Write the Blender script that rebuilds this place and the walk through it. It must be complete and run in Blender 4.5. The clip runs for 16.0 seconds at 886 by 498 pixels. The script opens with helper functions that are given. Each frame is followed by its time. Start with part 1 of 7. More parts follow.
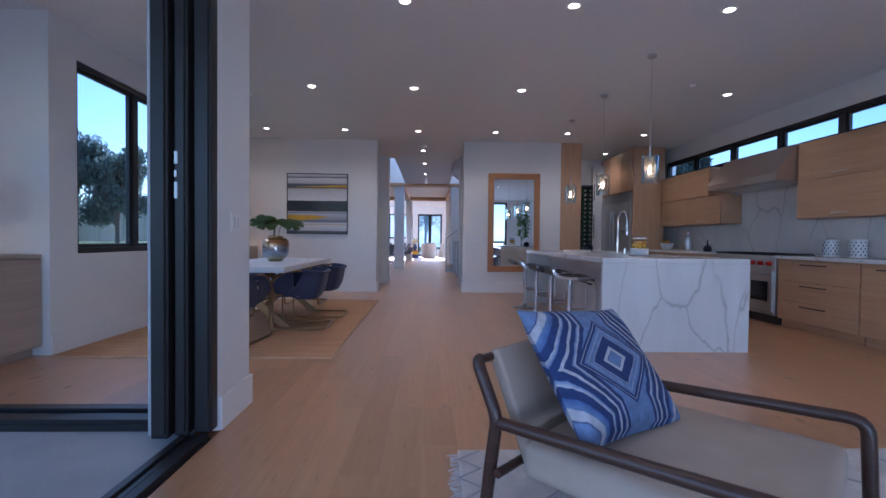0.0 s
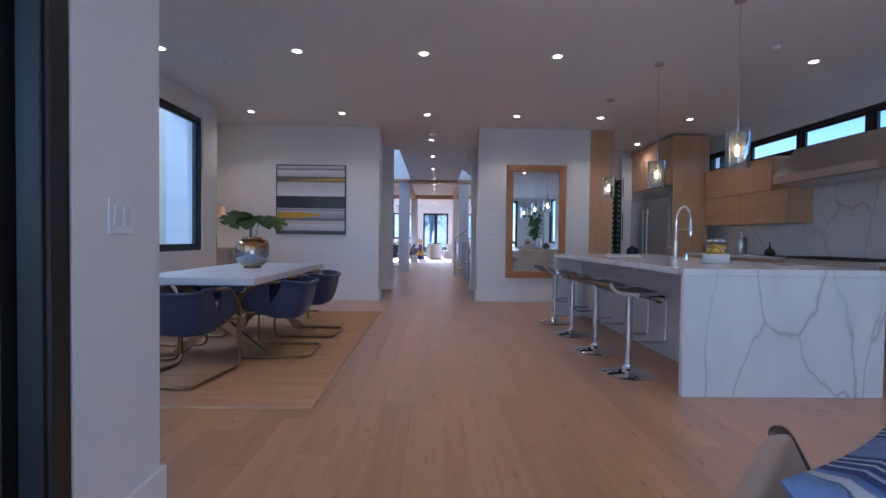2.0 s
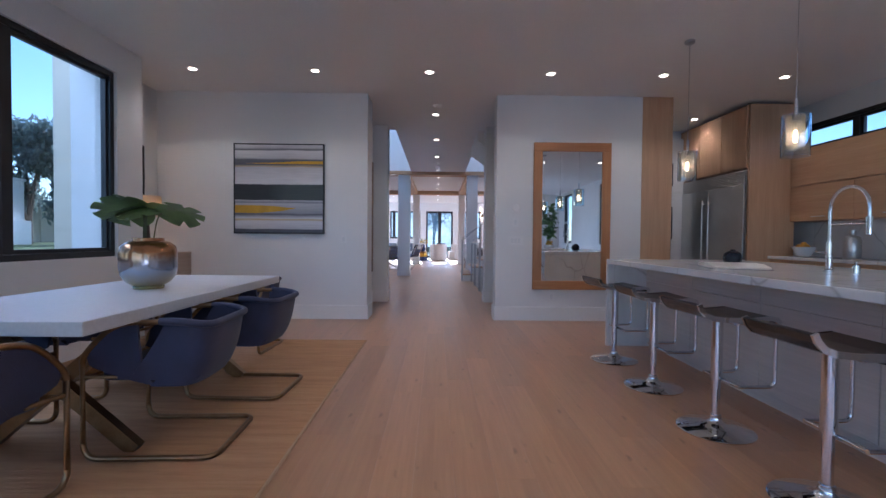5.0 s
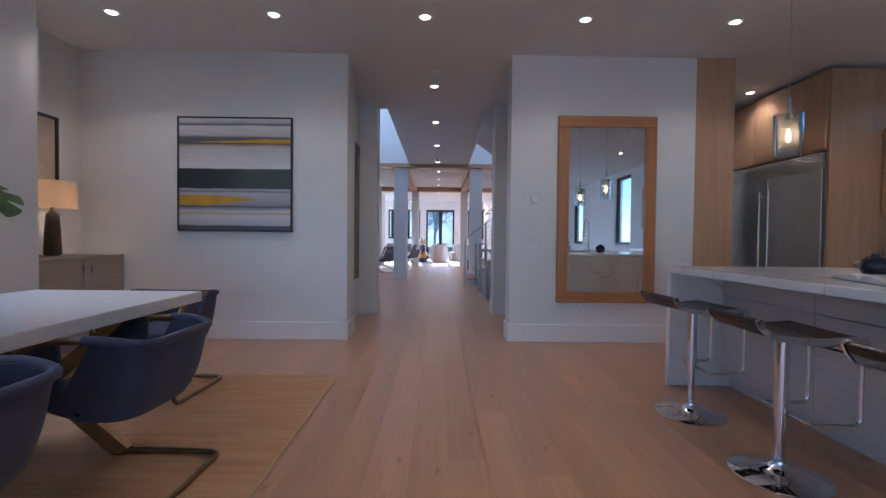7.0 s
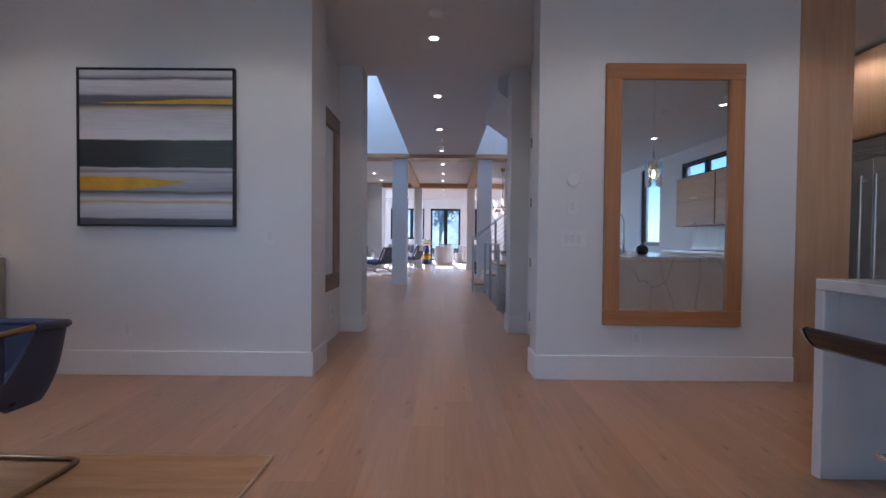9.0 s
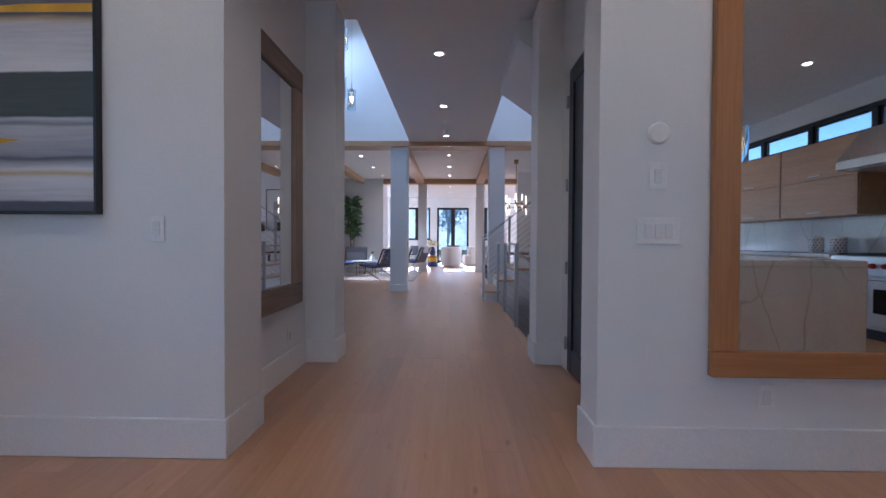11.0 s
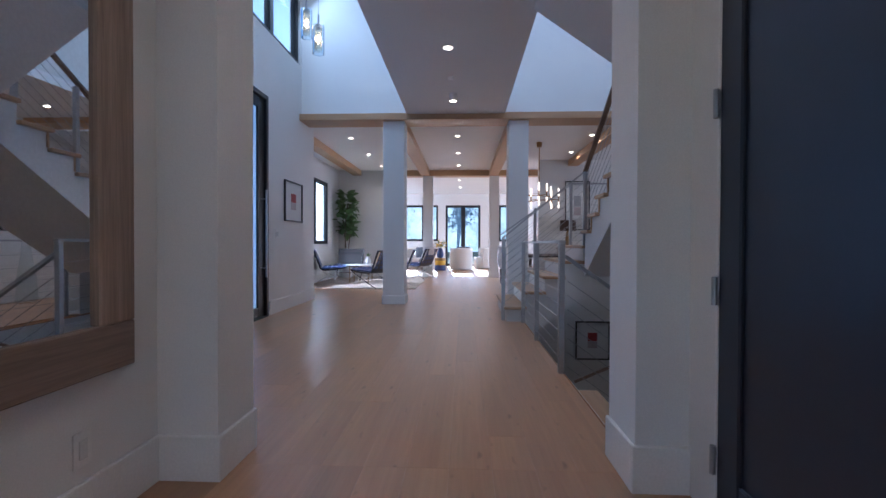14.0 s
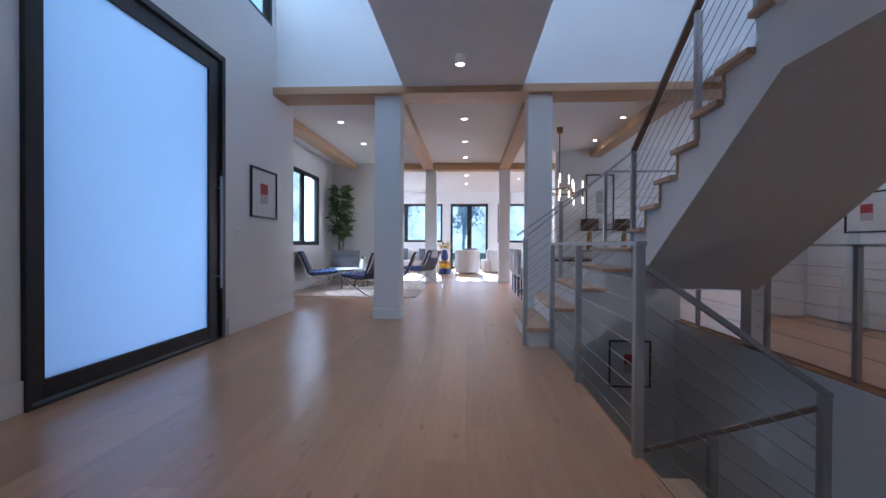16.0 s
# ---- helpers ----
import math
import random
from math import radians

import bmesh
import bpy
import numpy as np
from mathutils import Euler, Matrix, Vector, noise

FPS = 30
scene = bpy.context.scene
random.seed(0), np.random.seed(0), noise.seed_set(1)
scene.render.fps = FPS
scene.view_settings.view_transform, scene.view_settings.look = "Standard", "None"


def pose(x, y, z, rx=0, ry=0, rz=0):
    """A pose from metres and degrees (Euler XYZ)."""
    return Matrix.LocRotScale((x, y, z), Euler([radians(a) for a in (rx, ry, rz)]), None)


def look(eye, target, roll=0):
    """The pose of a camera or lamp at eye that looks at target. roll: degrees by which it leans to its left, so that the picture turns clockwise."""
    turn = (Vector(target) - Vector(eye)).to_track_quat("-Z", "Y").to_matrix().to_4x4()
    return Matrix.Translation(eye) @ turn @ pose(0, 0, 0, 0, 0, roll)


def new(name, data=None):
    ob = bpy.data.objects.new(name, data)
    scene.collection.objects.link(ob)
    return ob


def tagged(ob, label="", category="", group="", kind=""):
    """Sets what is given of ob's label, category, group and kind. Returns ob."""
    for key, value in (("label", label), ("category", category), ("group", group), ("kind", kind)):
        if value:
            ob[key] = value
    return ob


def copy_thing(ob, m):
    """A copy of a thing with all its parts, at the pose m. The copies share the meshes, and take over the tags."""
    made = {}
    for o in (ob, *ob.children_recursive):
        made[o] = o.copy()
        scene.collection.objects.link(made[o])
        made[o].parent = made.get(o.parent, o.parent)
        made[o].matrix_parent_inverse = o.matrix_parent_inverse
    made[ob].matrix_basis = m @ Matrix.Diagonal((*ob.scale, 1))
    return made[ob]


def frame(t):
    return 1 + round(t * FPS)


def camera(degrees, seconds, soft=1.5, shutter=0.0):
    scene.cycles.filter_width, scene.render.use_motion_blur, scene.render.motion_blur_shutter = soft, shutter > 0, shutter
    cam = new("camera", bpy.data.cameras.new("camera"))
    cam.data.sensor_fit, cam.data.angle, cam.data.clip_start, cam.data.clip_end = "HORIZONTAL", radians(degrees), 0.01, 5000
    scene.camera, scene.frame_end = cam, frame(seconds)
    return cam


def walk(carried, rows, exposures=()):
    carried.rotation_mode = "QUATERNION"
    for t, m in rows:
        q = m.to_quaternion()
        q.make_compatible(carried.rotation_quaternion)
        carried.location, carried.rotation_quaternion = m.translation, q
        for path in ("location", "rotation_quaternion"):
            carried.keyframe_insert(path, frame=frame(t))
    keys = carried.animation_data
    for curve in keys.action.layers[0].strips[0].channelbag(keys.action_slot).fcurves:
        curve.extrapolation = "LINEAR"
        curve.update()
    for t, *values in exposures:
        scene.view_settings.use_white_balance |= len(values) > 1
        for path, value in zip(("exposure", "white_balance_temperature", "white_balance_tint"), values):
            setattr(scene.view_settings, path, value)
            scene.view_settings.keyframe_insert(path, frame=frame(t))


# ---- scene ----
EXPOSURE, KELVIN, TINT = 0.70, 5300, 19
cam = camera(89.0, 16.0)
PATH = [
    (0, (0.6, 1.264, 1.075), (0.66, 3.263, 1.032), 0.6),
    (0.5, (0.57, 1.544, 1.081), (0.624, 3.542, 1.039), 0.7),
    (1, (0.544, 1.832, 1.086), (0.595, 3.831, 1.043), 0.7),
    (1.5, (0.523, 2.127, 1.092), (0.569, 4.126, 1.048), 0.7),
    (2, (0.506, 2.426, 1.097), (0.547, 4.425, 1.053), 0.7),
    (2.5, (0.493, 2.727, 1.101), (0.529, 4.727, 1.058), 0.7),
    (3, (0.484, 3.031, 1.105), (0.516, 5.03, 1.062), 0.7),
    (3.5, (0.479, 3.337, 1.108), (0.51, 5.336, 1.065), 0.7),
    (4, (0.476, 3.645, 1.11), (0.505, 5.644, 1.066), 0.6),
    (6.5, (0.502, 5.232, 1.104), (0.528, 7.232, 1.057), 0.5),
    (7, (0.512, 5.563, 1.099), (0.533, 7.562, 1.054), 0.6),
    (7.5, (0.524, 5.897, 1.094), (0.539, 7.897, 1.05), 0.5),
    (8, (0.536, 6.236, 1.088), (0.546, 8.236, 1.043), 0.5),
    (8.5, (0.549, 6.579, 1.081), (0.551, 8.578, 1.039), 0.5),
    (9, (0.562, 6.924, 1.073), (0.556, 8.924, 1.032), 0.5),
    (11.5, (0.619, 8.653, 1.028), (0.567, 10.652, 0.996), 0.3),
    (12, (0.626, 8.991, 1.02), (0.566, 10.99, 0.989), 0.3),
    (12.5, (0.631, 9.325, 1.012), (0.563, 11.324, 0.983), 0.3),
    (13, (0.634, 9.654, 1.005), (0.555, 11.652, 0.978), 0.3),
    (13.5, (0.633, 9.979, 0.999), (0.548, 11.977, 0.974), 0.3),
    (14, (0.63, 10.301, 0.995), (0.54, 12.299, 0.97), 0.2),
    (14.5, (0.623, 10.622, 0.993), (0.528, 12.62, 0.97), 0.3),
    (15, (0.613, 10.946, 0.993), (0.512, 12.943, 0.97), 0.3),
    (15.5, (0.598, 11.278, 0.995), (0.491, 13.275, 0.974), 0.3),
    (16, (0.579, 11.624, 1.0), (0.467, 13.621, 0.98), 0.3),
]
walk(cam, [(t, look(eye, target, roll)) for t, eye, target, roll in PATH], [(0, EXPOSURE, KELVIN - 250, TINT + 2), (4, EXPOSURE + 0.06, KELVIN - 80, TINT), (9, EXPOSURE - 0.08, KELVIN - 20, TINT), (13, EXPOSURE, KELVIN - 20, TINT - 2), (16, EXPOSURE + 0.04, KELVIN - 40, TINT - 5)])

# ---- world, sun, exposure ----
world = bpy.data.worlds.new("sky")
scene.world = world
world.use_nodes = True
wn = world.node_tree
sky = wn.nodes.new("ShaderNodeTexSky")
sky.sky_type = "NISHITA"
sky.sun_disc = False
sky.sun_elevation = radians(23)
sky.sun_rotation = radians(-4)
sky.dust_density, sky.ozone_density = 0.3, 4.0
wn.nodes["Background"].inputs[1].default_value = 0.15
wn.links.new(sky.outputs[0], wn.nodes["Background"].inputs[0])
sun_data = bpy.data.lights.new("sun", "SUN")
sun_data.energy, sun_data.angle, sun_data.color = 4.0, radians(0.5), (1.0, 0.93, 0.82)
sun = new("sun", sun_data)
sun.matrix_world = look((-2.6, 40, 17.0), (0, 0, 0))


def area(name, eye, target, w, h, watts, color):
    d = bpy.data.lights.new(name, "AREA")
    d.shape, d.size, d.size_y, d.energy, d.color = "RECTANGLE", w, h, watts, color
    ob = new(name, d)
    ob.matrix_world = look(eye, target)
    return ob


def spot(name, eye, watts, color=(1.0, 0.84, 0.66), deg=125):
    d = bpy.data.lights.new(name, "SPOT")
    d.energy, d.color, d.spot_size, d.spot_blend, d.shadow_soft_size = watts, color, radians(deg), 0.6, 0.05
    ob = new(name, d)
    ob.location = eye
    return ob


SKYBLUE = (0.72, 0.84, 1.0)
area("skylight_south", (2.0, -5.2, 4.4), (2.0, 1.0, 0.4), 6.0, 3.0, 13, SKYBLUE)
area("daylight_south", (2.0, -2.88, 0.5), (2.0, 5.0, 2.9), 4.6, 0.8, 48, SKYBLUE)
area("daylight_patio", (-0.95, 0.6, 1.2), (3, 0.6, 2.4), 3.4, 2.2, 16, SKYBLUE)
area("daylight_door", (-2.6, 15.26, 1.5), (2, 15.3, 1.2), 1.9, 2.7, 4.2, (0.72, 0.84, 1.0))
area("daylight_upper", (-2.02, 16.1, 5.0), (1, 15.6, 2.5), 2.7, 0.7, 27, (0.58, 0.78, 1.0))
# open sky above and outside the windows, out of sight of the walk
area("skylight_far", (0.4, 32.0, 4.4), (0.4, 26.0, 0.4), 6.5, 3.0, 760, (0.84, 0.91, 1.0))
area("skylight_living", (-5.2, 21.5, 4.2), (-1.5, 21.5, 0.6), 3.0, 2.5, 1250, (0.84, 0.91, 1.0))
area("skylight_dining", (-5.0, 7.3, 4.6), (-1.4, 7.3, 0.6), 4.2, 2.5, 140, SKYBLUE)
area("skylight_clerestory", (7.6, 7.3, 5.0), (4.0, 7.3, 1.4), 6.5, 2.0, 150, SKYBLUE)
# added lamp over a made-up ceiling gap, to brighten the stair hall
area("fill_stairs", (2.5, 15.1, 6.3), (2.5, 15.1, 0.0), 1.6, 3.8, 24, SKYBLUE)
# added fill lamps inside the rooms, by walls that have no opening
area("fill_living_side", (7.8, 20.2, 1.3), (0.0, 20.6, 2.9), 3.0, 1.8, 30, SKYBLUE)
area("fill_far_east", (7.8, 26.5, 1.3), (1.0, 26.5, 2.6), 4.0, 1.8, 170, (0.86, 0.92, 1.0))
area("fill_far_west", (-3.9, 27.3, 1.4), (1.0, 26.0, 2.8), 3.6, 1.6, 85, (0.86, 0.92, 1.0))
DOWN_WATTS = 9.6

# ---- mesh tools ----
def bx(bm, x0, x1, y0, y1, z0, z1, bevel=0.0, seg=1):
    """A box, with its edges rounded by bevel."""
    r = bmesh.ops.create_cube(bm, size=1.0)
    vs = r["verts"]
    for v in vs:
        v.co = Vector(((x0 + x1) / 2 + v.co.x * (x1 - x0), (y0 + y1) / 2 + v.co.y * (y1 - y0), (z0 + z1) / 2 + v.co.z * (z1 - z0)))
    if bevel:
        es = list({e for v in vs for e in v.link_edges})
        bmesh.ops.bevel(bm, geom=es, offset=bevel, segments=seg, affect="EDGES", profile=0.6)
    return bm


def rod(bm, a, b, r, r2=None, seg=14, caps=True):
    """A straight round bar from a to b."""
    a, b = Vector(a), Vector(b)
    d = b - a
    m = Matrix.Translation((a + b) / 2) @ d.to_track_quat("Z", "Y").to_matrix().to_4x4()
    bmesh.ops.create_cone(bm, cap_ends=caps, segments=seg, radius1=r, radius2=r if r2 is None else r2, depth=d.length, matrix=m)
    return bm


def sweep(bm, pts, w, h=None, seg=10, closed=False, flat=False, up=(0, 0, 1)):
    """A bar along a line of points: round of radius w, or, flat, a strip w wide and h thick."""
    pts = [Vector(p) for p in pts]
    n = len(pts)
    rings = []
    if flat:
        shape = [(-w / 2, -h / 2), (w / 2, -h / 2), (w / 2, h / 2), (-w / 2, h / 2)]
    else:
        shape = [(w * math.cos(2 * math.pi * k / seg), w * math.sin(2 * math.pi * k / seg)) for k in range(seg)]
    for i, p in enumerate(pts):
        a = pts[i - 1] if (i or closed) else p
        b = pts[(i + 1) % n] if (i < n - 1 or closed) else p
        t = ((p - a).normalized() + (b - p).normalized()) if (a != p and b != p) else (b - a)
        t.normalize()
        u = Vector(up)
        s = t.cross(u)
        if s.length < 1e-3:
            s = t.cross(Vector((1, 0, 0)))
        s.normalize()
        o = s.cross(t)
        k = 1.0
        if a != p and b != p:
            c = max(0.35, math.cos((p - a).angle(b - p) / 2))
            k = 1 / c
        side = (b - p).normalized() - (p - a).normalized() if (a != p and b != p) else Vector((0, 0, 0))
        ring = []
        for x, y in shape:
            off = s * x + o * y
            if side.length > 1e-4:
                sn = side.normalized()
                off = off + sn * (off.dot(sn)) * (k - 1)
            ring.append(bm.verts.new(p + off))
        rings.append(ring)
    m = len(shape)
    for i in range(n if closed else n - 1):
        r0, r1 = rings[i], rings[(i + 1) % n]
        for k in range(m):
            bm.faces.new((r0[k], r0[(k + 1) % m], r1[(k + 1) % m], r1[k]))
    if not closed:
        bm.faces.new(rings[0][::-1])
        bm.faces.new(rings[-1])
    return bm


def arc(c, r, a0, a1, n, plane="xz"):
    """Points on an arc, in degrees."""
    out = []
    for i in range(n + 1):
        a = radians(a0 + (a1 - a0) * i / n)
        u, v = r * math.cos(a), r * math.sin(a)
        out.append({"xz": (c[0] + u, c[1], c[2] + v), "yz": (c[0], c[1] + u, c[2] + v), "xy": (c[0] + u, c[1] + v, c[2])}[plane])
    return out


def rounded(pts, r, n=5):
    """A line of points with its inner corners rounded by radius r."""
    pts = [Vector(p) for p in pts]
    out = [pts[0]]
    for a, p, b in zip(pts, pts[1:], pts[2:]):
        da, db = (a - p), (b - p)
        ra, rb = min(r, da.length * 0.49), min(r, db.length * 0.49)
        s, e = p + da.normalized() * ra, p + db.normalized() * rb
        for i in range(n + 1):
            t = i / n
            out.append(s * (1 - t) ** 2 + p * 2 * t * (1 - t) + e * t * t)
    out.append(pts[-1])
    return out


def lathe(bm, prof, c=(0, 0, 0), seg=28):
    """A turned shape from (radius, height) pairs."""
    rings = []
    for r, z in prof:
        if r < 1e-5:
            rings.append([bm.verts.new((c[0], c[1], c[2] + z))])
        else:
            rings.append([bm.verts.new((c[0] + r * math.cos(2 * math.pi * k / seg), c[1] + r * math.sin(2 * math.pi * k / seg), c[2] + z)) for k in range(seg)])
    for a, b in zip(rings, rings[1:]):
        for k in range(seg):
            k2 = (k + 1) % seg
            if len(a) == 1 and len(b) > 1:
                bm.faces.new((a[0], b[k2], b[k]))
            elif len(b) == 1 and len(a) > 1:
                bm.faces.new((a[k], a[k2], b[0]))
            elif len(a) > 1:
                bm.faces.new((a[k], a[k2], b[k2], b[k]))
    return bm


def prism(bm, poly, axis, lo, hi):
    """A flat outline pushed out along an axis; the outline's two coordinates are the other axes in order."""
    def at(p, q):
        u, v = p
        return {"x": (q, u, v), "y": (u, q, v), "z": (u, v, q)}[axis]
    a = [bm.verts.new(at(p, lo)) for p in poly]
    b = [bm.verts.new(at(p, hi)) for p in poly]
    bm.faces.new(a)
    bm.faces.new(b[::-1])
    n = len(poly)
    for i in range(n):
        bm.faces.new((a[i], b[i], b[(i + 1) % n], a[(i + 1) % n]))
    bmesh.ops.recalc_face_normals(bm, faces=bm.faces[:])
    return bm


def B():
    return bmesh.new()


def obj(name, bm, mat, parent=None, smooth=False, bevel=0.0):
    me = bpy.data.meshes.new(name)
    bmesh.ops.recalc_face_normals(bm, faces=bm.faces[:])
    bm.to_mesh(me)
    bm.free()
    me.materials.append(mat)
    if smooth:
        for p in me.polygons:
            p.use_smooth = True
        me.set_sharp_from_angle(angle=radians(42))
    ob = new(name, me)
    if bevel:
        md = ob.modifiers.new("edge", "BEVEL")
        md.width, md.segments, md.limit_method, md.angle_limit = bevel, 2, "ANGLE", radians(40)
    if parent is not None:
        ob.parent = parent
    return ob


def part(name, bm, mat, parent, label="", smooth=False, bevel=0.0):
    ob = obj(name, bm, mat, parent, smooth, bevel)
    if label:
        ob["label"] = label
    return ob


def thing(name, m, label, category, group=""):
    ob = new(name)
    ob.empty_display_size = 0.1
    ob.matrix_world = m if isinstance(m, Matrix) else Matrix.Translation(m)
    return tagged(ob, label, category, group)


def struct(name, bm, mat, label, category="wall", bevel=0.0, smooth=False):
    return tagged(obj(name, bm, mat, None, smooth, bevel), label, category, "", "structure")

# ---- materials ----
def base_mat(name, rough=0.5, metal=0.0):
    m = bpy.data.materials.new(name)
    m.use_nodes = True
    b = m.node_tree.nodes["Principled BSDF"]
    b.inputs["Roughness"].default_value = rough
    b.inputs["Metallic"].default_value = metal
    return m, m.node_tree, b


def coords(nt, scale=(1, 1, 1), rot=(0, 0, 0), kind="Object"):
    tc = nt.nodes.new("ShaderNodeTexCoord")
    mp = nt.nodes.new("ShaderNodeMapping")
    mp.inputs["Scale"].default_value = scale
    mp.inputs["Rotation"].default_value = [radians(a) for a in rot]
    nt.links.new(tc.outputs[kind], mp.inputs[0])
    return mp.outputs[0]


def noise_of(nt, vec, scale, detail=4, rough=0.55, dist=0.0):
    n = nt.nodes.new("ShaderNodeTexNoise")
    n.inputs["Scale"].default_value, n.inputs["Detail"].default_value = scale, detail
    n.inputs["Roughness"].default_value, n.inputs["Distortion"].default_value = rough, dist
    nt.links.new(vec, n.inputs["Vector"])
    return n.outputs[0]


def ramp(nt, fac, stops):
    r = nt.nodes.new("ShaderNodeValToRGB")
    e = r.color_ramp.elements
    while len(e) < len(stops):
        e.new(0.5)
    for el, (p, c) in zip(e, stops):
        el.position, el.color = p, (*c, 1)
    nt.links.new(fac, r.inputs[0])
    return r.outputs[0]


def bump(nt, b, height, strength, dist=0.01):
    n = nt.nodes.new("ShaderNodeBump")
    n.inputs["Strength"].default_value, n.inputs["Distance"].default_value = strength, dist
    nt.links.new(height, n.inputs["Height"])
    nt.links.new(n.outputs[0], b.inputs["Normal"])


def mixc(nt, fac, a, c, mode="MIX"):
    m = nt.nodes.new("ShaderNodeMix")
    m.data_type, m.blend_type = "RGBA", mode
    for sock, v in ((m.inputs[0], fac), (m.inputs[6], a), (m.inputs[7], c)):
        if isinstance(v, (int, float)):
            sock.default_value = v
        elif isinstance(v, tuple):
            sock.default_value = (*v, 1)
        else:
            nt.links.new(v, sock)
    return m.outputs[2]


def mul(c, k):
    return tuple(v * k for v in c)


def mat_grain(name, color, rough=0.5, metal=0.0, vary=0.12, scale=6.0, fine=90.0, relief=0.05, coat=0.0):
    """A plain surface with blotches at two scales and a fine relief."""
    m, nt, b = base_mat(name, rough, metal)
    v = coords(nt)
    n1, n2 = noise_of(nt, v, scale, 3), noise_of(nt, v, fine, 2)
    c = ramp(nt, n1, [(0.3, mul(color, 1 - vary)), (0.7, mul(color, 1 + vary * 0.6))])
    c2 = ramp(nt, n2, [(0.35, (0.93, 0.93, 0.93)), (0.7, (1, 1, 1))])
    nt.links.new(mixc(nt, 1.0, c, c2, "MULTIPLY"), b.inputs["Base Color"])
    r = nt.nodes.new("ShaderNodeMapRange")
    r.inputs["To Min"].default_value, r.inputs["To Max"].default_value = max(0.02, rough * 0.8), min(1, rough * 1.2)
    nt.links.new(n1, r.inputs[0])
    nt.links.new(r.outputs[0], b.inputs["Roughness"])
    if relief:
        bump(nt, b, n2, relief, 0.004)
    if coat:
        b.inputs["Coat Weight"].default_value = coat
    return m


def mat_wood(name, dark, light, along="y", rough=0.4, per_piece=0.0, size=1.0, knots=0.0, relief=0.08, island=False):
    """Straight-grained wood; per_piece: how far whole pieces differ."""
    m, nt, b = base_mat(name, rough)
    k = {"x": (0.6, 14, 14), "y": (14, 0.6, 14), "z": (14, 14, 0.6)}[along]
    v = coords(nt, tuple(a / size for a in k))
    if per_piece:
        oi = nt.nodes.new("ShaderNodeNewGeometry" if island else "ShaderNodeObjectInfo")
        rand = oi.outputs["Random Per Island" if island else "Random"]
        add = nt.nodes.new("ShaderNodeVectorMath")
        add.operation = "MULTIPLY_ADD"
        cmb = nt.nodes.new("ShaderNodeCombineXYZ")
        for s in cmb.inputs:
            nt.links.new(rand, s)
        nt.links.new(cmb.outputs[0], add.inputs[0])
        add.inputs[1].default_value = (61, 37, 43)
        nt.links.new(v, add.inputs[2])
        v = add.outputs[0]
    g = noise_of(nt, v, 1.0, 6, 0.6, 0.6)
    f = noise_of(nt, v, 6.0, 3, 0.6)
    c = ramp(nt, g, [(0.28, dark), (0.5, tuple((p + q) / 2 for p, q in zip(dark, light))), (0.72, light)])
    c = mixc(nt, 0.35, c, ramp(nt, f, [(0.3, mul(dark, 0.9)), (0.7, light)]))
    if knots:
        w = coords(nt, (11, 5.5, 11))
        kn = noise_of(nt, w, 0.9, 2, 0.5)
        c = mixc(nt, ramp(nt, kn, [(0.645, (0, 0, 0)), (0.74, (knots, knots, knots))]), c, mul(dark, 0.45))
    if per_piece:
        pr = ramp(nt, rand, [(0.0, (1 - per_piece,) * 3), (1.0, (1 + per_piece * 0.6,) * 3)])
        c = mixc(nt, 1.0, c, pr, "MULTIPLY")
    nt.links.new(c, b.inputs["Base Color"])
    r = nt.nodes.new("ShaderNodeMapRange")
    r.inputs["To Min"].default_value, r.inputs["To Max"].default_value = rough * 0.8, rough * 1.25
    nt.links.new(g, r.inputs[0])
    nt.links.new(r.outputs[0], b.inputs["Roughness"])
    if relief:
        bump(nt, b, f, relief, 0.003)
    return m


def mat_emit(name, color, strength):
    m, nt, b = base_mat(name, 0.4)
    b.inputs["Base Color"].default_value = (*color, 1)
    b.inputs["Emission Color"].default_value = (*color, 1)
    b.inputs["Emission Strength"].default_value = strength
    return m


def mat_glass(name, color=(1, 1, 1), rough=0.0, ior=1.45):
    m, nt, b = base_mat(name, rough)
    b.inputs["Base Color"].default_value = (*color, 1)
    b.inputs["Transmission Weight"].default_value = 1.0
    b.inputs["IOR"].default_value = ior
    return m


def mat_pane(name, tint=(0.9, 0.95, 0.97)):
    """Thin window glass: mostly clear, with a faint mirror."""
    m, nt, b = base_mat(name, 0.02)
    out = nt.nodes["Material Output"]
    tr, gl, mx, fr = (nt.nodes.new("ShaderNode" + k) for k in ("BsdfTransparent", "BsdfGlossy", "MixShader", "LayerWeight"))
    tr.inputs[0].default_value = (*tint, 1)
    gl.inputs["Roughness"].default_value = 0.01
    fr.inputs["Blend"].default_value = 0.12
    sc = nt.nodes.new("ShaderNodeMath")
    sc.operation = "MULTIPLY_ADD"
    nt.links.new(fr.outputs["Facing"], sc.inputs[0])
    sc.inputs[1].default_value, sc.inputs[2].default_value = 0.20, 0.02
    nt.links.new(sc.outputs[0], mx.inputs[0])
    nt.links.new(tr.outputs[0], mx.inputs[1])
    nt.links.new(gl.outputs[0], mx.inputs[2])
    nt.links.new(mx.outputs[0], out.inputs[0])
    return m


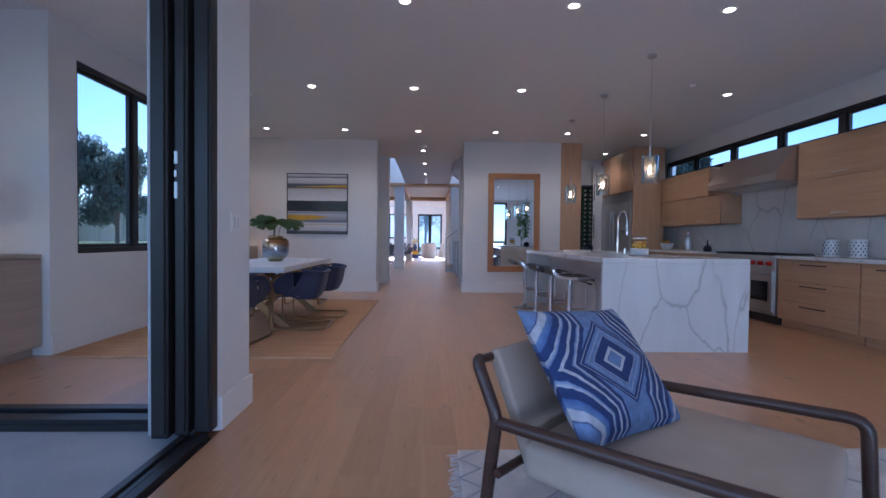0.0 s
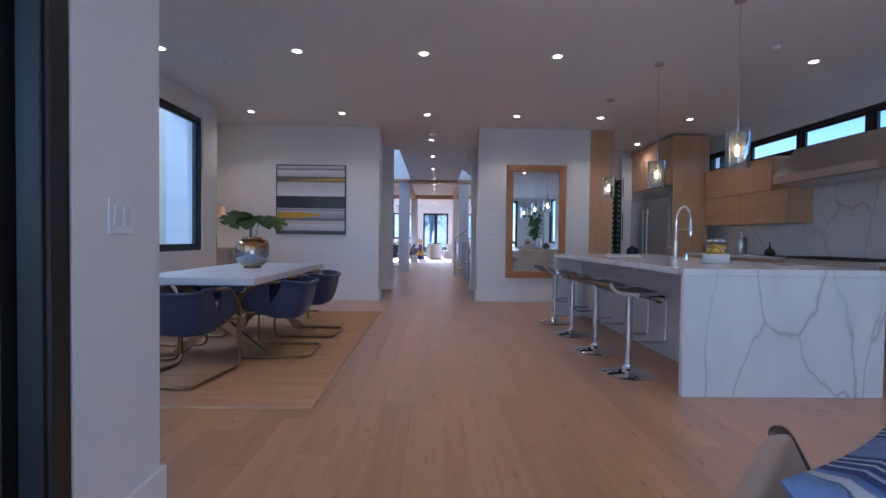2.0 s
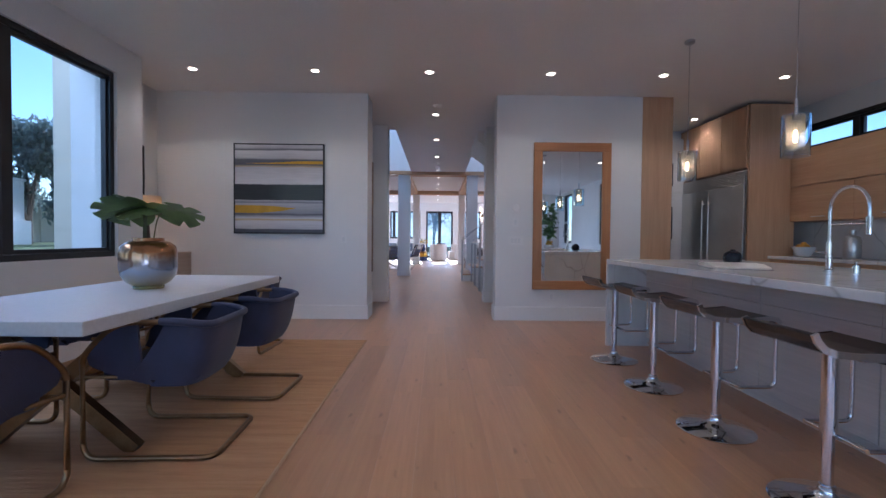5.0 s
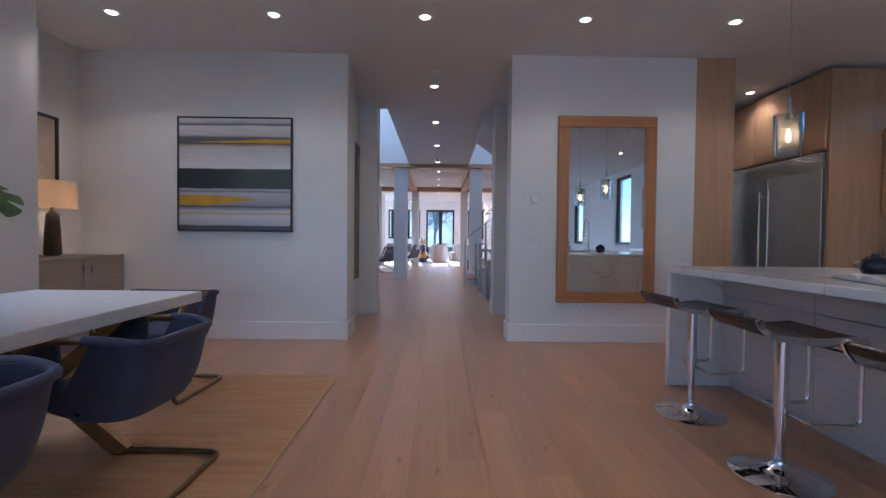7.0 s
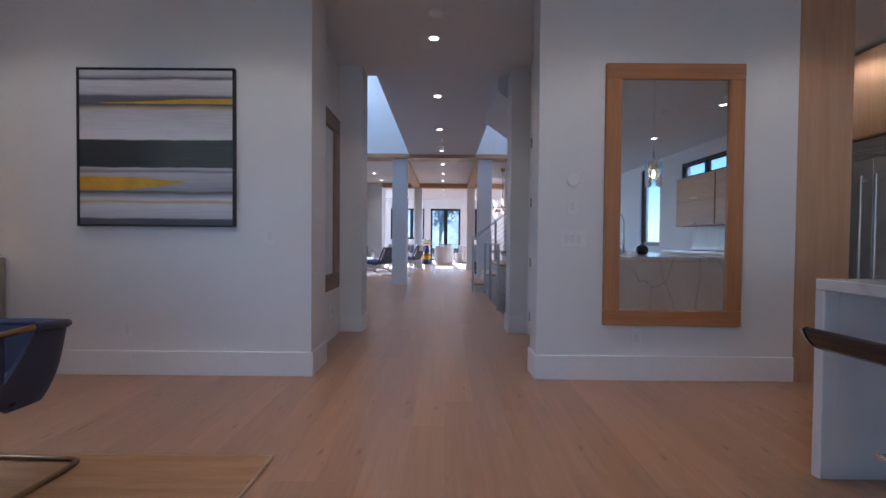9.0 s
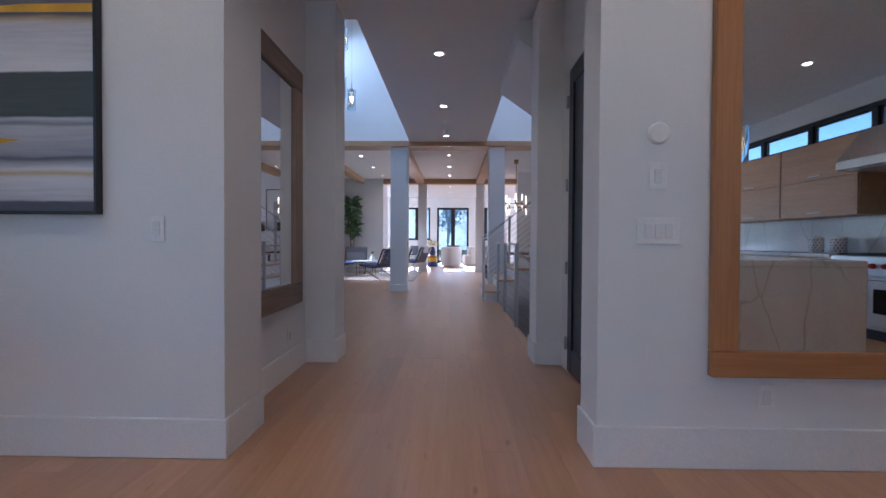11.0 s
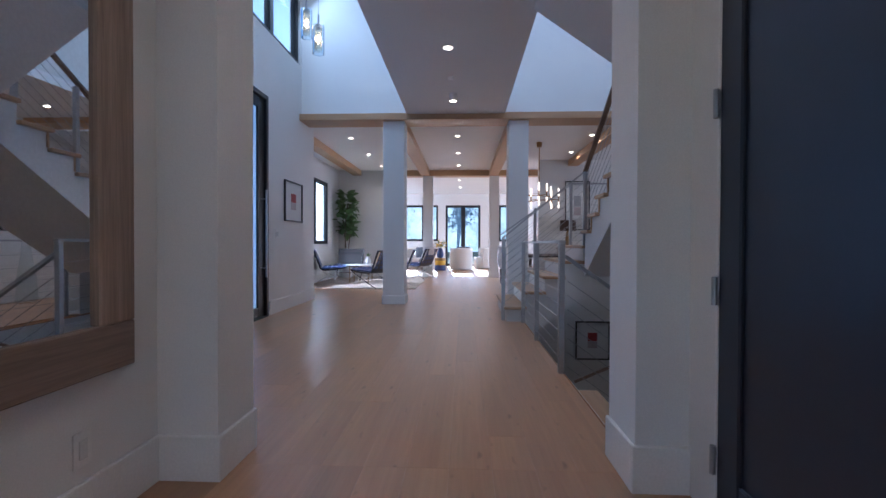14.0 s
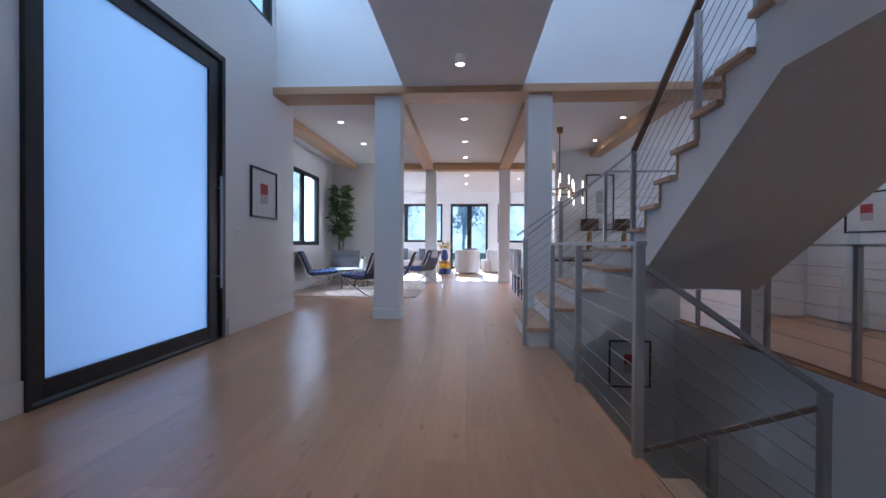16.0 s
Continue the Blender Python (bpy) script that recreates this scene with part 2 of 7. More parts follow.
def mat_marble(name):
    m, nt, b = base_mat(name, 0.16)
    v = coords(nt, (1.5, 1.1, 0.55), (8, 24, 0))
    warp = noise_of(nt, v, 1.1, 4, 0.55)
    vm = nt.nodes.new("ShaderNodeVectorMath")
    vm.operation = "MULTIPLY_ADD"
    w3 = nt.nodes.new("ShaderNodeTexNoise")
    w3.inputs["Scale"].default_value, w3.inputs["Detail"].default_value = 1.6, 3
    nt.links.new(v, w3.inputs["Vector"])
    nt.links.new(w3.outputs["Color"], vm.inputs[0])
    vm.inputs[1].default_value = (0.45, 0.45, 0.45)
    nt.links.new(v, vm.inputs[2])
    vo = nt.nodes.new("ShaderNodeTexVoronoi")
    vo.feature = "DISTANCE_TO_EDGE"
    vo.inputs["Scale"].default_value = 1.35
    nt.links.new(vm.outputs[0], vo.inputs["Vector"])
    vein = ramp(nt, vo.outputs["Distance"], [(0.0, (0.9, 0.9, 0.9)), (0.004, (0.7, 0.7, 0.7)), (0.011, (0.12, 0.12, 0.12)), (0.03, (0, 0, 0))])
    gate = ramp(nt, warp, [(0.39, (0.0, 0.0, 0.0)), (0.50, (0.75, 0.75, 0.75))])
    k = mixc(nt, 1.0, vein, gate, "MULTIPLY")
    cloud = ramp(nt, noise_of(nt, v, 2.2, 5), [(0.3, (0.64, 0.635, 0.63)), (0.65, (0.73, 0.725, 0.715))])
    nt.links.new(mixc(nt, k, cloud, (0.36, 0.34, 0.33)), b.inputs["Base Color"])
    return m


WALL = mat_grain("white_wall_paint", (0.80, 0.79, 0.77), 0.62, vary=0.03, scale=1.3, fine=160, relief=0.03)
CEIL = mat_grain("ceiling_paint", (0.80, 0.79, 0.78), 0.7, vary=0.02, scale=1.1, fine=140, relief=0.04)
TRIM = mat_grain("trim_paint", (0.82, 0.81, 0.79), 0.35, vary=0.02, scale=2, relief=0.02)
OAK_FLOOR = mat_wood("oak_floor", (0.42, 0.215, 0.10), (0.555, 0.305, 0.152), "y", 0.30, per_piece=0.12, size=1.8, knots=0.9, relief=0.03)
OAK_ISLAND = mat_wood("oak_floor_joined", (0.42, 0.215, 0.10), (0.555, 0.305, 0.152), "y", 0.30, per_piece=0.12, size=1.8, knots=0.9, relief=0.03, island=True)
OAK_X = mat_wood("oak_veneer_level", (0.44, 0.26, 0.14), (0.58, 0.37, 0.22), "y", 0.42, size=1.4, relief=0.03)
OAK_UP = mat_wood("oak_veneer_upright", (0.44, 0.26, 0.14), (0.58, 0.37, 0.22), "z", 0.42, size=1.4, relief=0.03)
BEAM = mat_wood("beam_wood", (0.42, 0.24, 0.12), (0.56, 0.35, 0.19), "x", 0.45, size=1.4)
BEAM_Y = mat_wood("beam_wood_lengthwise", (0.42, 0.24, 0.12), (0.56, 0.35, 0.19), "y", 0.45, size=1.4)
TREAD = mat_wood("oak_tread", (0.42, 0.25, 0.14), (0.60, 0.40, 0.24), "y", 0.36, size=1.0)
FRAME_OAK = mat_wood("mirror_frame_wood", (0.37, 0.155, 0.057), (0.50, 0.24, 0.095), "z", 0.4, size=0.8)
RUSTIC = mat_wood("grey_barn_wood", (0.20, 0.145, 0.11), (0.44, 0.33, 0.26), "z", 0.7, size=0.7, relief=0.4)
BLACK = mat_grain("black_aluminium", (0.018, 0.017, 0.018), 0.38, 0.0, vary=0.15, relief=0.02)
NAVY_DOOR = mat_grain("dark_navy_door_paint", (0.019, 0.022, 0.034), 0.30, vary=0.15, scale=3, relief=0.03)
STEEL = mat_grain("brushed_steel", (0.62, 0.61, 0.60), 0.36, 1.0, vary=0.08, scale=3, relief=0.02)
POSTSTEEL = mat_grain("satin_steel", (0.46, 0.46, 0.47), 0.36, 1.0, vary=0.06, scale=8, relief=0.02)
CHROME = mat_grain("chrome", (0.80, 0.80, 0.81), 0.06, 1.0, vary=0.03, relief=0.0)
BRASS = mat_grain("antique_brass", (0.36, 0.22, 0.10), 0.34, 1.0, vary=0.15, scale=12, relief=0.03)
MIRROR = mat_grain("mirror_glass", (0.86, 0.88, 0.88), 0.01, 1.0, vary=0.005, relief=0.0)
MARBLE = mat_marble("veined_quartz")
PANE = mat_pane("window_glass")
CONCRETE = mat_grain("patio_concrete", (0.42, 0.42, 0.42), 0.8, vary=0.1, scale=2.5, fine=60, relief=0.15)
STUCCO = mat_grain("cream_stucco", (0.64, 0.57, 0.45), 0.9, vary=0.06, scale=1.5, fine=80, relief=0.3)
LAMP_ON = mat_emit("lamp_glow", (1.0, 0.80, 0.55), 14.0)
GAP = mat_grain("joint_filler", (0.34, 0.17, 0.08), 0.8, vary=0.1, relief=0.0)

for floor_mat in (OAK_FLOOR, OAK_ISLAND):        # satin lacquer
    lacquer = floor_mat.node_tree.nodes["Principled BSDF"]
    lacquer.inputs["Coat Weight"].default_value, lacquer.inputs["Coat Roughness"].default_value = 0.45, 0.34

# ---- structure ----
H = 3.06          # ceiling of the ground floor
UP = 5.9          # ceiling of the double-height hall
X_E, X_W = 5.75, -2.78


def walls(name, boxes, label, mat=None, category="wall"):
    bm = B()
    for q in boxes:
        bx(bm, *q)
    return struct(name, bm, mat or WALL, label, category)


# ground outside and slabs
g = B()
for q in ((-400, -3.45, -400, 400), (8.2, 400, -400, 400), (5.95, 8.2, -3.15, 18.0), (-3.45, 8.2, -400, -3.15), (-3.45, 8.2, 30.2, 400)):
    bx(g, *q, -0.5, -0.10)
ground = struct("ground", g, mat_grain("garden_soil_grass", (0.10, 0.12, 0.05), 0.95, vary=0.3, scale=0.3, fine=20, relief=0.3), "level garden ground of short grass", "ground")

# sub-floor in pieces round the stairwell
walls("floor", [(-0.63, 5.95, -3.0, 4.0, -0.30, -0.012), (-3.45, 5.95, 4.0, 12.2, -0.30, -0.012), (-3.4, 1.42, 12.2, 18.0, -0.30, -0.012), 
                (3.38, 5.75, 12.2, 18.0, -0.30, -0.012), (-3.4, 8.0, 18.0, 30.3, -0.30, -0.012)],
      "oak plank floor on a dark sub-floor", GAP, "floor")

# west side of the dining room
walls("wall_west_dining", [(-3.0, X_W, 5.38, 5.70, 0, H), (-3.0, X_W, 8.92, 9.31, 0, H), (-3.0, X_W, 5.70, 8.92, 0, 0.90), (-3.0, X_W, 5.70, 8.92, 2.76, H),
                           (-3.45, -3.30, 4.15, 5.52, 0, H), (-3.45, -3.30, 9.17, 10.42, 0, H), (-3.30, -3.0, 5.38, 5.52, 0, H), (-3.30, -3.0, 9.17, 9.31, 0, H)],
      "white painted dining room wall with a wide window opening")
# pier and header at the patio corner
walls("wall_pier", [(-0.83, -0.56, 3.78, 4.20, 0, H), (-3.45, -0.83, 3.85, 4.15, 2.80, H), (-0.75, -0.60, -3.0, 3.78, 2.85, H), (-0.75, -0.60, -3.0, -1.2, 0, 2.85)],
      "white painted corner pier and lintels of the patio opening")
walls("wall_south", [(-0.75, -0.4, -3.15, -3.0, 0, H), (4.46, 5.95, -3.15, -3.0, 0, H), (-0.4, 4.46, -3.15, -3.0, 2.95, H)], "white painted rear wall with a wide glazed opening")
walls("wall_east", [(X_E, 5.95, 2.92, 12.6, 0, 2.39), (X_E, 5.95, 2.92, 12.6, 2.77, H), (X_E, 5.95, 2.92, 3.9, 2.39, 2.77), (X_E, 5.95, 10.97, 12.6, 2.39, 2.77),
                    (X_E, 5.95, -1.15, 1.87, 0, H), (X_E, 5.95, -3.0, -2.2, 0, H), (X_E, 5.95, 1.87, 2.92, 0, 0.97), (X_E, 5.95, 1.87, 2.92, 2.93, H),
                    (X_E, 5.95, -2.2, -1.15, 0, 0.97), (X_E, 5.95, -2.2, -1.15, 2.93, H)],
      "white painted kitchen wall with a clerestory strip")
# north wall with the passage
walls("wall_north_dining", [(-3.45, -0.47, 10.42, 10.83, 0, H), (-0.85, -0.65, 10.83, 12.13, 0, H), (-0.85, -0.39, 12.13, 12.45, 0, UP)], "white painted wall beside the passage")
walls("wall_north_kitchen", [(1.28, 3.26, 10.40, 10.66, 0, H), (1.53, 1.70, 10.66, 10.86, 0, H), (1.53, 1.70, 10.86, 11.95, 2.42, H), (1.53, 1.70, 11.95, 12.13, 0, H),
                             (1.32, 1.62, 12.13, 12.45, 0, UP), (1.62, 5.6, 12.30, 12.45, -2.9, UP), (3.55, 3.68, 10.66, 12.30, 0, H)], "white painted wall beside the passage with a door opening")
# hall walls: west wall with the front door and high windows
walls("wall_west_hall", [(-2.2, -2.03, 12.3, 14.11, 0, UP), (-2.2, -2.03, 16.28, 18.22, 0, 3.87), (-2.2, -2.03, 14.11, 16.28, 2.96, 3.87), (-2.2, -2.03, 14.11, 14.6, 3.87, UP),
                         (-2.2, -2.03, 17.55, 18.22, 3.87, UP), (-2.2, -2.03, 14.6, 17.55, 5.4, UP), (-2.2, -0.85, 12.30, 12.45, 0, UP)], "white painted entrance wall with a tall door opening and high windows")
walls("wall_north_hall_upper", [(-2.03, 5.6, 17.62, 17.80, 3.083, UP)], "white painted upper wall above the living room beam")
walls("wall_living", [(-3.25, -3.07, 18.07, 20.5, 0, 3.2), (-3.25, -3.07, 22.49, 23.55, 0, 3.2), (-3.25, -3.07, 20.5, 22.49, 0, 0.97), (-3.25, -3.07, 20.5, 22.49, 2.63, 3.2),
                      (-3.07, -2.204, 18.07, 18.216, 0, 3.2), (-3.25, -1.75, 23.55, 23.85, 0, 3.2), (-1.90, -1.75, 23.85, 24.55, 0, 3.2), (-4.2, -1.90, 24.40, 24.55, 0, 3.2), (-4.2, -4.0, 24.55, 30.2, 0, 3.2)], "white painted living room wall")
walls("wall_far", [(-4.2, -2.2, 30.0, 30.2, 0, 3.2), (-2.2, -0.48, 30.0, 30.2, 0, 1.09), (-0.48, -0.15, 30.0, 30.2, 0, 2.66), (1.37, 1.76, 30.0, 30.2, 0, 2.66),
                   (1.76, 2.95, 30.0, 30.2, 0, 1.09), (2.95, 8.0, 30.0, 30.2, 0, 3.2), (-2.2, 2.95, 30.0, 30.2, 2.66, 3.2)], "white painted far wall with windows and a sliding door")
walls("wall_east_hall", [(5.6, 5.75, 12.61, 17.8, 0, UP)], "white painted side wall of the hall")
walls("wall_east_living", [(8.0, 8.2, 18.12, 30.2, -0.3, 3.2), (5.6, 8.2, 18.0, 18.12, 0, 3.2)], "white painted side wall of the living room")

# ceilings
walls("ceiling_kitchen", [(-3.45, 5.95, -3.15, 12.45, H, H + 0.25)], "flat white painted ceiling", CEIL, "ceiling")
walls("ceiling_bridge", [(-0.28, 1.28, 12.45, 17.62, H, H + 0.22)], "white painted underside of the upper gallery", CEIL, "ceiling")
# the unseen gap above the stairs is added to let the lamp shine down
walls("ceiling_hall_upper", [(-2.2, 1.7, 12.3, 17.8, UP, UP + 0.2), (3.3, 5.75, 12.3, 17.8, UP, UP + 0.2), (1.7, 3.3, 12.3, 13.2, UP, UP + 0.2), (1.7, 3.3, 17.0, 17.8, UP, UP + 0.2)], "white painted ceiling high over the hall", CEIL, "ceiling")
# unseen ceiling, added so downlights can hang low beside the stairs
walls("ceiling_side_hall_added", [(3.5, 5.48, 12.46, 17.62, H, H + 0.12)], "unseen white ceiling added beside the stairs to carry downlights", CEIL, "ceiling")
walls("ceiling_living", [(-4.2, 5.75, 17.80, 30.2, 3.14, 3.35), (5.75, 8.2, 18.0, 30.2, 3.14, 3.35)], "white painted living room ceiling", CEIL, "ceiling")

walls("patio", [(-3.45, -0.72, -3.15, 3.84, -0.12, -0.03)], "smooth grey concrete patio slab", CONCRETE, "patio")
walls("wall_stairwell", [(1.68, 3.45, 17.89, 17.99, -2.9, 0.59), (1.42, 1.68, 17.89, 17.99, -2.9, -0.02), (3.374, 3.50, 12.45, 17.89, -2.9, -0.02), (1.30, 1.42, 12.45, 17.99, -2.9, -0.304)], "white painted stairwell wall below the floor")
walls("floor_basement", [(1.30, 3.45, 12.3, 18.0, -3.1, -2.9)], "pale floor at the foot of the stairwell", OAK_X, "floor")
walls("wall_dining_partition", [(2.56, 8.0, 22.0, 22.15, 0, 3.14)], "white painted wall behind the formal dining area")

# shiplap wall past the stairwell, board by board
ship = walls("wall_shiplap", [(5.48, 5.6, 12.45, 18.4, 0, 3.06), (4.95, 5.48, 18.4, 18.5, 0, 3.06)], "white painted shiplap boarding")
for k in range(15):
    bm = B()
    bx(bm, 5.45, 5.479, 16.4, 18.4, 0.012 + k * 0.2, 0.202 + k * 0.2, 0.004)
    part("board", bm, TRIM, ship)

# baseboards: tall, plain, with a small top step
def baseboard(name, x0, x1, y0, y1, h=0.19):
    bm = B()
    bx(bm, x0, x1, y0, y1, 0, h, 0.004)
    return struct(name, bm, TRIM, "tall white painted baseboard", "baseboard")


T = 0.018
for q in ((X_W, X_W + T, 5.38, 9.31), (-2.83, -0.47 + T, 10.42 - T, 10.42), (-0.47, -0.47 + T, 10.42, 10.83), (-0.65, -0.65 + T, 10.83, 12.13),
          (-0.65, -0.39 + T, 12.13 - T, 12.13), (-0.39, -0.39 + T, 12.13, 12.45), (1.28 - T, 3.26, 10.40 - T, 10.40), (1.28 - T, 1.28, 10.40, 10.66),
          (1.32 - T, 1.53, 12.13 - T, 12.13), (1.32 - T, 1.32, 12.13, 12.45), (1.53 - T, 1.53, 10.66, 10.855), (-2.03, -2.03 + T, 12.45, 14.15), (-2.03, -2.03 + T, 16.37, 18.22),
          (-3.07, -3.07 + T, 18.22, 23.55), (-3.07, -1.75, 23.55 - T, 23.55), (-0.56, -0.56 + T, 3.78, 4.20 + T), (-0.83, -0.56, 4.20, 4.20 + T),
          (2.56 - T, 8.0, 22.0 - T, 22.0), (-4.0, -0.2, 30.0 - T, 30.0), (1.4, 8.0, 30.0 - T, 30.0)):
    baseboard("baseboard", *q)


# windows
def window(name, plane, at, lo, hi, z0, z1, bars, label, f=0.055, depth=0.10):
    """A black-framed window in a wall across plane; bars: its mullions."""
    def put(bm, a, b, p, q, c, d):
        bx(bm, *((p, q, a, b) if plane == "x" else (a, b, p, q)), c, d, 0.004)
    w = tagged(new(name), label, "window", "", "structure")
    bm = B()
    p, q = at - depth / 2, at + depth / 2
    put(bm, lo, hi, p, q, z0, z0 + f)
    put(bm, lo, hi, p, q, z1 - f, z1)
    put(bm, lo, lo + f, p, q, z0 + f, z1 - f)
    put(bm, hi - f, hi, p, q, z0 + f, z1 - f)
    part("window_frame", bm, BLACK, w)
    edges = [lo] + list(bars) + [hi]
    for b_ in bars:
        bm = B()
        put(bm, b_ - f * 0.8, b_ + f * 0.8, p + 0.004, q - 0.004, z0 + f, z1 - f)
        part("mullion", bm, BLACK, w)
    for a, b_ in zip(edges, edges[1:]):
        bm = B()
        i, j = a + f * 0.8, b_ - f * 0.8
        put(bm, i, j, at - 0.022, at + 0.022, z0 + f, z0 + f + 0.035)
        put(bm, i, j, at - 0.022, at + 0.022, z1 - f - 0.035, z1 - f)
        put(bm, i, i + 0.035, at - 0.022, at + 0.022, z0 + f + 0.035, z1 - f - 0.035)
        put(bm, j - 0.035, j, at - 0.022, at + 0.022, z0 + f + 0.035, z1 - f - 0.035)
        part("sash", bm, BLACK, w)
        bm = B()
        put(bm, i + 0.03, j - 0.03, at - 0.003, at + 0.003, z0 + f + 0.03, z1 - f - 0.03)
        part("pane", bm, PANE, w).visible_shadow = False
    return w


window("window_1", "x", -2.86, 5.70, 8.92, 0.90, 2.76, (6.62, 7.77), "wide three-light window with black frame")
window("window_2", "x", 5.80, 3.9, 10.97, 2.39, 2.77, (4.8, 5.8, 6.8, 7.81, 8.86, 9.92), "clerestory strip window with black frame")
window("window_3", "x", -3.13, 20.5, 22.49, 0.97, 2.63, (21.5,), "two-light living room window with black frame")
window("window_4", "y", 30.08, -2.2, -0.48, 1.09, 2.66, (-1.98, -1.12), "black-framed window in the far wall")
window("window_5", "y", 30.08, -0.15, 1.37, 0.0, 2.66, (0.62,), "black-framed sliding glass door to the garden", f=0.07)
window("window_6", "y", 30.08, 1.76, 2.95, 1.09, 2.66, (2.18,), "black-framed window in the far wall")
window("window_7", "x", -2.11, 14.6, 17.55, 3.87, 5.4, (15.6, 16.55), "high black-framed hall window", f=0.07)
window("window_8", "y", -3.07, -0.4, 4.46, 0.0, 2.95, (0.82, 2.04, 3.25), "wide black-framed sliding doors of the rear wall", f=0.07)

window("window_9", "x", 5.82, 1.87, 2.92, 0.97, 2.93, (), "tall black-framed window in the side wall")
window("window_10", "x", 5.82, -2.2, -1.15, 0.97, 2.93, (), "tall black-framed window in the side wall")

# patio sliding door: tracks, stacked stiles and lock
slider = tagged(new("door_1"), "open black-framed sliding patio door with its panels stacked at the corner", "sliding door", "", "structure")
bm = B()
for x0, x1, z1 in ((-0.715, -0.675, 0.022), (-0.665, -0.635, 0.012), (-0.625, -0.575, 0.022)):
    bx(bm, x0, x1, -1.2, 3.70, -0.02, z1, 0.003)
bx(bm, -0.72, -0.56, -1.2, 3.70, -0.03, -0.004)
part("track", bm, BLACK, slider)
bm = B()
for y0, y1, z1 in ((3.86, 3.92, 0.03), (3.95, 4.0, 0.014), (4.03, 4.11, 0.03)):
    bx(bm, -3.3, -0.84, y0, y1, -0.02, z1, 0.003)
bx(bm, -3.3, -0.84, 3.84, 4.13, -0.03, 0.004)
part("track", bm, BLACK, slider)
for x0, x1, y0, y1 in ((-0.835, -0.745, 3.62, 3.72), (-0.735, -0.665, 3.66, 3.75), (-0.655, -0.562, 3.70, 3.776)):
    bm = B()
    bx(bm, x0, x1, y0, y1, 0.024, 2.85, 0.006)
    bx(bm, x0 + 0.012, x1 - 0.012, y0 - 0.012, y0, 0.05, 2.83, 0.003)
    part("stile", bm, BLACK, slider)
bm = B()
bx(bm, -0.727, -0.708, 3.645, 3.66, 1.27, 1.36, 0.003)
bx(bm, -0.725, -0.71, 3.64, 3.66, 1.38, 1.42, 0.003)
bx(bm, -0.727, -0.708, 3.645, 3.66, 1.45, 1.52, 0.003)
part("lock", bm, STEEL, slider, "brushed steel lock plate")
bm = B()
bx(bm, -0.86, -0.84, 3.64, 3.70, 0.03, 2.83, 0.003)
part("seal", bm, mat_grain("grey_brush_seal", (0.45, 0.46, 0.48), 0.6), slider)
for x0, x1 in ((-3.3, -3.24), (-0.875, -0.84)):
    bm = B()
    bx(bm, x0, x1, 4.04, 4.10, 0.03, 2.8, 0.003)
    part("stile", bm, BLACK, slider)

# front door: one pane of frosted glass in a black frame
FROST, nt, b = base_mat("frosted_glass", 0.32)
tl, df, gl, m1, m2 = (nt.nodes.new("ShaderNode" + k) for k in ("BsdfTranslucent", "BsdfDiffuse", "BsdfGlossy", "MixShader", "MixShader"))
tl.inputs[0].default_value = (0.58, 0.70, 0.84, 1)
df.inputs[0].default_value = (0.6, 0.66, 0.72, 1)
gl.inputs["Roughness"].default_value = 0.12
m1.inputs[0].default_value, m2.inputs[0].default_value = 0.12, 0.02
nt.links.new(tl.outputs[0], m1.inputs[1])
nt.links.new(df.outputs[0], m1.inputs[2])
nt.links.new(m1.outputs[0], m2.inputs[1])
nt.links.new(gl.outputs[0], m2.inputs[2])
nt.links.new(m2.outputs[0], nt.nodes["Material Output"].inputs[0])
fd = tagged(new("door_2"), "tall pivot front door of frosted glass in a black frame", "front door", "", "structure")
bm = B()
for q in ((14.11, 14.15, 0, 2.96), (16.22, 16.28, 0, 2.96), (14.15, 16.22, 2.90, 2.96), (14.15, 16.22, 0.0, 0.02)):
    bx(bm, -2.14, -1.995, q[0], q[1], q[2], q[3], 0.004)
part("door_frame", bm, BLACK, fd)
bm = B()
for q in ((14.155, 14.265, 0.03, 2.89), (16.04, 16.215, 0.03, 2.89), (14.265, 16.04, 2.76, 2.89), (14.265, 16.04, 0.03, 0.15)):
    bx(bm, -2.09, -2.03, q[0], q[1], q[2], q[3], 0.004)
part("door_leaf", bm, BLACK, fd)
bm = B()
bx(bm, -2.065, -2.055, 14.255, 16.05, 0.14, 2.77)
part("pane", bm, FROST, fd, "frosted glass pane")
bm = B()
rod(bm, (-1.96, 16.13, 0.54), (-1.96, 16.13, 1.69), 0.014)
for z in (0.66, 1.57):
    rod(bm, (-2.03, 16.13, z), (-1.96, 16.13, z), 0.009)
part("pull_handle", bm, POSTSTEEL, fd, "long satin steel bar handle", smooth=True)

# closet door in the passage
cd = tagged(new("door_3"), "dark navy painted door with one sunk panel, closed", "door", "", "structure")
bm = B()
for q in ((10.86, 10.885, 0, 2.42), (11.935, 11.95, 0, 2.42), (10.885, 11.935, 2.398, 2.42)):
    bx(bm, 1.529, 1.60, q[0], q[1], q[2], q[3], 0.003)
part("door_frame", bm, TRIM, cd)
bm = B()
for q in ((10.888, 11.01, 0.01, 2.395), (11.81, 11.932, 0.01, 2.395), (11.01, 11.81, 2.26, 2.395), (11.01, 11.81, 0.01, 0.20)):
    bx(bm, 1.53, 1.575, q[0], q[1], q[2], q[3], 0.006)
bx(bm, 1.545, 1.57, 11.0, 11.82, 0.19, 2.27, 0.01)
part("door_leaf", bm, NAVY_DOOR, cd)
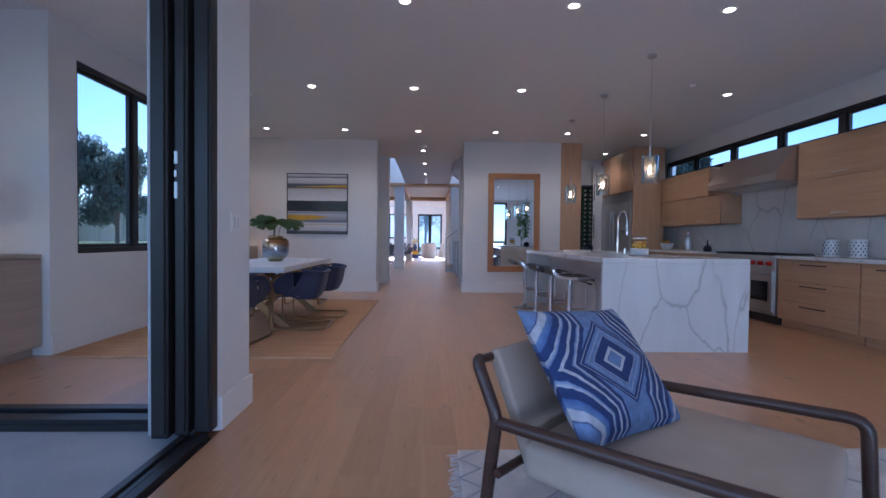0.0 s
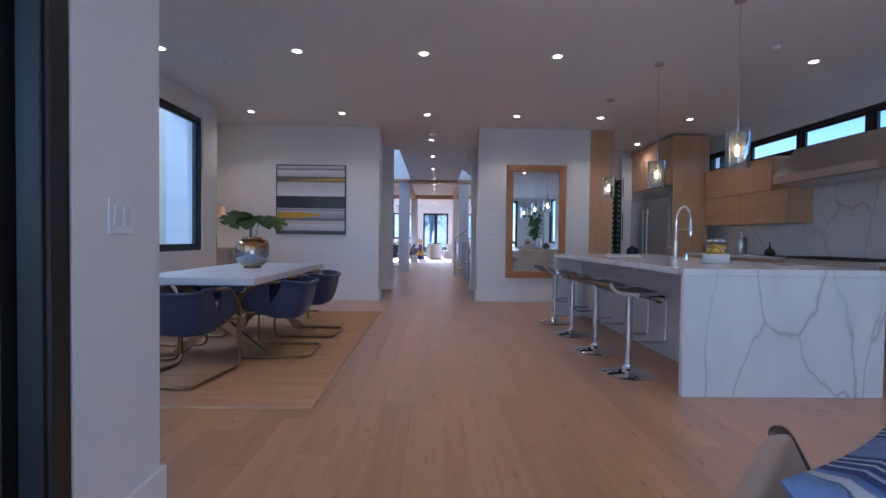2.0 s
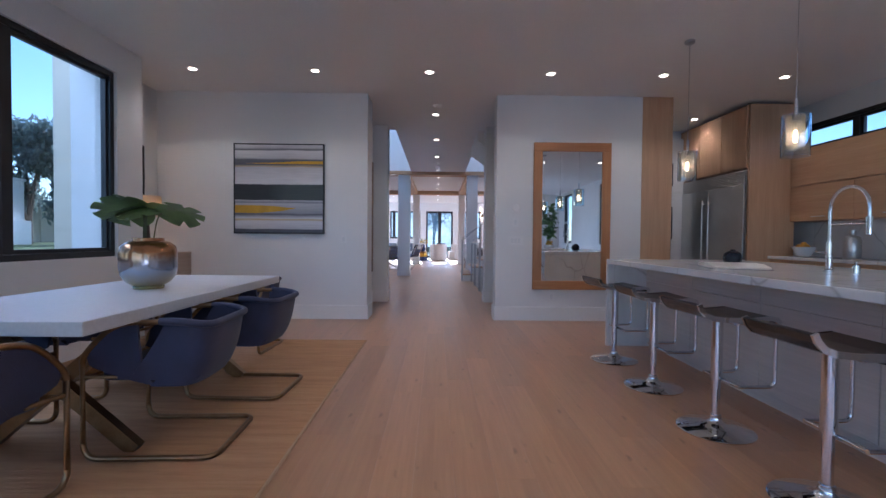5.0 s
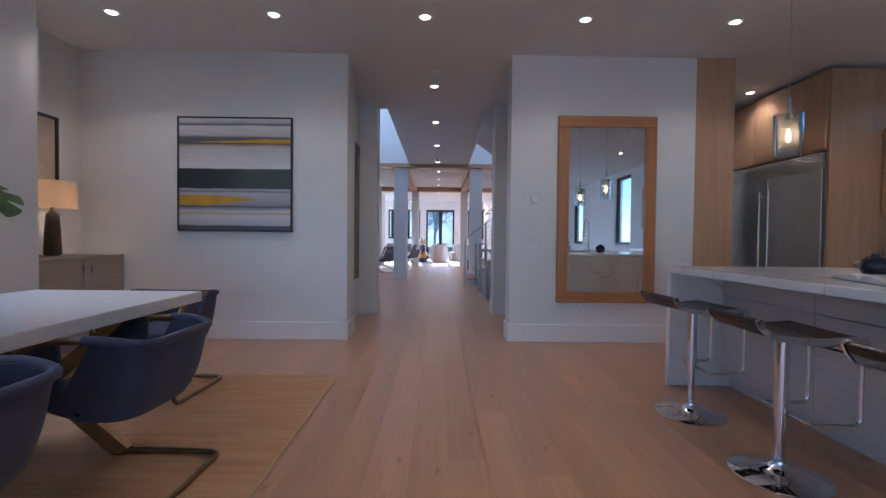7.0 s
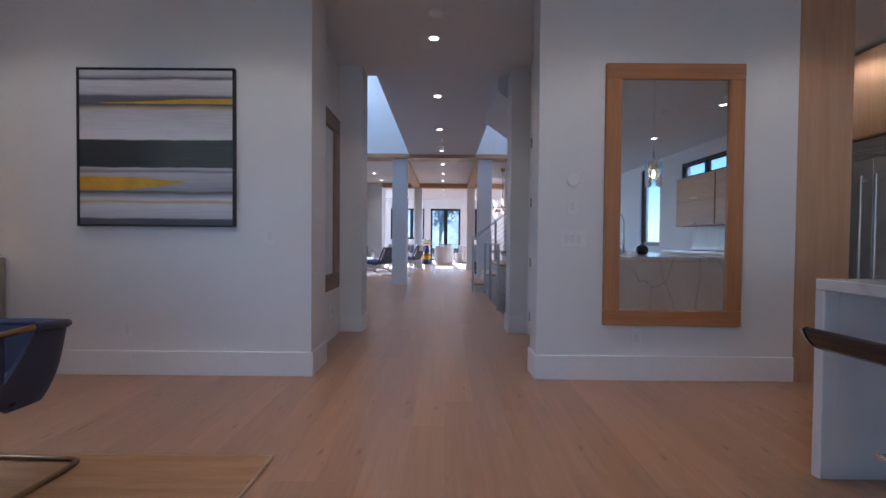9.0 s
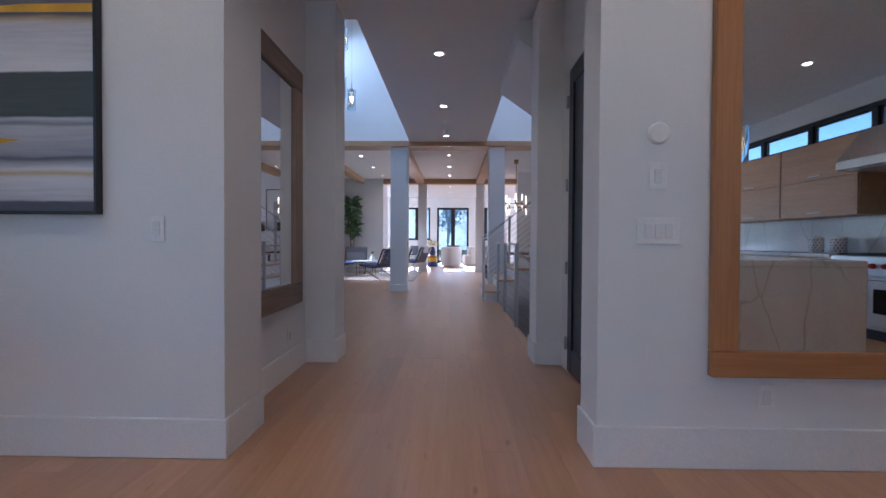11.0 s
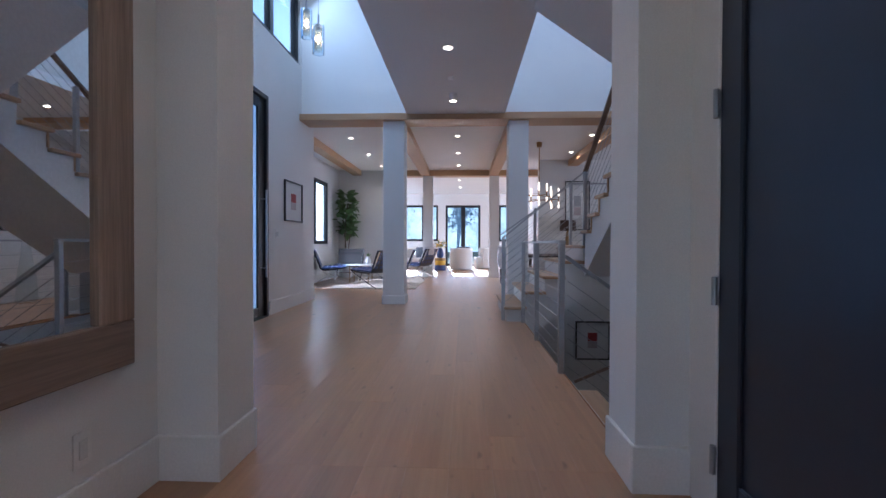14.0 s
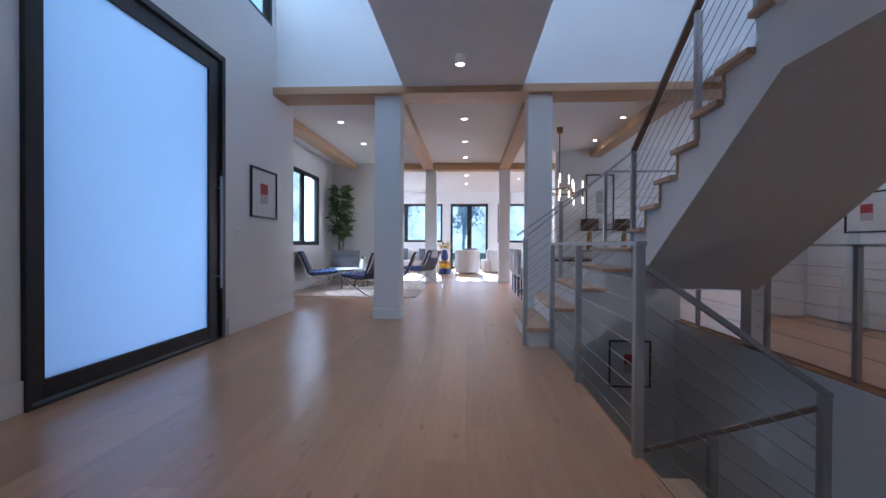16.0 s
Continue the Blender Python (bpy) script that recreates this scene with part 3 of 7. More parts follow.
for z in (0.23, 0.83, 1.49, 2.15):
    bm = B()
    rod(bm, (1.518, 11.936, z - 0.05), (1.518, 11.936, z + 0.05), 0.010)
    part("hinge", bm, POSTSTEEL, cd, smooth=True)
hd = B()
bx(hd, 1.519, 1.53, 10.915, 10.975, 0.79, 0.895, 0.004)
part("handle_plate", hd, POSTSTEEL, cd)
bm = B()
rod(bm, (1.53, 10.945, 0.845), (1.475, 10.945, 0.845), 0.011)
rod(bm, (1.478, 10.945, 0.845), (1.478, 11.09, 0.845), 0.010)
part("door_handle", bm, POSTSTEEL, cd, "satin steel lever handle", smooth=True)

# columns and beams of the living room
for x0, x1, y0, y1 in ((-0.68, -0.33, 17.60, 17.94), (1.35, 1.67, 17.60, 17.94), (-0.56, -0.27, 23.56, 23.84), (1.39, 1.67, 23.56, 23.84)):
    c = tagged(new("column"), "square white painted column on a low plinth", "column", "living room columns", "structure")
    bm = B()
    bx(bm, x0, x1, y0, y1, 0, 2.975, 0.006)
    part("shaft", bm, WALL, c)
    bm = B()
    bx(bm, x0 - 0.015, x1 + 0.015, y0 - 0.015, y1 + 0.015, 0, 0.14, 0.005)
    part("plinth", bm, TRIM, c)


def beam(x0, x1, y0, y1, z0, z1, mat):
    bm = B()
    bx(bm, x0, x1, y0, y1, z0, z1, 0.006)
    struct("beam", bm, mat, "honey-coloured wooden ceiling beam", "beam")


beam(-2.03, 5.45, 17.50, 17.97, 2.975, 3.08, BEAM)
beam(-1.745, 8.0, 23.52, 23.88, 2.975, 3.14, BEAM)
for x0, x1 in ((-2.62, -2.38), (-0.62, -0.36), (1.38, 1.64), (3.30, 3.55)):
    beam(x0, x1, 17.97, 23.52, 2.985, 3.14, BEAM_Y)

# ---- stairs ----
def staircase():
    st = thing("staircase", (1.185, 16.08, 0), "open staircase with oak treads and white stringers turning over a landing", "staircase")
    o = Vector((1.185, 16.08, 0))

    def at(bm):
        bmesh.ops.translate(bm, verts=bm.verts[:], vec=-o)
        return bm
    R, G = 0.195, 0.242
    for k in range(4):                                  # lower flight, towards +x
        x0, z = 1.185 + G * k, R * (k + 1)
        bm = B()
        bx(bm, x0 - 0.03, x0 + G + 0.01, 16.04, 17.44, z - 0.038, z, 0.006)
        part("tread", at(bm), TREAD, st)
        bm = B()
        bx(bm, x0, x0 + 0.02, 16.131, 17.42, z - R, z - 0.038)
        part("riser", at(bm), TRIM, st)
    bm = B()
    top = []
    for k in range(4):
        top += [(1.185 + G * k, R * k), (1.185 + G * k, R * (k + 1) - 0.038)]
    prism(bm, [(1.185, -0.012)] + top[1:] + [(2.153, 0.742), (2.153, 0.937), (2.60, 0.937), (2.60, 0.60), (2.47, 0.60), (1.52, -0.16), (1.44, -0.20)], "y", 16.08, 16.13)
    part("stringer", at(bm), WALL, st)
    bm = B()
    bx(bm, 2.12, 3.40, 16.04, 17.46, 0.937, 0.975, 0.006)
    part("landing", at(bm), TREAD, st)
    bm = B()
    bx(bm, 2.153, 3.40, 16.13, 17.46, 0.60, 0.937)
    bx(bm, 2.60, 3.40, 16.08, 16.13, 0.60, 0.937)
    part("landing_frame", at(bm), WALL, st)
    G2, R = 0.304, 0.187
    for j in range(1, 7):                              # upper flight, back towards -y
        y1, z = 16.03 - G2 * (j - 1), 0.975 + R * j
        bm = B()
        bx(bm, 2.10, 3.36, y1 - G2 - 0.005, y1 + 0.03, z - 0.04, z, 0.006)
        part("tread", at(bm), TREAD, st)
        bm = B()
        bx(bm, 2.135, 3.33, y1 - 0.018, y1, z - R, z - 0.04)
        part("riser", at(bm), TREAD, st)
    line = []
    for j in range(1, 7):
        y1, z = 16.03 - G2 * (j - 1), 0.975 + R * j
        line += [(y1 - 0.018, z - R), (y1 - 0.018, z - 0.042)]
    yl = 16.03 - G2 * 6
    line += [(yl, 0.975 + R * 6 - 0.042)]
    bm = B()
    prism(bm, line + [(yl, 1.757), (16.03, 0.585)], "x", 2.15, 2.19)
    part("stringer", at(bm), WALL, st)
    bm = B()
    prism(bm, [(yl, 1.94), (yl, 1.759), (16.03, 0.587), (16.03, 0.765)], "x", 2.19, 3.30)
    part("soffit", at(bm), WALL, st)
    bm = B()
    bx(bm, 2.10, 3.36, 12.46, yl, 2.246, 2.284, 0.006)
    part("landing", at(bm), TREAD, st)
    bm = B()
    prism(bm, [(yl, 2.244), (yl, 1.757), (yl - 0.22, 1.90), (12.46, 1.90), (12.46, 2.244)], "x", 2.15, 3.33)
    part("landing_frame", at(bm), WALL, st)
    bm = B()                                            # last flight, over to the gallery
    prism(bm, [(1.20, 2.885), (2.149, 2.21), (2.149, 2.46), (1.282, 3.10), (1.282, 3.055), (1.20, 3.055)], "y", 12.46, 14.0)
    part("soffit", at(bm), WALL, st)
    for k in range(4):
        bm = B()
        x1, z = 2.15 - 0.215 * k, 2.284 + R * (k + 1)
        bx(bm, x1 - 0.235, x1 + 0.02, 12.47, 14.03, z - 0.04, z, 0.006)
        part("tread", at(bm), TREAD, st)
    for k in range(9):                                  # flight down
        x0, z = 1.43 + 0.27 * k, -R * (k + 1)
        if x0 > 3.1:
            break
        bm = B()
        bx(bm, x0 - 0.02, x0 + 0.29, 12.5, 13.98 if k == 0 else 13.78, z - 0.04, z, 0.006)
        part("tread", at(bm), TREAD, st)
        bm = B()
        bx(bm, x0, x0 + 0.02, 12.5, 13.76, z, z + R - 0.045)
        part("riser", at(bm), TRIM, st)
    return st


staircase()
CABLE = POSTSTEEL


def railing(name, posts, rails, cables, label, grip=None):
    """Square steel posts, a top rail and thin cables."""
    o = Vector(posts[0][:3])
    th = thing(name, o, label, "railing", "stair railings")
    for x, y, z0, z1 in posts:
        bm = B()
        bx(bm, x - 0.022, x + 0.022, y - 0.022, y + 0.022, z0, z1, 0.003)
        bmesh.ops.translate(bm, verts=bm.verts[:], vec=-o)
        part("post", bm, POSTSTEEL, th)
    for a, b_, w, h, mt in rails:
        bm = B()
        sweep(bm, [Vector(a) - o, Vector(b_) - o], w, h, flat=True)
        part("handrail", bm, mt, th)
    for a, b_ in cables:
        bm = B()
        rod(bm, Vector(a) - o, Vector(b_) - o, 0.0028, seg=6)
        part("cable", bm, CABLE, th)
    return th


RAILWOOD = mat_wood("dark_handrail_wood", (0.15, 0.09, 0.065), (0.27, 0.18, 0.13), "y", 0.4, size=0.6)
gx = 1.385
railing("guard_railing", [(gx, 13.80, 0, 1.0), (gx, 14.97, 0, 1.0), (gx, 16.00, 0, 1.0)], [((gx, 13.77, 1.01), (gx, 16.03, 1.01), 0.05, 0.02, POSTSTEEL)],
        [((gx, 13.8, z), (gx, 16.0, z)) for z in (0.10, 0.205, 0.31, 0.415, 0.52, 0.625, 0.73, 0.835)], "satin steel guard railing with taut steel cables")
up = [(1.15, 16.17, 0, 1.06), (2.15, 16.03, 0.975, 1.92)]
railing("stair_railing", up, [((1.13, 16.17, 1.06), (2.17, 16.03, 1.92), 0.045, 0.02, POSTSTEEL)],
        [((1.15, 16.17, 0.22 + 0.1 * k), (2.15, 16.03, 1.08 + 0.1 * k)) for k in range(8)], "satin steel stair railing of the lower flight")
railing("stair_railing", [(2.15, 14.83, 1.72, 2.61), (2.15, 14.18, 2.284, 3.10)],
        [((2.15, 16.03, 1.90), (2.15, 14.15, 3.10), 0.05, 0.03, RAILWOOD)],
        [((2.15, 16.0, 1.10 + 0.1 * k), (2.15, 14.18, 2.26 + 0.1 * k)) for k in range(8)], "stair railing of the upper flight with dark wooden handrail")
railing("stair_railing", [(1.75, 17.42, 0.57, 1.55), (2.30, 17.42, 0.955, 1.93), (3.36, 17.42, 0.955, 1.93)],
        [((1.2, 17.42, 1.12), (2.32, 17.42, 1.93), 0.04, 0.02, POSTSTEEL), ((2.30, 17.42, 1.93), (3.38, 17.42, 1.93), 0.04, 0.02, POSTSTEEL)],
        [((2.3, 17.42, 1.05 + 0.11 * k), (3.36, 17.42, 1.05 + 0.11 * k)) for k in range(7)] + [((1.2, 17.42, 0.3 + 0.11 * k), (2.3, 17.42, 1.08 + 0.11 * k)) for k in range(7)],
        "satin steel railing round the landing")
railing("stair_railing", [(2.23, 13.80, -0.76, 0.31), (1.90, 14.12, -1.3, -0.03)],
        [((1.41, 13.80, 0.90), (2.25, 13.80, 0.31), 0.045, 0.025, POSTSTEEL), ((2.23, 13.82, 0.25), (1.66, 14.45, -0.26), 0.045, 0.025, RAILWOOD)],
        [((1.43, 13.80, 0.05 + 0.11 * k), (2.21, 13.80, -0.50 + 0.11 * k)) for k in range(7)], "satin steel railing of the flight leading down")
railing("guard_railing", [(3.44, 13.6, 0, 1.0), (3.44, 15.1, 0, 1.0), (3.44, 16.1, 0, 1.0), (3.44, 17.4, 0, 0.595)], [((3.44, 13.5, 1.01), (3.44, 16.12, 1.01), 0.05, 0.02, POSTSTEEL)],
        [((3.44, 13.5, z), (3.44, 17.4 if z < 0.55 else 16.1, z)) for z in (0.2, 0.36, 0.52, 0.68, 0.84)], "dark steel guard railing on the far side of the stairwell")
pc = tagged(new("column"), "white painted post under the stair landing", "column", "", "structure")
bm = B()
bx(bm, 3.40, 3.58, 16.28, 16.46, 0, 0.6, 0.005)
part("shaft", bm, WALL, pc)

# ---- ceiling lights ----
def downlight(x, y, z):
    d = thing("downlight", (x, y, z), "round recessed ceiling downlight, lit, with white trim ring", "downlight", "recessed ceiling downlights")
    bm = B()
    lathe(bm, [(0.040, -0.001), (0.044, -0.006), (0.060, -0.007), (0.064, -0.001), (0.060, 0.0)], seg=24)
    part("trim_ring", bm, TRIM, d, smooth=True)
    bm = B()
    lathe(bm, [(0.0, -0.004), (0.026, -0.0042), (0.042, -0.003)], seg=20)
    part("lens", bm, LAMP_ON, d, "glowing warm lens")
    return d


LIGHTS = [(x, y, H) for y in (5.08, 7.25, 9.60) for x in (-2.38, -0.96, 0.375, 1.80, 3.14, 4.58) if not (y == 7.25 and x == 3.14) and not (y == 5.08 and x == -2.38)]
LIGHTS += [(0.44, 11.41, H), (0.45, 13.2, H), (0.46, 15.08, H), (4.59, 11.49, H)]
LIGHTS += [(0.50, y, 3.14) for y in (19.33, 21.03, 22.73, 25.6, 27.6)] + [(-1.67, y, 3.14) for y in (19.45, 21.15, 22.8, 26.4)] + [(3.15, y, 3.14) for y in (19.33, 21.0)] + [(2.2, 26.4, 3.14)]
# the last three sit in the added side ceiling, to light its floor
LIGHTS += [(0.375, 2.6, H), (3.14, 2.6, H), (4.45, 13.4, H), (4.45, 15.2, H), (4.45, 16.9, H)]
for q in LIGHTS:
    downlight(*q)
    spot("downlight_lamp", (q[0], q[1], q[2] - 0.03), DOWN_WATTS)


# smoke detectors and sprinkler caps
def detector(x, y, z, r=0.06, label="small round white smoke detector on the ceiling"):
    d = thing("smoke_detector", (x, y, z), label, "smoke detector")
    bm = B()
    lathe(bm, [(0.0, -0.035), (r * 0.75, -0.033), (r, -0.02), (r, 0.0)], seg=20)
    part("housing", bm, TRIM, d, smooth=True)


detector(0.47, 10.9, H)
detector(-1.9, 7.6, H, 0.035)
detector(3.9, 6.9, H, 0.035)
detector(0.47, 15.94, H, 0.04)
cyl = thing("ceiling_spotlight", (0.48, 16.55, H), "short white surface-mounted cylinder spotlight, lit", "ceiling light")
bm = B()
lathe(bm, [(0.0, 0.0), (0.055, 0.0), (0.055, -0.10), (0.050, -0.105), (0.045, -0.09)], seg=22)
part("housing", bm, TRIM, cyl, smooth=True)
bm = B()
lathe(bm, [(0.0, -0.088), (0.045, -0.088)], seg=20)
part("lens", bm, LAMP_ON, cyl)


# ---- island pendants ----
CLEAR = mat_glass("clear_glass", (0.80, 0.92, 1.0), 0.0, 1.40)
SMOKE, nt, b = base_mat("frosted_inner_glass", 0.4)
tl, tr, mx = (nt.nodes.new("ShaderNode" + k) for k in ("BsdfTranslucent", "BsdfTransparent", "MixShader"))
tl.inputs[0].default_value, tr.inputs[0].default_value = (0.95, 0.90, 0.82, 1), (1.0, 0.95, 0.88, 1)
mx.inputs[0].default_value = 0.16
nt.links.new(tr.outputs[0], mx.inputs[1])
nt.links.new(tl.outputs[0], mx.inputs[2])
nt.links.new(mx.outputs[0], nt.nodes["Material Output"].inputs[0])
FILAMENT = mat_emit("filament_glow", (1.0, 0.66, 0.36), 16.0)


def pendant(x, y, top, z0, z1, r=0.085, group="glass pendants", label="clear glass cylinder pendant with glowing filament bulb"):
    p = thing("pendant_lamp", (x, y, top), label, "pendant lamp", group)
    k = z1 - top
    bm = B()
    lathe(bm, [(0.0, -0.03), (0.038, -0.03), (0.046, -0.024), (0.048, 0.0)], seg=22)
    part("canopy", bm, POSTSTEEL, p, smooth=True)
    bm = B()
    rod(bm, (0, 0, -0.03), (0, 0, k + 0.10), 0.0025, seg=6)
    part("cord", bm, POSTSTEEL, p)
    bm = B()
    lathe(bm, [(0.0, k + 0.11), (0.010, k + 0.11), (0.011, k + 0.01), (0.022, k + 0.004), (0.022, k - 0.03), (0.0, k - 0.03)], seg=20)
    part("cap", bm, POSTSTEEL, p, smooth=True)
    bm = B()
    h = z1 - z0
    lathe(bm, [(r, k), (r, k - h), (r - 0.006, k - h), (r - 0.006, k)], seg=28)
    part("shade", bm, CLEAR, p, "thick clear glass cylinder", smooth=True)
    bm = B()
    lathe(bm, [(r * 0.66, k), (r * 0.66, k - h * 0.86), (r * 0.66 - 0.004, k - h * 0.86), (r * 0.66 - 0.004, k)], seg=24)
    part("inner_shade", bm, SMOKE, p, "inner frosted glass cylinder", smooth=True)
    bm = B()
    lathe(bm, [(0.0, k - 0.19), (0.010, k - 0.185), (0.013, k - 0.15), (0.009, k - 0.11), (0.0, k - 0.10)], seg=12)
    part("bulb", bm, FILAMENT, p, "glowing filament bulb", smooth=True)
    return p


for x, y in ((2.95, 6.04), (2.96, 7.38), (2.93, 8.68)):
    pendant(x, y, H, 1.70, 1.985, 0.086)
for x, y, z in ((-0.90, 15.0, 2.98), (-1.08, 15.15, 3.22), (-1.3, 14.85, 3.5), (-0.95, 14.7, 3.75), (-1.2, 15.3, 4.0), (-1.05, 15.0, 4.3), (-1.4, 15.2, 4.6)):
    pendant(x, y, UP, z, z + 0.30, 0.06, "hall chandelier pendants", "small glass cylinder pendant hanging high in the hall")


# ---- kitchen ----
PALE = mat_wood("pale_grey_oak", (0.37, 0.29, 0.23), (0.49, 0.40, 0.33), "y", 0.45, size=1.3, relief=0.03)
ISLANDWOOD = mat_wood("whitewashed_oak", (0.47, 0.42, 0.38), (0.60, 0.54, 0.49), "y", 0.45, size=1.3, relief=0.03)
IRON = mat_grain("cast_iron", (0.02, 0.02, 0.022), 0.6, vary=0.1, relief=0.1)
DARKGLASS = mat_grain("oven_glass", (0.012, 0.012, 0.014), 0.08, vary=0.05, relief=0)
RED = mat_grain("red_knob", (0.45, 0.02, 0.02), 0.25, vary=0.05, relief=0)


def island():
    o = (2.27, 5.58, 0)
    t = thing("kitchen_island", o, "long kitchen island with white veined quartz waterfall top", "kitchen island")

    def at(bm):
        bmesh.ops.translate(bm, verts=bm.verts[:], vec=-Vector(o))
        return bm
    bm = B()
    bx(bm, 2.27, 3.72, 5.55, 9.0, 0.86, 0.91, 0.004)
    part("worktop", at(bm), MARBLE, t)
    for y0, y1 in ((5.55, 5.60), (8.95, 9.0)):
        bm = B()
        bx(bm, 2.27, 3.72, y0, y1, 0, 0.859, 0.004)
        part("side_panel", at(bm), MARBLE, t)
    bm = B()
    bx(bm, 2.69, 3.60, 5.602, 8.948, 0.10, 0.858)
    part("body", at(bm), ISLANDWOOD, t)
    bm = B()
    bx(bm, 2.74, 3.55, 5.602, 8.948, 0.0, 0.10)
    part("toe_kick", at(bm), ISLANDWOOD, t)
    ys = [5.61 + i * (8.94 - 5.61) / 4 for i in range(5)]
    for a, b_ in zip(ys, ys[1:]):
        for z0, z1 in ((0.105, 0.69), (0.696, 0.855)):
            bm = B()
            bx(bm, 2.668, 2.689, a + 0.002, b_ - 0.002, z0, z1, 0.002)
            part("panel", at(bm), ISLANDWOOD, t)
    return t


island()


def stool():
    t = thing("bar_stool", (0, 0, 0), "chrome gas-lift bar stool with curved dark seat", "bar stool", "stools at the island")
    bm = B()
    lathe(bm, [(0.0, 0.0), (0.205, 0.0), (0.208, 0.006), (0.20, 0.012), (0.10, 0.026), (0.05, 0.042), (0.036, 0.06), (0.034, 0.075), (0.0, 0.075)], seg=40)
    part("base", bm, CHROME, t, smooth=True)
    bm = B()
    rod(bm, (0, 0, 0.07), (0, 0, 0.32), 0.022, seg=20)
    rod(bm, (0, 0, 0.07), (0, 0, 0.09), 0.030, seg=20)
    part("gas_lift", bm, CHROME, t, smooth=True)
    bm = B()
    rod(bm, (0, 0, 0.31), (0, 0, 0.655), 0.031, seg=20)
    part("column", bm, CHROME, t, smooth=True)
    # the seat: a bent sheet, its rear lip turned up
    prof = [(-0.235, 0.765), (-0.222, 0.735), (-0.195, 0.705), (-0.15, 0.688), (-0.06, 0.679), (0.04, 0.677), (0.12, 0.684), (0.17, 0.690), (0.205, 0.682), (0.222, 0.66)]
    bm = B()
    sweep(bm, [(x, 0, z) for x, z in prof], 0.37, 0.020, flat=True)
    part("seat", bm, SEATDARK, t, "glossy dark brown seat shell", bevel=0.006)
    for s in (-1, 1):
        bm = B()
        sweep(bm, [(x, s * 0.192, z) for x, z in prof], 0.012, 0.026, flat=True)
        part("seat_rim", bm, CHROME, t)
    loop = rounded([(0.0, 0.15, 0.655), (0.235, 0.15, 0.655), (0.235, 0.15, 0.30), (0.02, 0.15, 0.30)], 0.04)
    bm = B()
    sweep(bm, [(p.x, 0.15, p.z) for p in loop], 0.010, seg=10, up=(0, 1, 0))
    sweep(bm, [(p.x, -0.15, p.z) for p in loop], 0.010, seg=10, up=(0, 1, 0))
    rod(bm, (0.03, -0.15, 0.30), (0.03, 0.15, 0.30), 0.010)
    rod(bm, (0.0, -0.15, 0.655), (0.0, 0.15, 0.655), 0.010)
    part("foot_loop", bm, CHROME, t, smooth=True)
    bm = B()
    rod(bm, (0.03, -0.10, 0.655), (0.15, -0.19, 0.628), 0.006)
    bx(bm, 0.13, 0.17, -0.215, -0.185, 0.615, 0.632, 0.004)
    part("lever", bm, BLACK, t)
    return t


SEATDARK = mat_grain("dark_brown_seat_shell", (0.028, 0.020, 0.018), 0.22, vary=0.1, relief=0.02)
first = stool()
first.matrix_world = pose(2.13, 6.12, 0, 0, 0, 0)
for k, (y, a) in enumerate(((6.88, 2), (7.65, -3), (8.40, 4))):
    copy_thing(first, pose(2.13, y, 0, 0, 0, a))


def cabinet(name, x, y0, y1, z0, z1, back, doors, handle, label, toe=False, mat=None, handle_mat=None):
    """A cabinet against the east wall. doors: (y0, y1, z0, z1) fronts; handle: 'low', 'mid' or ''."""
    o = Vector((x, y0, z0))
    mat = mat or OAK_X
    t = thing(name, o, label, "cabinet")

    def at(bm):
        bmesh.ops.translate(bm, verts=bm.verts[:], vec=-o)
        return bm
    bm = B()
    zb = z0 + (0.10 if toe else 0)
    bx(bm, x + 0.02, back, y0, y1, zb, z1, 0.002)
    if toe:
        bx(bm, x + 0.07, back, y0 + 0.005, y1 - 0.005, z0, zb)
    part("body", at(bm), mat, t)
    for a, b_, c, d in doors:
        bm = B()
        bx(bm, x - 0.001, x + 0.019, a + 0.002, b_ - 0.002, c + 0.002, d - 0.002, 0.002)
        f = part("front", at(bm), mat, t)
        if handle:
            w = min(0.36 if handle == "high" else 0.2, (b_ - a) * 0.5)
            h = d - 0.05 if handle == "high" else c + 0.05
            bm = B()
            bx(bm, x - 0.034, x - 0.024, (a + b_) / 2 - w / 2, (a + b_) / 2 + w / 2, h - 0.006, h + 0.006, 0.002)
            for s in (-1, 1):
                bx(bm, x - 0.026, x - 0.001, (a + b_) / 2 + s * w * 0.42 - 0.005, (a + b_) / 2 + s * w * 0.42 + 0.005, h - 0.005, h + 0.005)
            part("handle", at(bm), handle_mat or STEEL, f)
    return t


XB = 5.12
cabinet("base_cabinet", XB, 5.85, 6.98, 0, 0.87, X_E, [(5.86, 6.97, 0.11, 0.35), (5.86, 6.97, 0.35, 0.60), (5.86, 6.97, 0.60, 0.86)], "high", "oak base cabinet with three wide drawers", True, handle_mat=BLACK)
cabinet("base_cabinet", XB, 4.4, 5.845, 0, 0.87, X_E, [(4.41, 5.12, 0.11, 0.86), (5.12, 5.84, 0.11, 0.86)], "high", "oak base cabinet with two doors", True, handle_mat=BLACK)
cabinet("base_cabinet", XB, 8.26, 10.49, 0, 0.87, X_E, [(8.27, 9.0, 0.11, 0.86), (9.0, 9.74, 0.11, 0.86), (9.74, 10.48, 0.11, 0.86)], "high", "oak base cabinet with three doors", True, handle_mat=BLACK)
XU = 5.38
cabinet("upper_cabinet", XU, 5.75, 7.02, 1.385, 2.36, X_E, [(5.76, 7.01, 1.39, 1.87), (5.76, 7.01, 1.87, 2.355)], "low", "oak upper cabinet with two lift-up doors")
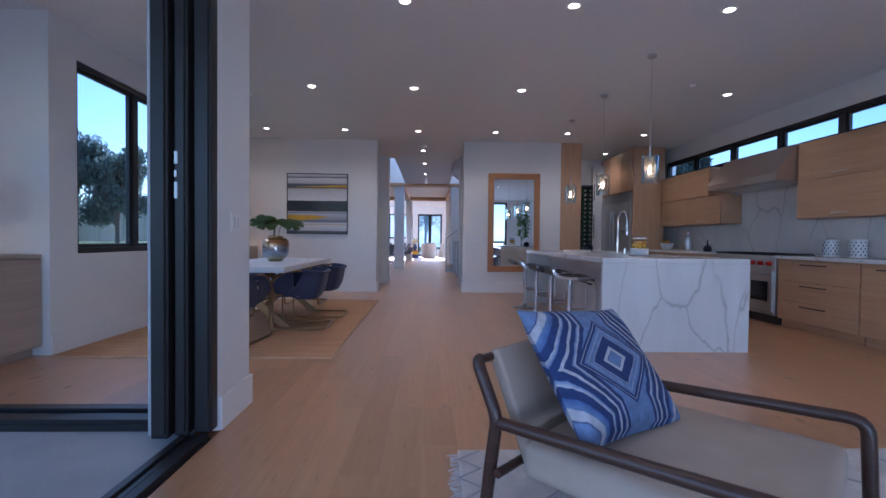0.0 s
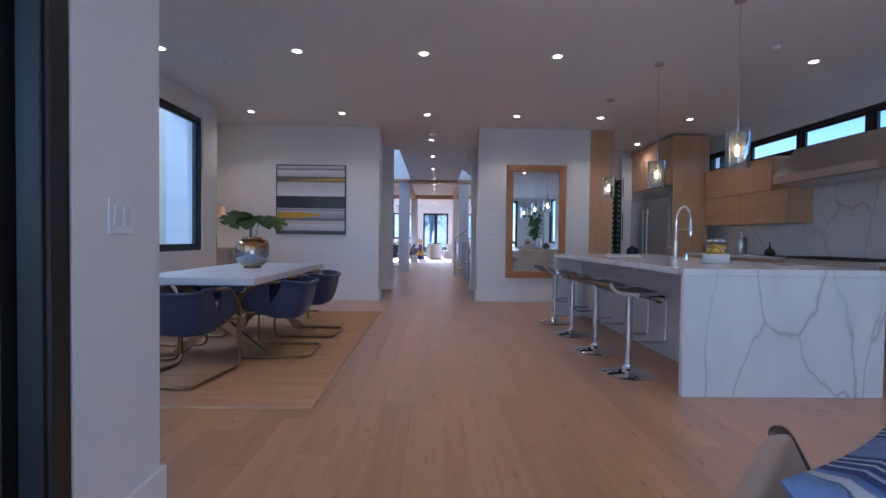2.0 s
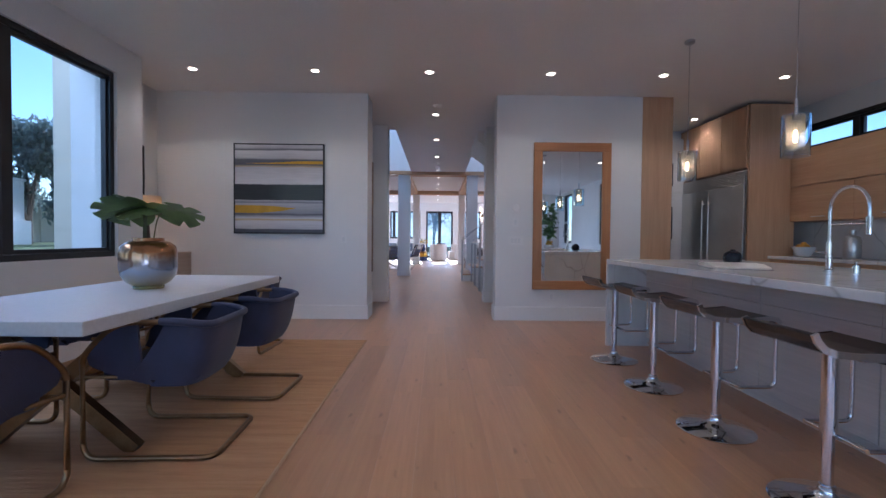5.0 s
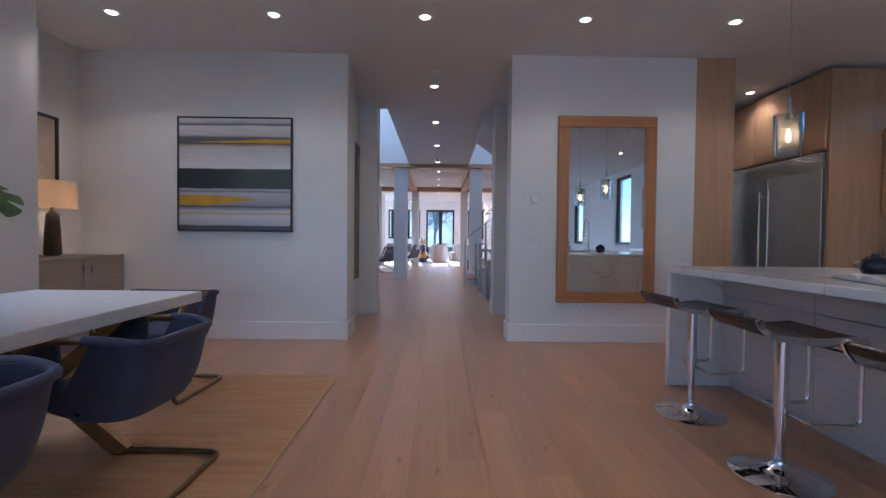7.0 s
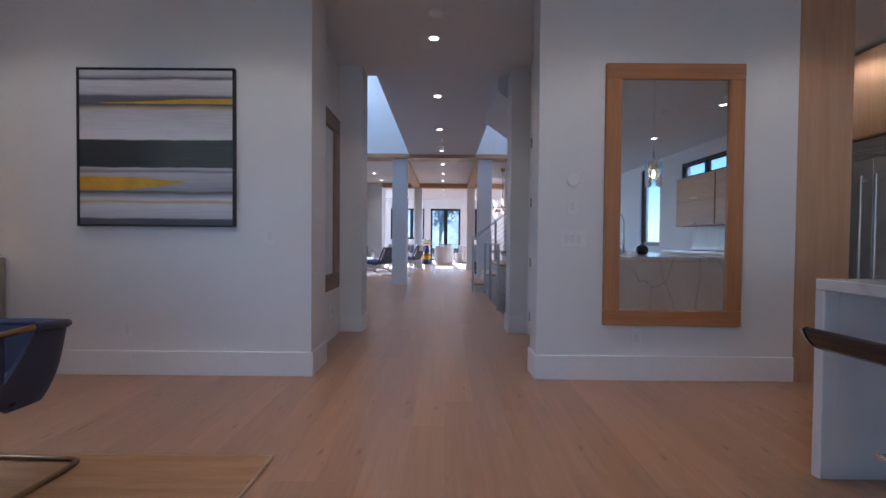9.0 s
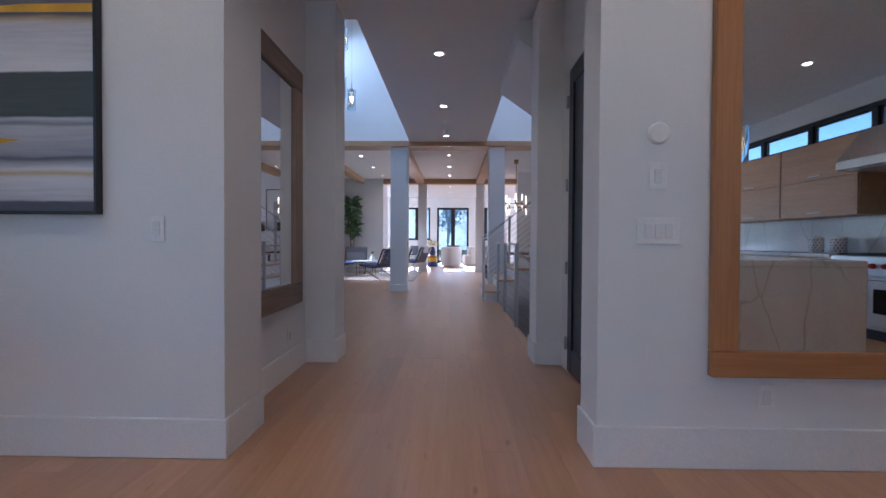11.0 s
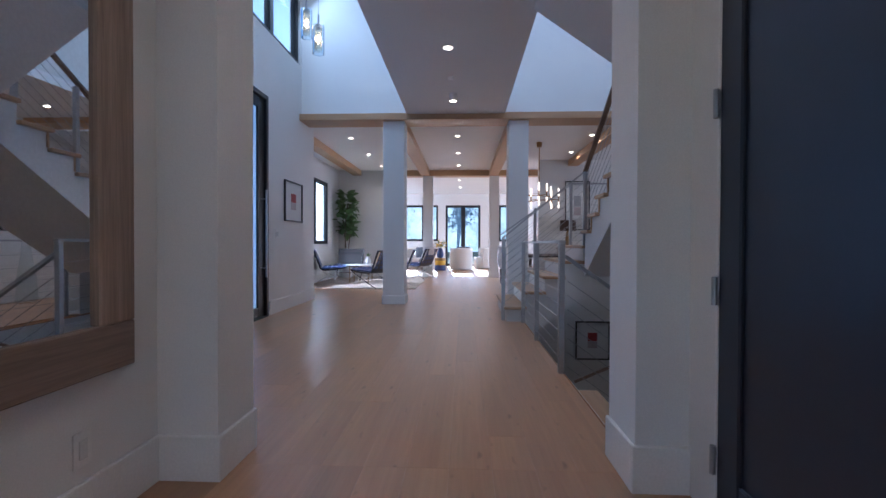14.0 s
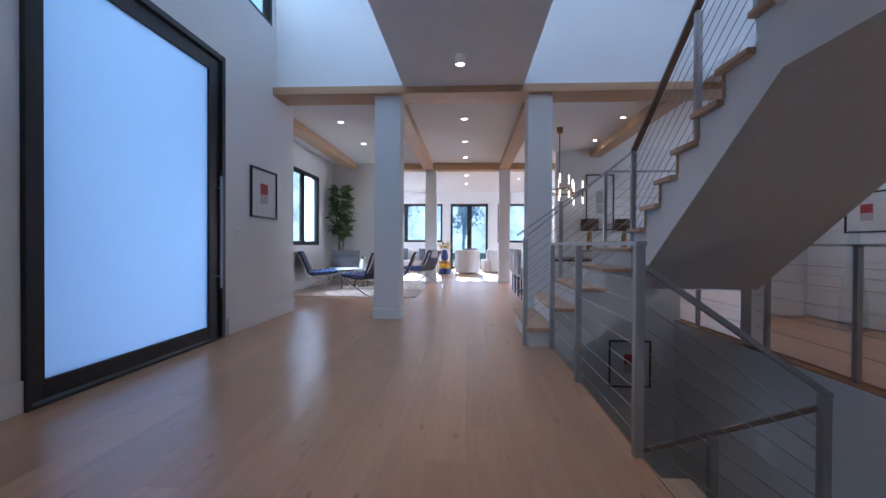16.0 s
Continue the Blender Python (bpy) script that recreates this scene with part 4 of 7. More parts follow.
cabinet("upper_cabinet", XU, 4.4, 5.745, 1.385, 2.36, X_E, [(4.41, 5.74, 1.39, 1.87), (4.41, 5.74, 1.87, 2.355)], "low", "oak upper cabinet with two lift-up doors")
cabinet("upper_cabinet", XU, 8.55, 10.49, 1.385, 1.86, X_E, [(8.56, 9.52, 1.39, 1.855), (9.52, 10.48, 1.39, 1.855)], "low", "oak upper cabinet below the hood line")
cabinet("upper_cabinet", XU, 8.86, 10.49, 1.864, 2.36, X_E, [(8.87, 10.48, 1.87, 2.355)], "", "oak top cabinet with one long plain front")
# worktop and splashback
for y0, y1 in ((4.4, 6.98), (8.26, 10.49)):
    bm = B()
    bx(bm, XB - 0.03, X_E, y0, y1, 0.872, 0.912, 0.003)
    wt = obj("worktop", bm, MARBLE)
    tagged(wt, "white veined quartz worktop along the wall", "worktop")
bm = B()
bx(bm, X_E - 0.018, X_E - 0.001, 4.4, 10.49, 0.914, 2.38, 0.002)
struct("splashback", bm, MARBLE, "white veined quartz splashback", "splashback")


def kitchen_range():
    o = Vector((5.08, 7.035, 0))
    t = thing("kitchen_range", o, "stainless steel range with dark oven window and red knobs", "range cooker")

    def at(bm):
        bmesh.ops.translate(bm, verts=bm.verts[:], vec=-o)
        return bm
    bm = B()
    bx(bm, 5.10, X_E - 0.03, 6.986, 8.254, 0.12, 0.90, 0.004)
    part("body", at(bm), STEEL, t)
    bm = B()
    bx(bm, 5.16, 5.70, 7.0, 8.24, 0.0, 0.12)
    part("plinth", at(bm), IRON, t)
    for a, b_ in ((7.01, 7.46), (7.50, 8.23)):
        bm = B()
        bx(bm, 5.072, 5.10, a, b_, 0.16, 0.70, 0.006)
        d = part("oven_door", at(bm), STEEL, t)
        bm = B()
        bx(bm, 5.066, 5.0725, a + 0.07, b_ - 0.07, 0.30, 0.56, 0.003)
        part("window", at(bm), DARKGLASS, d)
        bm = B()
        rod(bm, (5.03, a + 0.03, 0.66), (5.03, b_ - 0.03, 0.66), 0.011)
        for y in (a + 0.05, b_ - 0.05):
            rod(bm, (5.03, y, 0.66), (5.08, y, 0.66), 0.008)
        part("handle", at(bm), STEEL, d, smooth=True)
    for k in range(8):
        y = 7.08 + k * 0.152
        bm = B()
        rod(bm, (5.10, y, 0.80), (5.052, y, 0.80), 0.030, 0.024, seg=16)
        part("knob", at(bm), RED, t, "red knob", smooth=True)
    bm = B()
    for k in range(9):
        y = 7.08 + k * 0.14
        bx(bm, 5.12, 5.68, y, y + 0.018, 0.912, 0.932, 0.003)
    for x in (5.12, 5.30, 5.48, 5.66):
        bx(bm, x, x + 0.018, 7.05, 8.24, 0.905, 0.925, 0.003)
    part("grate", at(bm), IRON, t, "black cast iron grates")
    return t


kitchen_range()


def hood():
    o = Vector((5.10, 7.03, 1.86))
    t = thing("range_hood", o, "wide brushed steel range hood with sloping front", "range hood")
    bm = B()
    prism(bm, [(5.10, 1.89), (5.10, 1.985), (5.115, 2.01), (5.40, 2.375), (X_E - 0.02, 2.375), (X_E - 0.02, 1.89)], "y", 7.03, 8.48)
    bmesh.ops.translate(bm, verts=bm.verts[:], vec=-o)
    part("canopy", bm, mat_grain("warm_brushed_steel", (0.52, 0.45, 0.41), 0.36, 1.0, vary=0.08, scale=3, relief=0.02), t, bevel=0.004)
    for k in range(6):
        bm = B()
        bx(bm, 5.16, 5.70, 7.06 + k * 0.232, 7.275 + k * 0.232, 1.878, 1.889, 0.004)
        bmesh.ops.translate(bm, verts=bm.verts[:], vec=-o)
        part("filter", bm, STEEL, t)
    return t


hood()


def tall_block():
    o = Vector((4.79, 10.5, 0))
    t = thing("refrigerator_cabinet", o, "tall oak cabinet block round a built-in steel refrigerator", "cabinet")

    def at(bm):
        bmesh.ops.translate(bm, verts=bm.verts[:], vec=-o)
        return bm
    for q in ((4.81, 5.46, 10.5, 10.54, 0, 3.02), (4.81, 5.46, 12.24, 12.28, 0, 3.02), (4.81, 5.46, 10.54, 12.24, 2.14, 3.02), (5.42, 5.46, 10.54, 12.24, 0, 2.14)):
        bm = B()
        bx(bm, *q, 0.002)
        part("panel", at(bm), OAK_UP, t)
    for a, b_ in ((10.54, 11.10), (11.10, 11.67), (11.67, 12.24)):
        bm = B()
        bx(bm, 4.79, 4.81, a + 0.003, b_ - 0.003, 2.15, 3.01, 0.002)
        part("front", at(bm), OAK_UP, t)
    fr = thing("refrigerator", (4.80, 10.56, 0), "brushed steel built-in refrigerator with two tall doors", "refrigerator")

    def atf(bm):
        bmesh.ops.translate(bm, verts=bm.verts[:], vec=-Vector((4.80, 10.56, 0)))
        return bm
    bm = B()
    bx(bm, 4.82, 5.41, 10.56, 12.22, 0.0, 2.12)
    part("body", atf(bm), STEEL, fr)
    bm = B()
    for k in range(7):
        bx(bm, 4.795, 4.82, 10.57, 12.21, 1.93 + k * 0.026, 1.948 + k * 0.026, 0.003)
    part("grille", atf(bm), STEEL, fr)
    for a, b_, hy in ((10.565, 11.39, 11.31), (11.395, 12.215, 11.47)):
        bm = B()
        bx(bm, 4.785, 4.82, a, b_, 0.10, 1.92, 0.004)
        d = part("door", atf(bm), STEEL, fr)
        bm = B()
        rod(bm, (4.73, hy, 0.7), (4.73, hy, 1.75), 0.013)
        for z in (0.75, 1.7):
            rod(bm, (4.73, hy, z), (4.79, hy, z), 0.009)
        part("handle", atf(bm), STEEL, d, smooth=True)
    return t


tall_block()
# tall oak panel at the end of the wall with the mirror
bm = B()
bx(bm, 3.262, 3.68, 10.40, 10.655, 0.0, H - 0.002, 0.003)
tagged(obj("pantry_panel", bm, OAK_UP), "tall oak veneer pantry end panel", "panel", "", "structure")

# wine rack and white cabinet at the end of the pantry passage
wr = thing("wine_rack", (4.41, 12.28, 0), "dark metal wine rack with rows of green bottles", "wine rack")
bm = B()
for q in ((-0.145, -0.125), (0.125, 0.145)):
    bx(bm, q[0], q[1], -0.16, -0.002, 0.0, 2.42, 0.003)
bx(bm, -0.125, 0.125, -0.16, -0.002, 2.40, 2.42)
bx(bm, -0.125, 0.125, -0.16, -0.002, 0.05, 0.08)
bx(bm, -0.125, 0.125, -0.012, -0.003, 0.08, 2.40)
part("frame", bm, BLACK, wr)
BOTTLE = mat_grain("green_bottle_glass", (0.07, 0.16, 0.10), 0.12, vary=0.3, scale=3, relief=0)
FOIL = mat_grain("pale_bottle_foil", (0.46, 0.50, 0.44), 0.35, vary=0.2, scale=5, relief=0)
for k in range(21):
    z = 0.16 + k * 0.106
    for c in (-0.062, 0.062):
        bm = B()
        rod(bm, (c, -0.012, z), (c, -0.155, z), 0.041, seg=12)
        rod(bm, (c, -0.155, z), (c, -0.19, z), 0.041, 0.020, seg=12)
        b1 = part("bottle", bm, BOTTLE, wr, smooth=True)
        bm = B()
        rod(bm, (c, -0.19, z), (c, -0.25, z), 0.020, 0.018, seg=10)
        part("foil_cap", bm, FOIL, b1)
    bm = B()
    bx(bm, -0.125, 0.125, -0.15, -0.012, z - 0.055, z - 0.047)
    part("shelf", bm, BLACK, wr)
pcab = thing("pantry_cabinet", (4.56, 12.28, 0), "tall white painted pantry cabinet with black bar handles", "cabinet")
bm = B()
bx(bm, 0.002, 0.245, -0.10, -0.002, 0.0, 2.90)
part("body", bm, TRIM, pcab)
for z0, z1, h0, h1 in ((0.10, 1.96, 1.14, 1.70), (1.97, 2.88, 2.06, 2.46)):
    bm = B()
    bx(bm, 0.004, 0.243, -0.12, -0.101, z0, z1, 0.003)
    d = part("door", bm, TRIM, pcab)
    bm = B()
    rod(bm, (0.03, -0.155, h0), (0.03, -0.155, h1), 0.008)
    for z in (h0 + 0.01, h1 - 0.01):
        rod(bm, (0.03, -0.12, z), (0.03, -0.155, z), 0.007)
    part("handle", bm, BLACK, d, "black bar handle", smooth=True)


# ---- things on the worktops ----
def faucet():
    t = thing("kitchen_faucet", (3.15, 7.30, 0.91), "tall polished chrome spring kitchen faucet on the island", "faucet")
    bm = B()
    lathe(bm, [(0.0, 0.0), (0.030, 0.0), (0.030, 0.012), (0.020, 0.02), (0.018, 0.20), (0.0, 0.20)], seg=18)
    part("base", bm, CHROME, t, smooth=True)
    pts = [(0, 0, 0.15), (0, 0, 0.42)] + [(0, -0.14 + 0.14 * math.cos(a), 0.42 + 0.14 * math.sin(a)) for a in [math.pi * k / 14 for k in range(1, 15)]] + [(0, -0.28, 0.36)]
    bm = B()
    sweep(bm, pts, 0.011, seg=10, up=(1, 0, 0))
    part("spout", bm, CHROME, t, smooth=True)
    bm = B()
    lathe(bm, [(0.0, 0.25), (0.016, 0.25), (0.019, 0.36), (0.0, 0.36)], (0, -0.28, 0), 14)
    part("spray_head", bm, CHROME, t, smooth=True)
    bm = B()
    rod(bm, (0, 0, 0.32), (0, -0.27, 0.32), 0.006)
    part("spray_holder", bm, CHROME, t, smooth=True)
    bm = B()
    rod(bm, (0.0, 0, 0.12), (-0.09, 0, 0.135), 0.007)
    part("lever", bm, CHROME, t, smooth=True)
    s = thing("soap_dispenser", (3.17, 7.12, 0.91), "small chrome soap dispenser on the island", "soap dispenser")
    bm = B()
    lathe(bm, [(0.0, 0.0), (0.022, 0.0), (0.020, 0.05), (0.008, 0.055), (0.008, 0.075), (0.0, 0.075)], seg=14)
    part("pump", bm, CHROME, s, smooth=True)


faucet()
CERAMIC = mat_grain("white_glazed_ceramic", (0.78, 0.78, 0.77), 0.2, vary=0.02, relief=0)
ORANGE = mat_grain("orange_peel", (0.74, 0.33, 0.03), 0.42, vary=0.12, scale=20, fine=220, relief=0.3)
LEMON = mat_grain("lemon_peel", (0.75, 0.47, 0.03), 0.42, vary=0.12, scale=20, fine=220, relief=0.3)
THIN = mat_pane("thin_glass", (0.95, 0.97, 0.98))

DX, DY, DK = 3.0, 6.36, 0.82
dish = thing("serving_dish", Matrix.Translation((DX, DY, 0.91)) @ Matrix.Scale(DK, 4), "round white ceramic dish on a shallow plate, holding glass jars", "dish")
bm = B()
lathe(bm, [(0.0, 0.0), (0.12, 0.0), (0.155, 0.014), (0.158, 0.02), (0.12, 0.012), (0.0, 0.01)], seg=36)
part("plate", bm, CERAMIC, dish, smooth=True)
bm = B()
lathe(bm, [(0.0, 0.012), (0.118, 0.012), (0.126, 0.02), (0.130, 0.098), (0.124, 0.102), (0.119, 0.096), (0.116, 0.055), (0.0, 0.05)], seg=36)
part("bowl", bm, CERAMIC, dish, smooth=True)
for jx, jy in ((0.058, 0.0), (-0.03, 0.053), (-0.03, -0.053)):
    jar = thing("glass_jar", Matrix.Translation((DX + jx * DK, DY + jy * DK, 0.952)) @ Matrix.Scale(DK, 4), "clear glass preserving jar half full of oranges", "jar", "jars in the white dish")
    bm = B()
    lathe(bm, [(0.0, 0.001), (0.052, 0.001), (0.056, 0.012), (0.056, 0.155), (0.050, 0.178), (0.040, 0.19), (0.040, 0.212), (0.044, 0.214), (0.044, 0.222), (0.040, 0.222)], seg=28)
    part("body", bm, THIN, jar, "clear thin glass", smooth=True)
    bm = B()
    lathe(bm, [(0.043, 0.186), (0.047, 0.188), (0.047, 0.198), (0.043, 0.20)], seg=24)
    part("rim", bm, CHROME, jar, "wire closing ring", smooth=True)
    for dx, dy, dz, mt in ((0.012, 0.01, 0.042, ORANGE), (-0.012, -0.008, 0.082, LEMON), (0.012, 0.0, 0.122, ORANGE)):
        bm = B()
        bmesh.ops.create_icosphere(bm, subdivisions=2, radius=0.037, matrix=Matrix.Diagonal((1, 1, 0.94, 1)))
        o_ = obj("orange", bm, mt, None, True)
        o_.matrix_world = Matrix.Translation((DX + (jx + dx) * DK, DY + (jy + dy) * DK, 0.952 + dz * DK)) @ Matrix.Scale(DK, 4)
        tagged(o_, "ripe yellow orange inside a glass jar", "orange", "oranges in the jars")
orn = thing("bud_vase", (3.05, 8.15, 0.91), "round dark glazed bud vase on the island", "vase")
bm = B()
lathe(bm, [(0.0, 0.0), (0.045, 0.0), (0.066, 0.022), (0.074, 0.055), (0.066, 0.09), (0.04, 0.112), (0.020, 0.118), (0.020, 0.128), (0.014, 0.128), (0.014, 0.10), (0.0, 0.10)], seg=28)
part("body", bm, mat_grain("dark_blue_glaze", (0.018, 0.02, 0.03), 0.12, vary=0.3, scale=10, relief=0), orn, smooth=True)
bk = thing("open_book", (2.72, 7.66, 0.91), "open picture book with curved white pages on the island", "book")
PAPER = mat_grain("book_paper", (0.72, 0.70, 0.66), 0.5, vary=0.1, scale=9, relief=0)
for s in (-1, 1):
    bm = B()
    pr = [(0.0, 0.010), (0.03 * s, 0.034), (0.09 * s, 0.036), (0.17 * s, 0.026), (0.26 * s, 0.014), (0.26 * s, 0.004), (0.0, 0.004)]
    prism(bm, pr, "y", -0.18, 0.18)
    bmesh.ops.rotate(bm, verts=bm.verts[:], cent=(0, 0, 0), matrix=Matrix.Rotation(radians(70), 3, "Z"))
    part("page", bm, PAPER, bk)
bm = B()
bx(bm, -0.27, 0.27, -0.19, 0.19, 0.0005, 0.0038)
bmesh.ops.rotate(bm, verts=bm.verts[:], cent=(0, 0, 0), matrix=Matrix.Rotation(radians(70), 3, "Z"))
part("cover", bm, mat_grain("dark_book_cover", (0.05, 0.06, 0.09), 0.5, vary=0.1, relief=0), bk, "dark blue cover")
bw = thing("fruit_bowl", (5.40, 10.25, 0.912), "white ribbed bowl filled with oranges on the worktop", "bowl")
bm = B()
lathe(bm, [(0.0, 0.0), (0.06, 0.0), (0.10, 0.05), (0.135, 0.13), (0.13, 0.13), (0.095, 0.055), (0.0, 0.015)], seg=28)
part("bowl", bm, CERAMIC, bw, smooth=True)
for dx, dy, dz in ((0.04, 0.03, 0.13), (-0.05, 0.02, 0.13), (0.0, -0.05, 0.13), (0.0, 0.0, 0.16)):
    bm = B()
    bmesh.ops.create_icosphere(bm, subdivisions=2, radius=0.040, matrix=Matrix.Translation((dx, dy, dz)))
    o_ = obj("orange", bm, ORANGE, None, True)
    o_.matrix_world = Matrix.Translation((5.40, 10.25, 0.912))
    tagged(o_, "ripe orange fruit in the white bowl", "orange", "oranges in the bowl")
kt = thing("bud_vase", (5.35, 8.83, 0.912), "small round black bud vase with a slender neck on the worktop", "vase")
bm = B()
lathe(bm, [(0.0, 0.0), (0.05, 0.0), (0.068, 0.025), (0.07, 0.05), (0.055, 0.085), (0.025, 0.108), (0.012, 0.12), (0.009, 0.18), (0.012, 0.20), (0.006, 0.20), (0.0, 0.17)], seg=26)
part("body", bm, IRON, kt, smooth=True)
so = thing("soap_bottle", (5.45, 9.60, 0.912), "grey steel bottle with a narrow neck on the worktop", "bottle")
bm = B()
lathe(bm, [(0.0, 0.0), (0.082, 0.0), (0.086, 0.01), (0.086, 0.23), (0.07, 0.265), (0.034, 0.28), (0.030, 0.285), (0.034, 0.30), (0.034, 0.345), (0.0, 0.35)], seg=26)
part("body", bm, STEEL, so, smooth=True)
BLUEDOT = mat_grain("blue_glaze", (0.12, 0.16, 0.30), 0.3, vary=0.1, relief=0)
for y in (6.62, 6.27):
    cn = thing("canister", (5.50, y, 0.912), "white ceramic canister with rows of blue dashes", "canister", "white canisters")
    bm = B()
    lathe(bm, [(0.0, 0.0), (0.075, 0.0), (0.08, 0.01), (0.08, 0.20), (0.074, 0.21), (0.03, 0.22), (0.0, 0.225)], seg=26)
    part("body", bm, CERAMIC, cn, smooth=True)
    bm = B()
    for r in range(5):
        for k in range(12):
            a = 2 * math.pi * (k + 0.5 * (r % 2)) / 12
            m = Matrix.Rotation(a, 4, "Z") @ Matrix.Translation((0.081, 0, 0.035 + r * 0.035))
            bmesh.ops.create_cube(bm, size=1, matrix=m @ Matrix.Diagonal((0.004, 0.014, 0.022, 1)))
    part("pattern", bm, BLUEDOT, cn, "rows of blue dashes")

# ---- dining area ----
VELVET = mat_grain("blue_velvet", (0.036, 0.041, 0.085), 0.75, vary=0.25, scale=7, fine=120, relief=0.15)
VELVET.node_tree.nodes["Principled BSDF"].inputs["Sheen Weight"].default_value = 0.15
BRONZE = mat_grain("aged_brass_tube", (0.33, 0.21, 0.11), 0.36, 1.0, vary=0.18, scale=14, relief=0.02)
TABLETOP = mat_grain("white_table_top", (0.66, 0.65, 0.64), 0.38, vary=0.05, scale=3, fine=60, relief=0.05)


def dining_table():
    o = Vector((-1.45, 7.22, 0))
    t = thing("dining_table", o, "white topped dining table on crossed brass legs", "dining table")
    bm = B()
    bx(bm, -0.51, 0.51, -1.13, 1.13, 0.70, 0.762, 0.006, 2)
    part("tabletop", bm, TABLETOP, t)
    for y in (-0.62, 0.62):
        for s in (-1, 1):
            bm = B()
            sweep(bm, [(-0.40 * s, y + 0.02 * s, 0.014), (0.40 * s, y + 0.02 * s, 0.70)], 0.075, 0.05, flat=True, up=(0, 1, 0))
            part("leg", bm, BRONZE, t)
    bm = B()
    bx(bm, -0.03, 0.03, -0.60, 0.60, 0.335, 0.375, 0.004)
    part("stretcher", bm, BRONZE, t)
    return t


dining_table()


def dining_chair():
    t = thing("dining_chair", (0, 0, 0), "blue velvet armchair slung in a brass cantilever frame", "chair", "chairs round the table")
    w, f, b_ = 0.262, 0.31, -0.31
    path = [(-w, f, 0.50), (-w, f, 0.016), (-w, b_, 0.016), (w, b_, 0.016), (w, f, 0.016), (w, f, 0.50)]
    bm = B()
    sweep(bm, rounded(path, 0.075), 0.0135, seg=10)
    part("floor_loop", bm, BRONZE, t, smooth=True)
    top = [(-w, f, 0.48), (-w, f - 0.01, 0.53), (-w, f - 0.15, 0.675), (-w - 0.012, -0.14, 0.688), (-w * 0.92, -0.285, 0.662), (w * 0.92, -0.285, 0.662), (w + 0.012, -0.14, 0.688), (w, f - 0.15, 0.675), (w, f - 0.01, 0.53), (w, f, 0.48)]
    bm = B()
    sweep(bm, rounded(top, 0.09), 0.0135, seg=10)
    part("arm_rail", bm, BRONZE, t, smooth=True)
    bm = B()
    sweep(bm, rounded([(-w - 0.010, -0.06, 0.686), (-w - 0.012, -0.14, 0.687), (-w * 0.92, -0.285, 0.662), (w * 0.92, -0.285, 0.662), (w + 0.012, -0.14, 0.687), (w + 0.010, -0.06, 0.686)], 0.09), 0.0185, seg=10)
    part("back_roll", bm, VELVET, t, "velvet sewn round the back rail", smooth=True)
    # the shell: one bent skin for back and arms, hung from the rail
    def outline(q):
        if q < 0.42:
            a = q / 0.42 * math.pi / 2
            return (w + 0.004) * math.sin(a) ** 0.55, -0.15 - 0.14 * max(0.0, math.cos(a)) ** 0.55
        return w + 0.004, -0.15 + (q - 0.42) / 0.58 * (f + 0.13)

    def skin_at(q, v, s):
        x, y = outline(q)
        zt = 0.660 + 0.024 * min(1.0, max(0.0, (y + 0.285) / 0.15)) if y < f - 0.15 else 0.672 - (y - f + 0.15) * 1.0
        zb = 0.355 + (max(0.0, q - 0.55) / 0.45) ** 1.4 * 0.10
        inw = 0.075 * v ** 3 + 0.012 * math.sin(math.pi * v)
        return (s * x * (1 - inw * 1.9), y + inw * (1.2 if y < -0.05 else 0.1), zt + (zb - zt) * v)

    def skin(fa, fb, s, n, rows=9):
        """A closed sheet 18 mm thick between two edges of the outline."""
        bm = B()
        g, h = [], []
        for i in range(n + 1):
            g.append([])
            h.append([])
            for k in range(rows + 1):
                v = k / rows
                q = fa(v) + (fb(v) - fa(v)) * i / n
                p = Vector(skin_at(abs(q), v, s if q >= 0 else -s))
                d = Vector((p.x, min(p.y - 0.02, 0) * 1.2, 0)).normalized()
                g[-1].append(bm.verts.new(p))
                h[-1].append(bm.verts.new(p - d * 0.018))
        for i in range(n):
            for k in range(rows):
                bm.faces.new((g[i][k], g[i + 1][k], g[i + 1][k + 1], g[i][k + 1]))
                bm.faces.new((h[i][k + 1], h[i + 1][k + 1], h[i + 1][k], h[i][k]))
            bm.faces.new((g[i][0], h[i][0], h[i + 1][0], g[i + 1][0]))
            bm.faces.new((g[i + 1][rows], h[i + 1][rows], h[i][rows], g[i][rows]))
        for k in range(rows):
            bm.faces.new((g[0][k + 1], h[0][k + 1], h[0][k], g[0][k]))
            bm.faces.new((g[n][k], h[n][k], h[n][k + 1], g[n][k + 1]))
        bmesh.ops.recalc_face_normals(bm, faces=bm.faces[:])
        return bm

    slit = lambda v: 0.50 + 0.26 * v
    gape = lambda v: 0.19 * max(0.0, 1 - v / 0.66)
    part("backrest", skin(lambda v: -slit(v), slit, 1, 32), VELVET, t, smooth=True)
    for s in (-1, 1):
        part("arm_panel", skin(lambda v: slit(v) + gape(v) + 0.001, lambda v: 1.0, s, 8), VELVET, t, smooth=True)
    bm = B()
    bx(bm, -w + 0.055, w - 0.055, -0.21, 0.26, 0.375, 0.455, 0.03, 3)
    part("seat", bm, VELVET, t, smooth=True)
    bm = B()
    for s in (-1, 1):
        rod(bm, (s * w, f, 0.415), (s * (w - 0.05), 0.18, 0.40), 0.010)
    rod(bm, (-w, f, 0.40), (w, f, 0.40), 0.010)
    part("seat_bar", bm, BRONZE, t, smooth=True)
    return t


ch = dining_chair()
ch.matrix_world = pose(-1.40, 5.93, 0.012, 0, 0, -7)
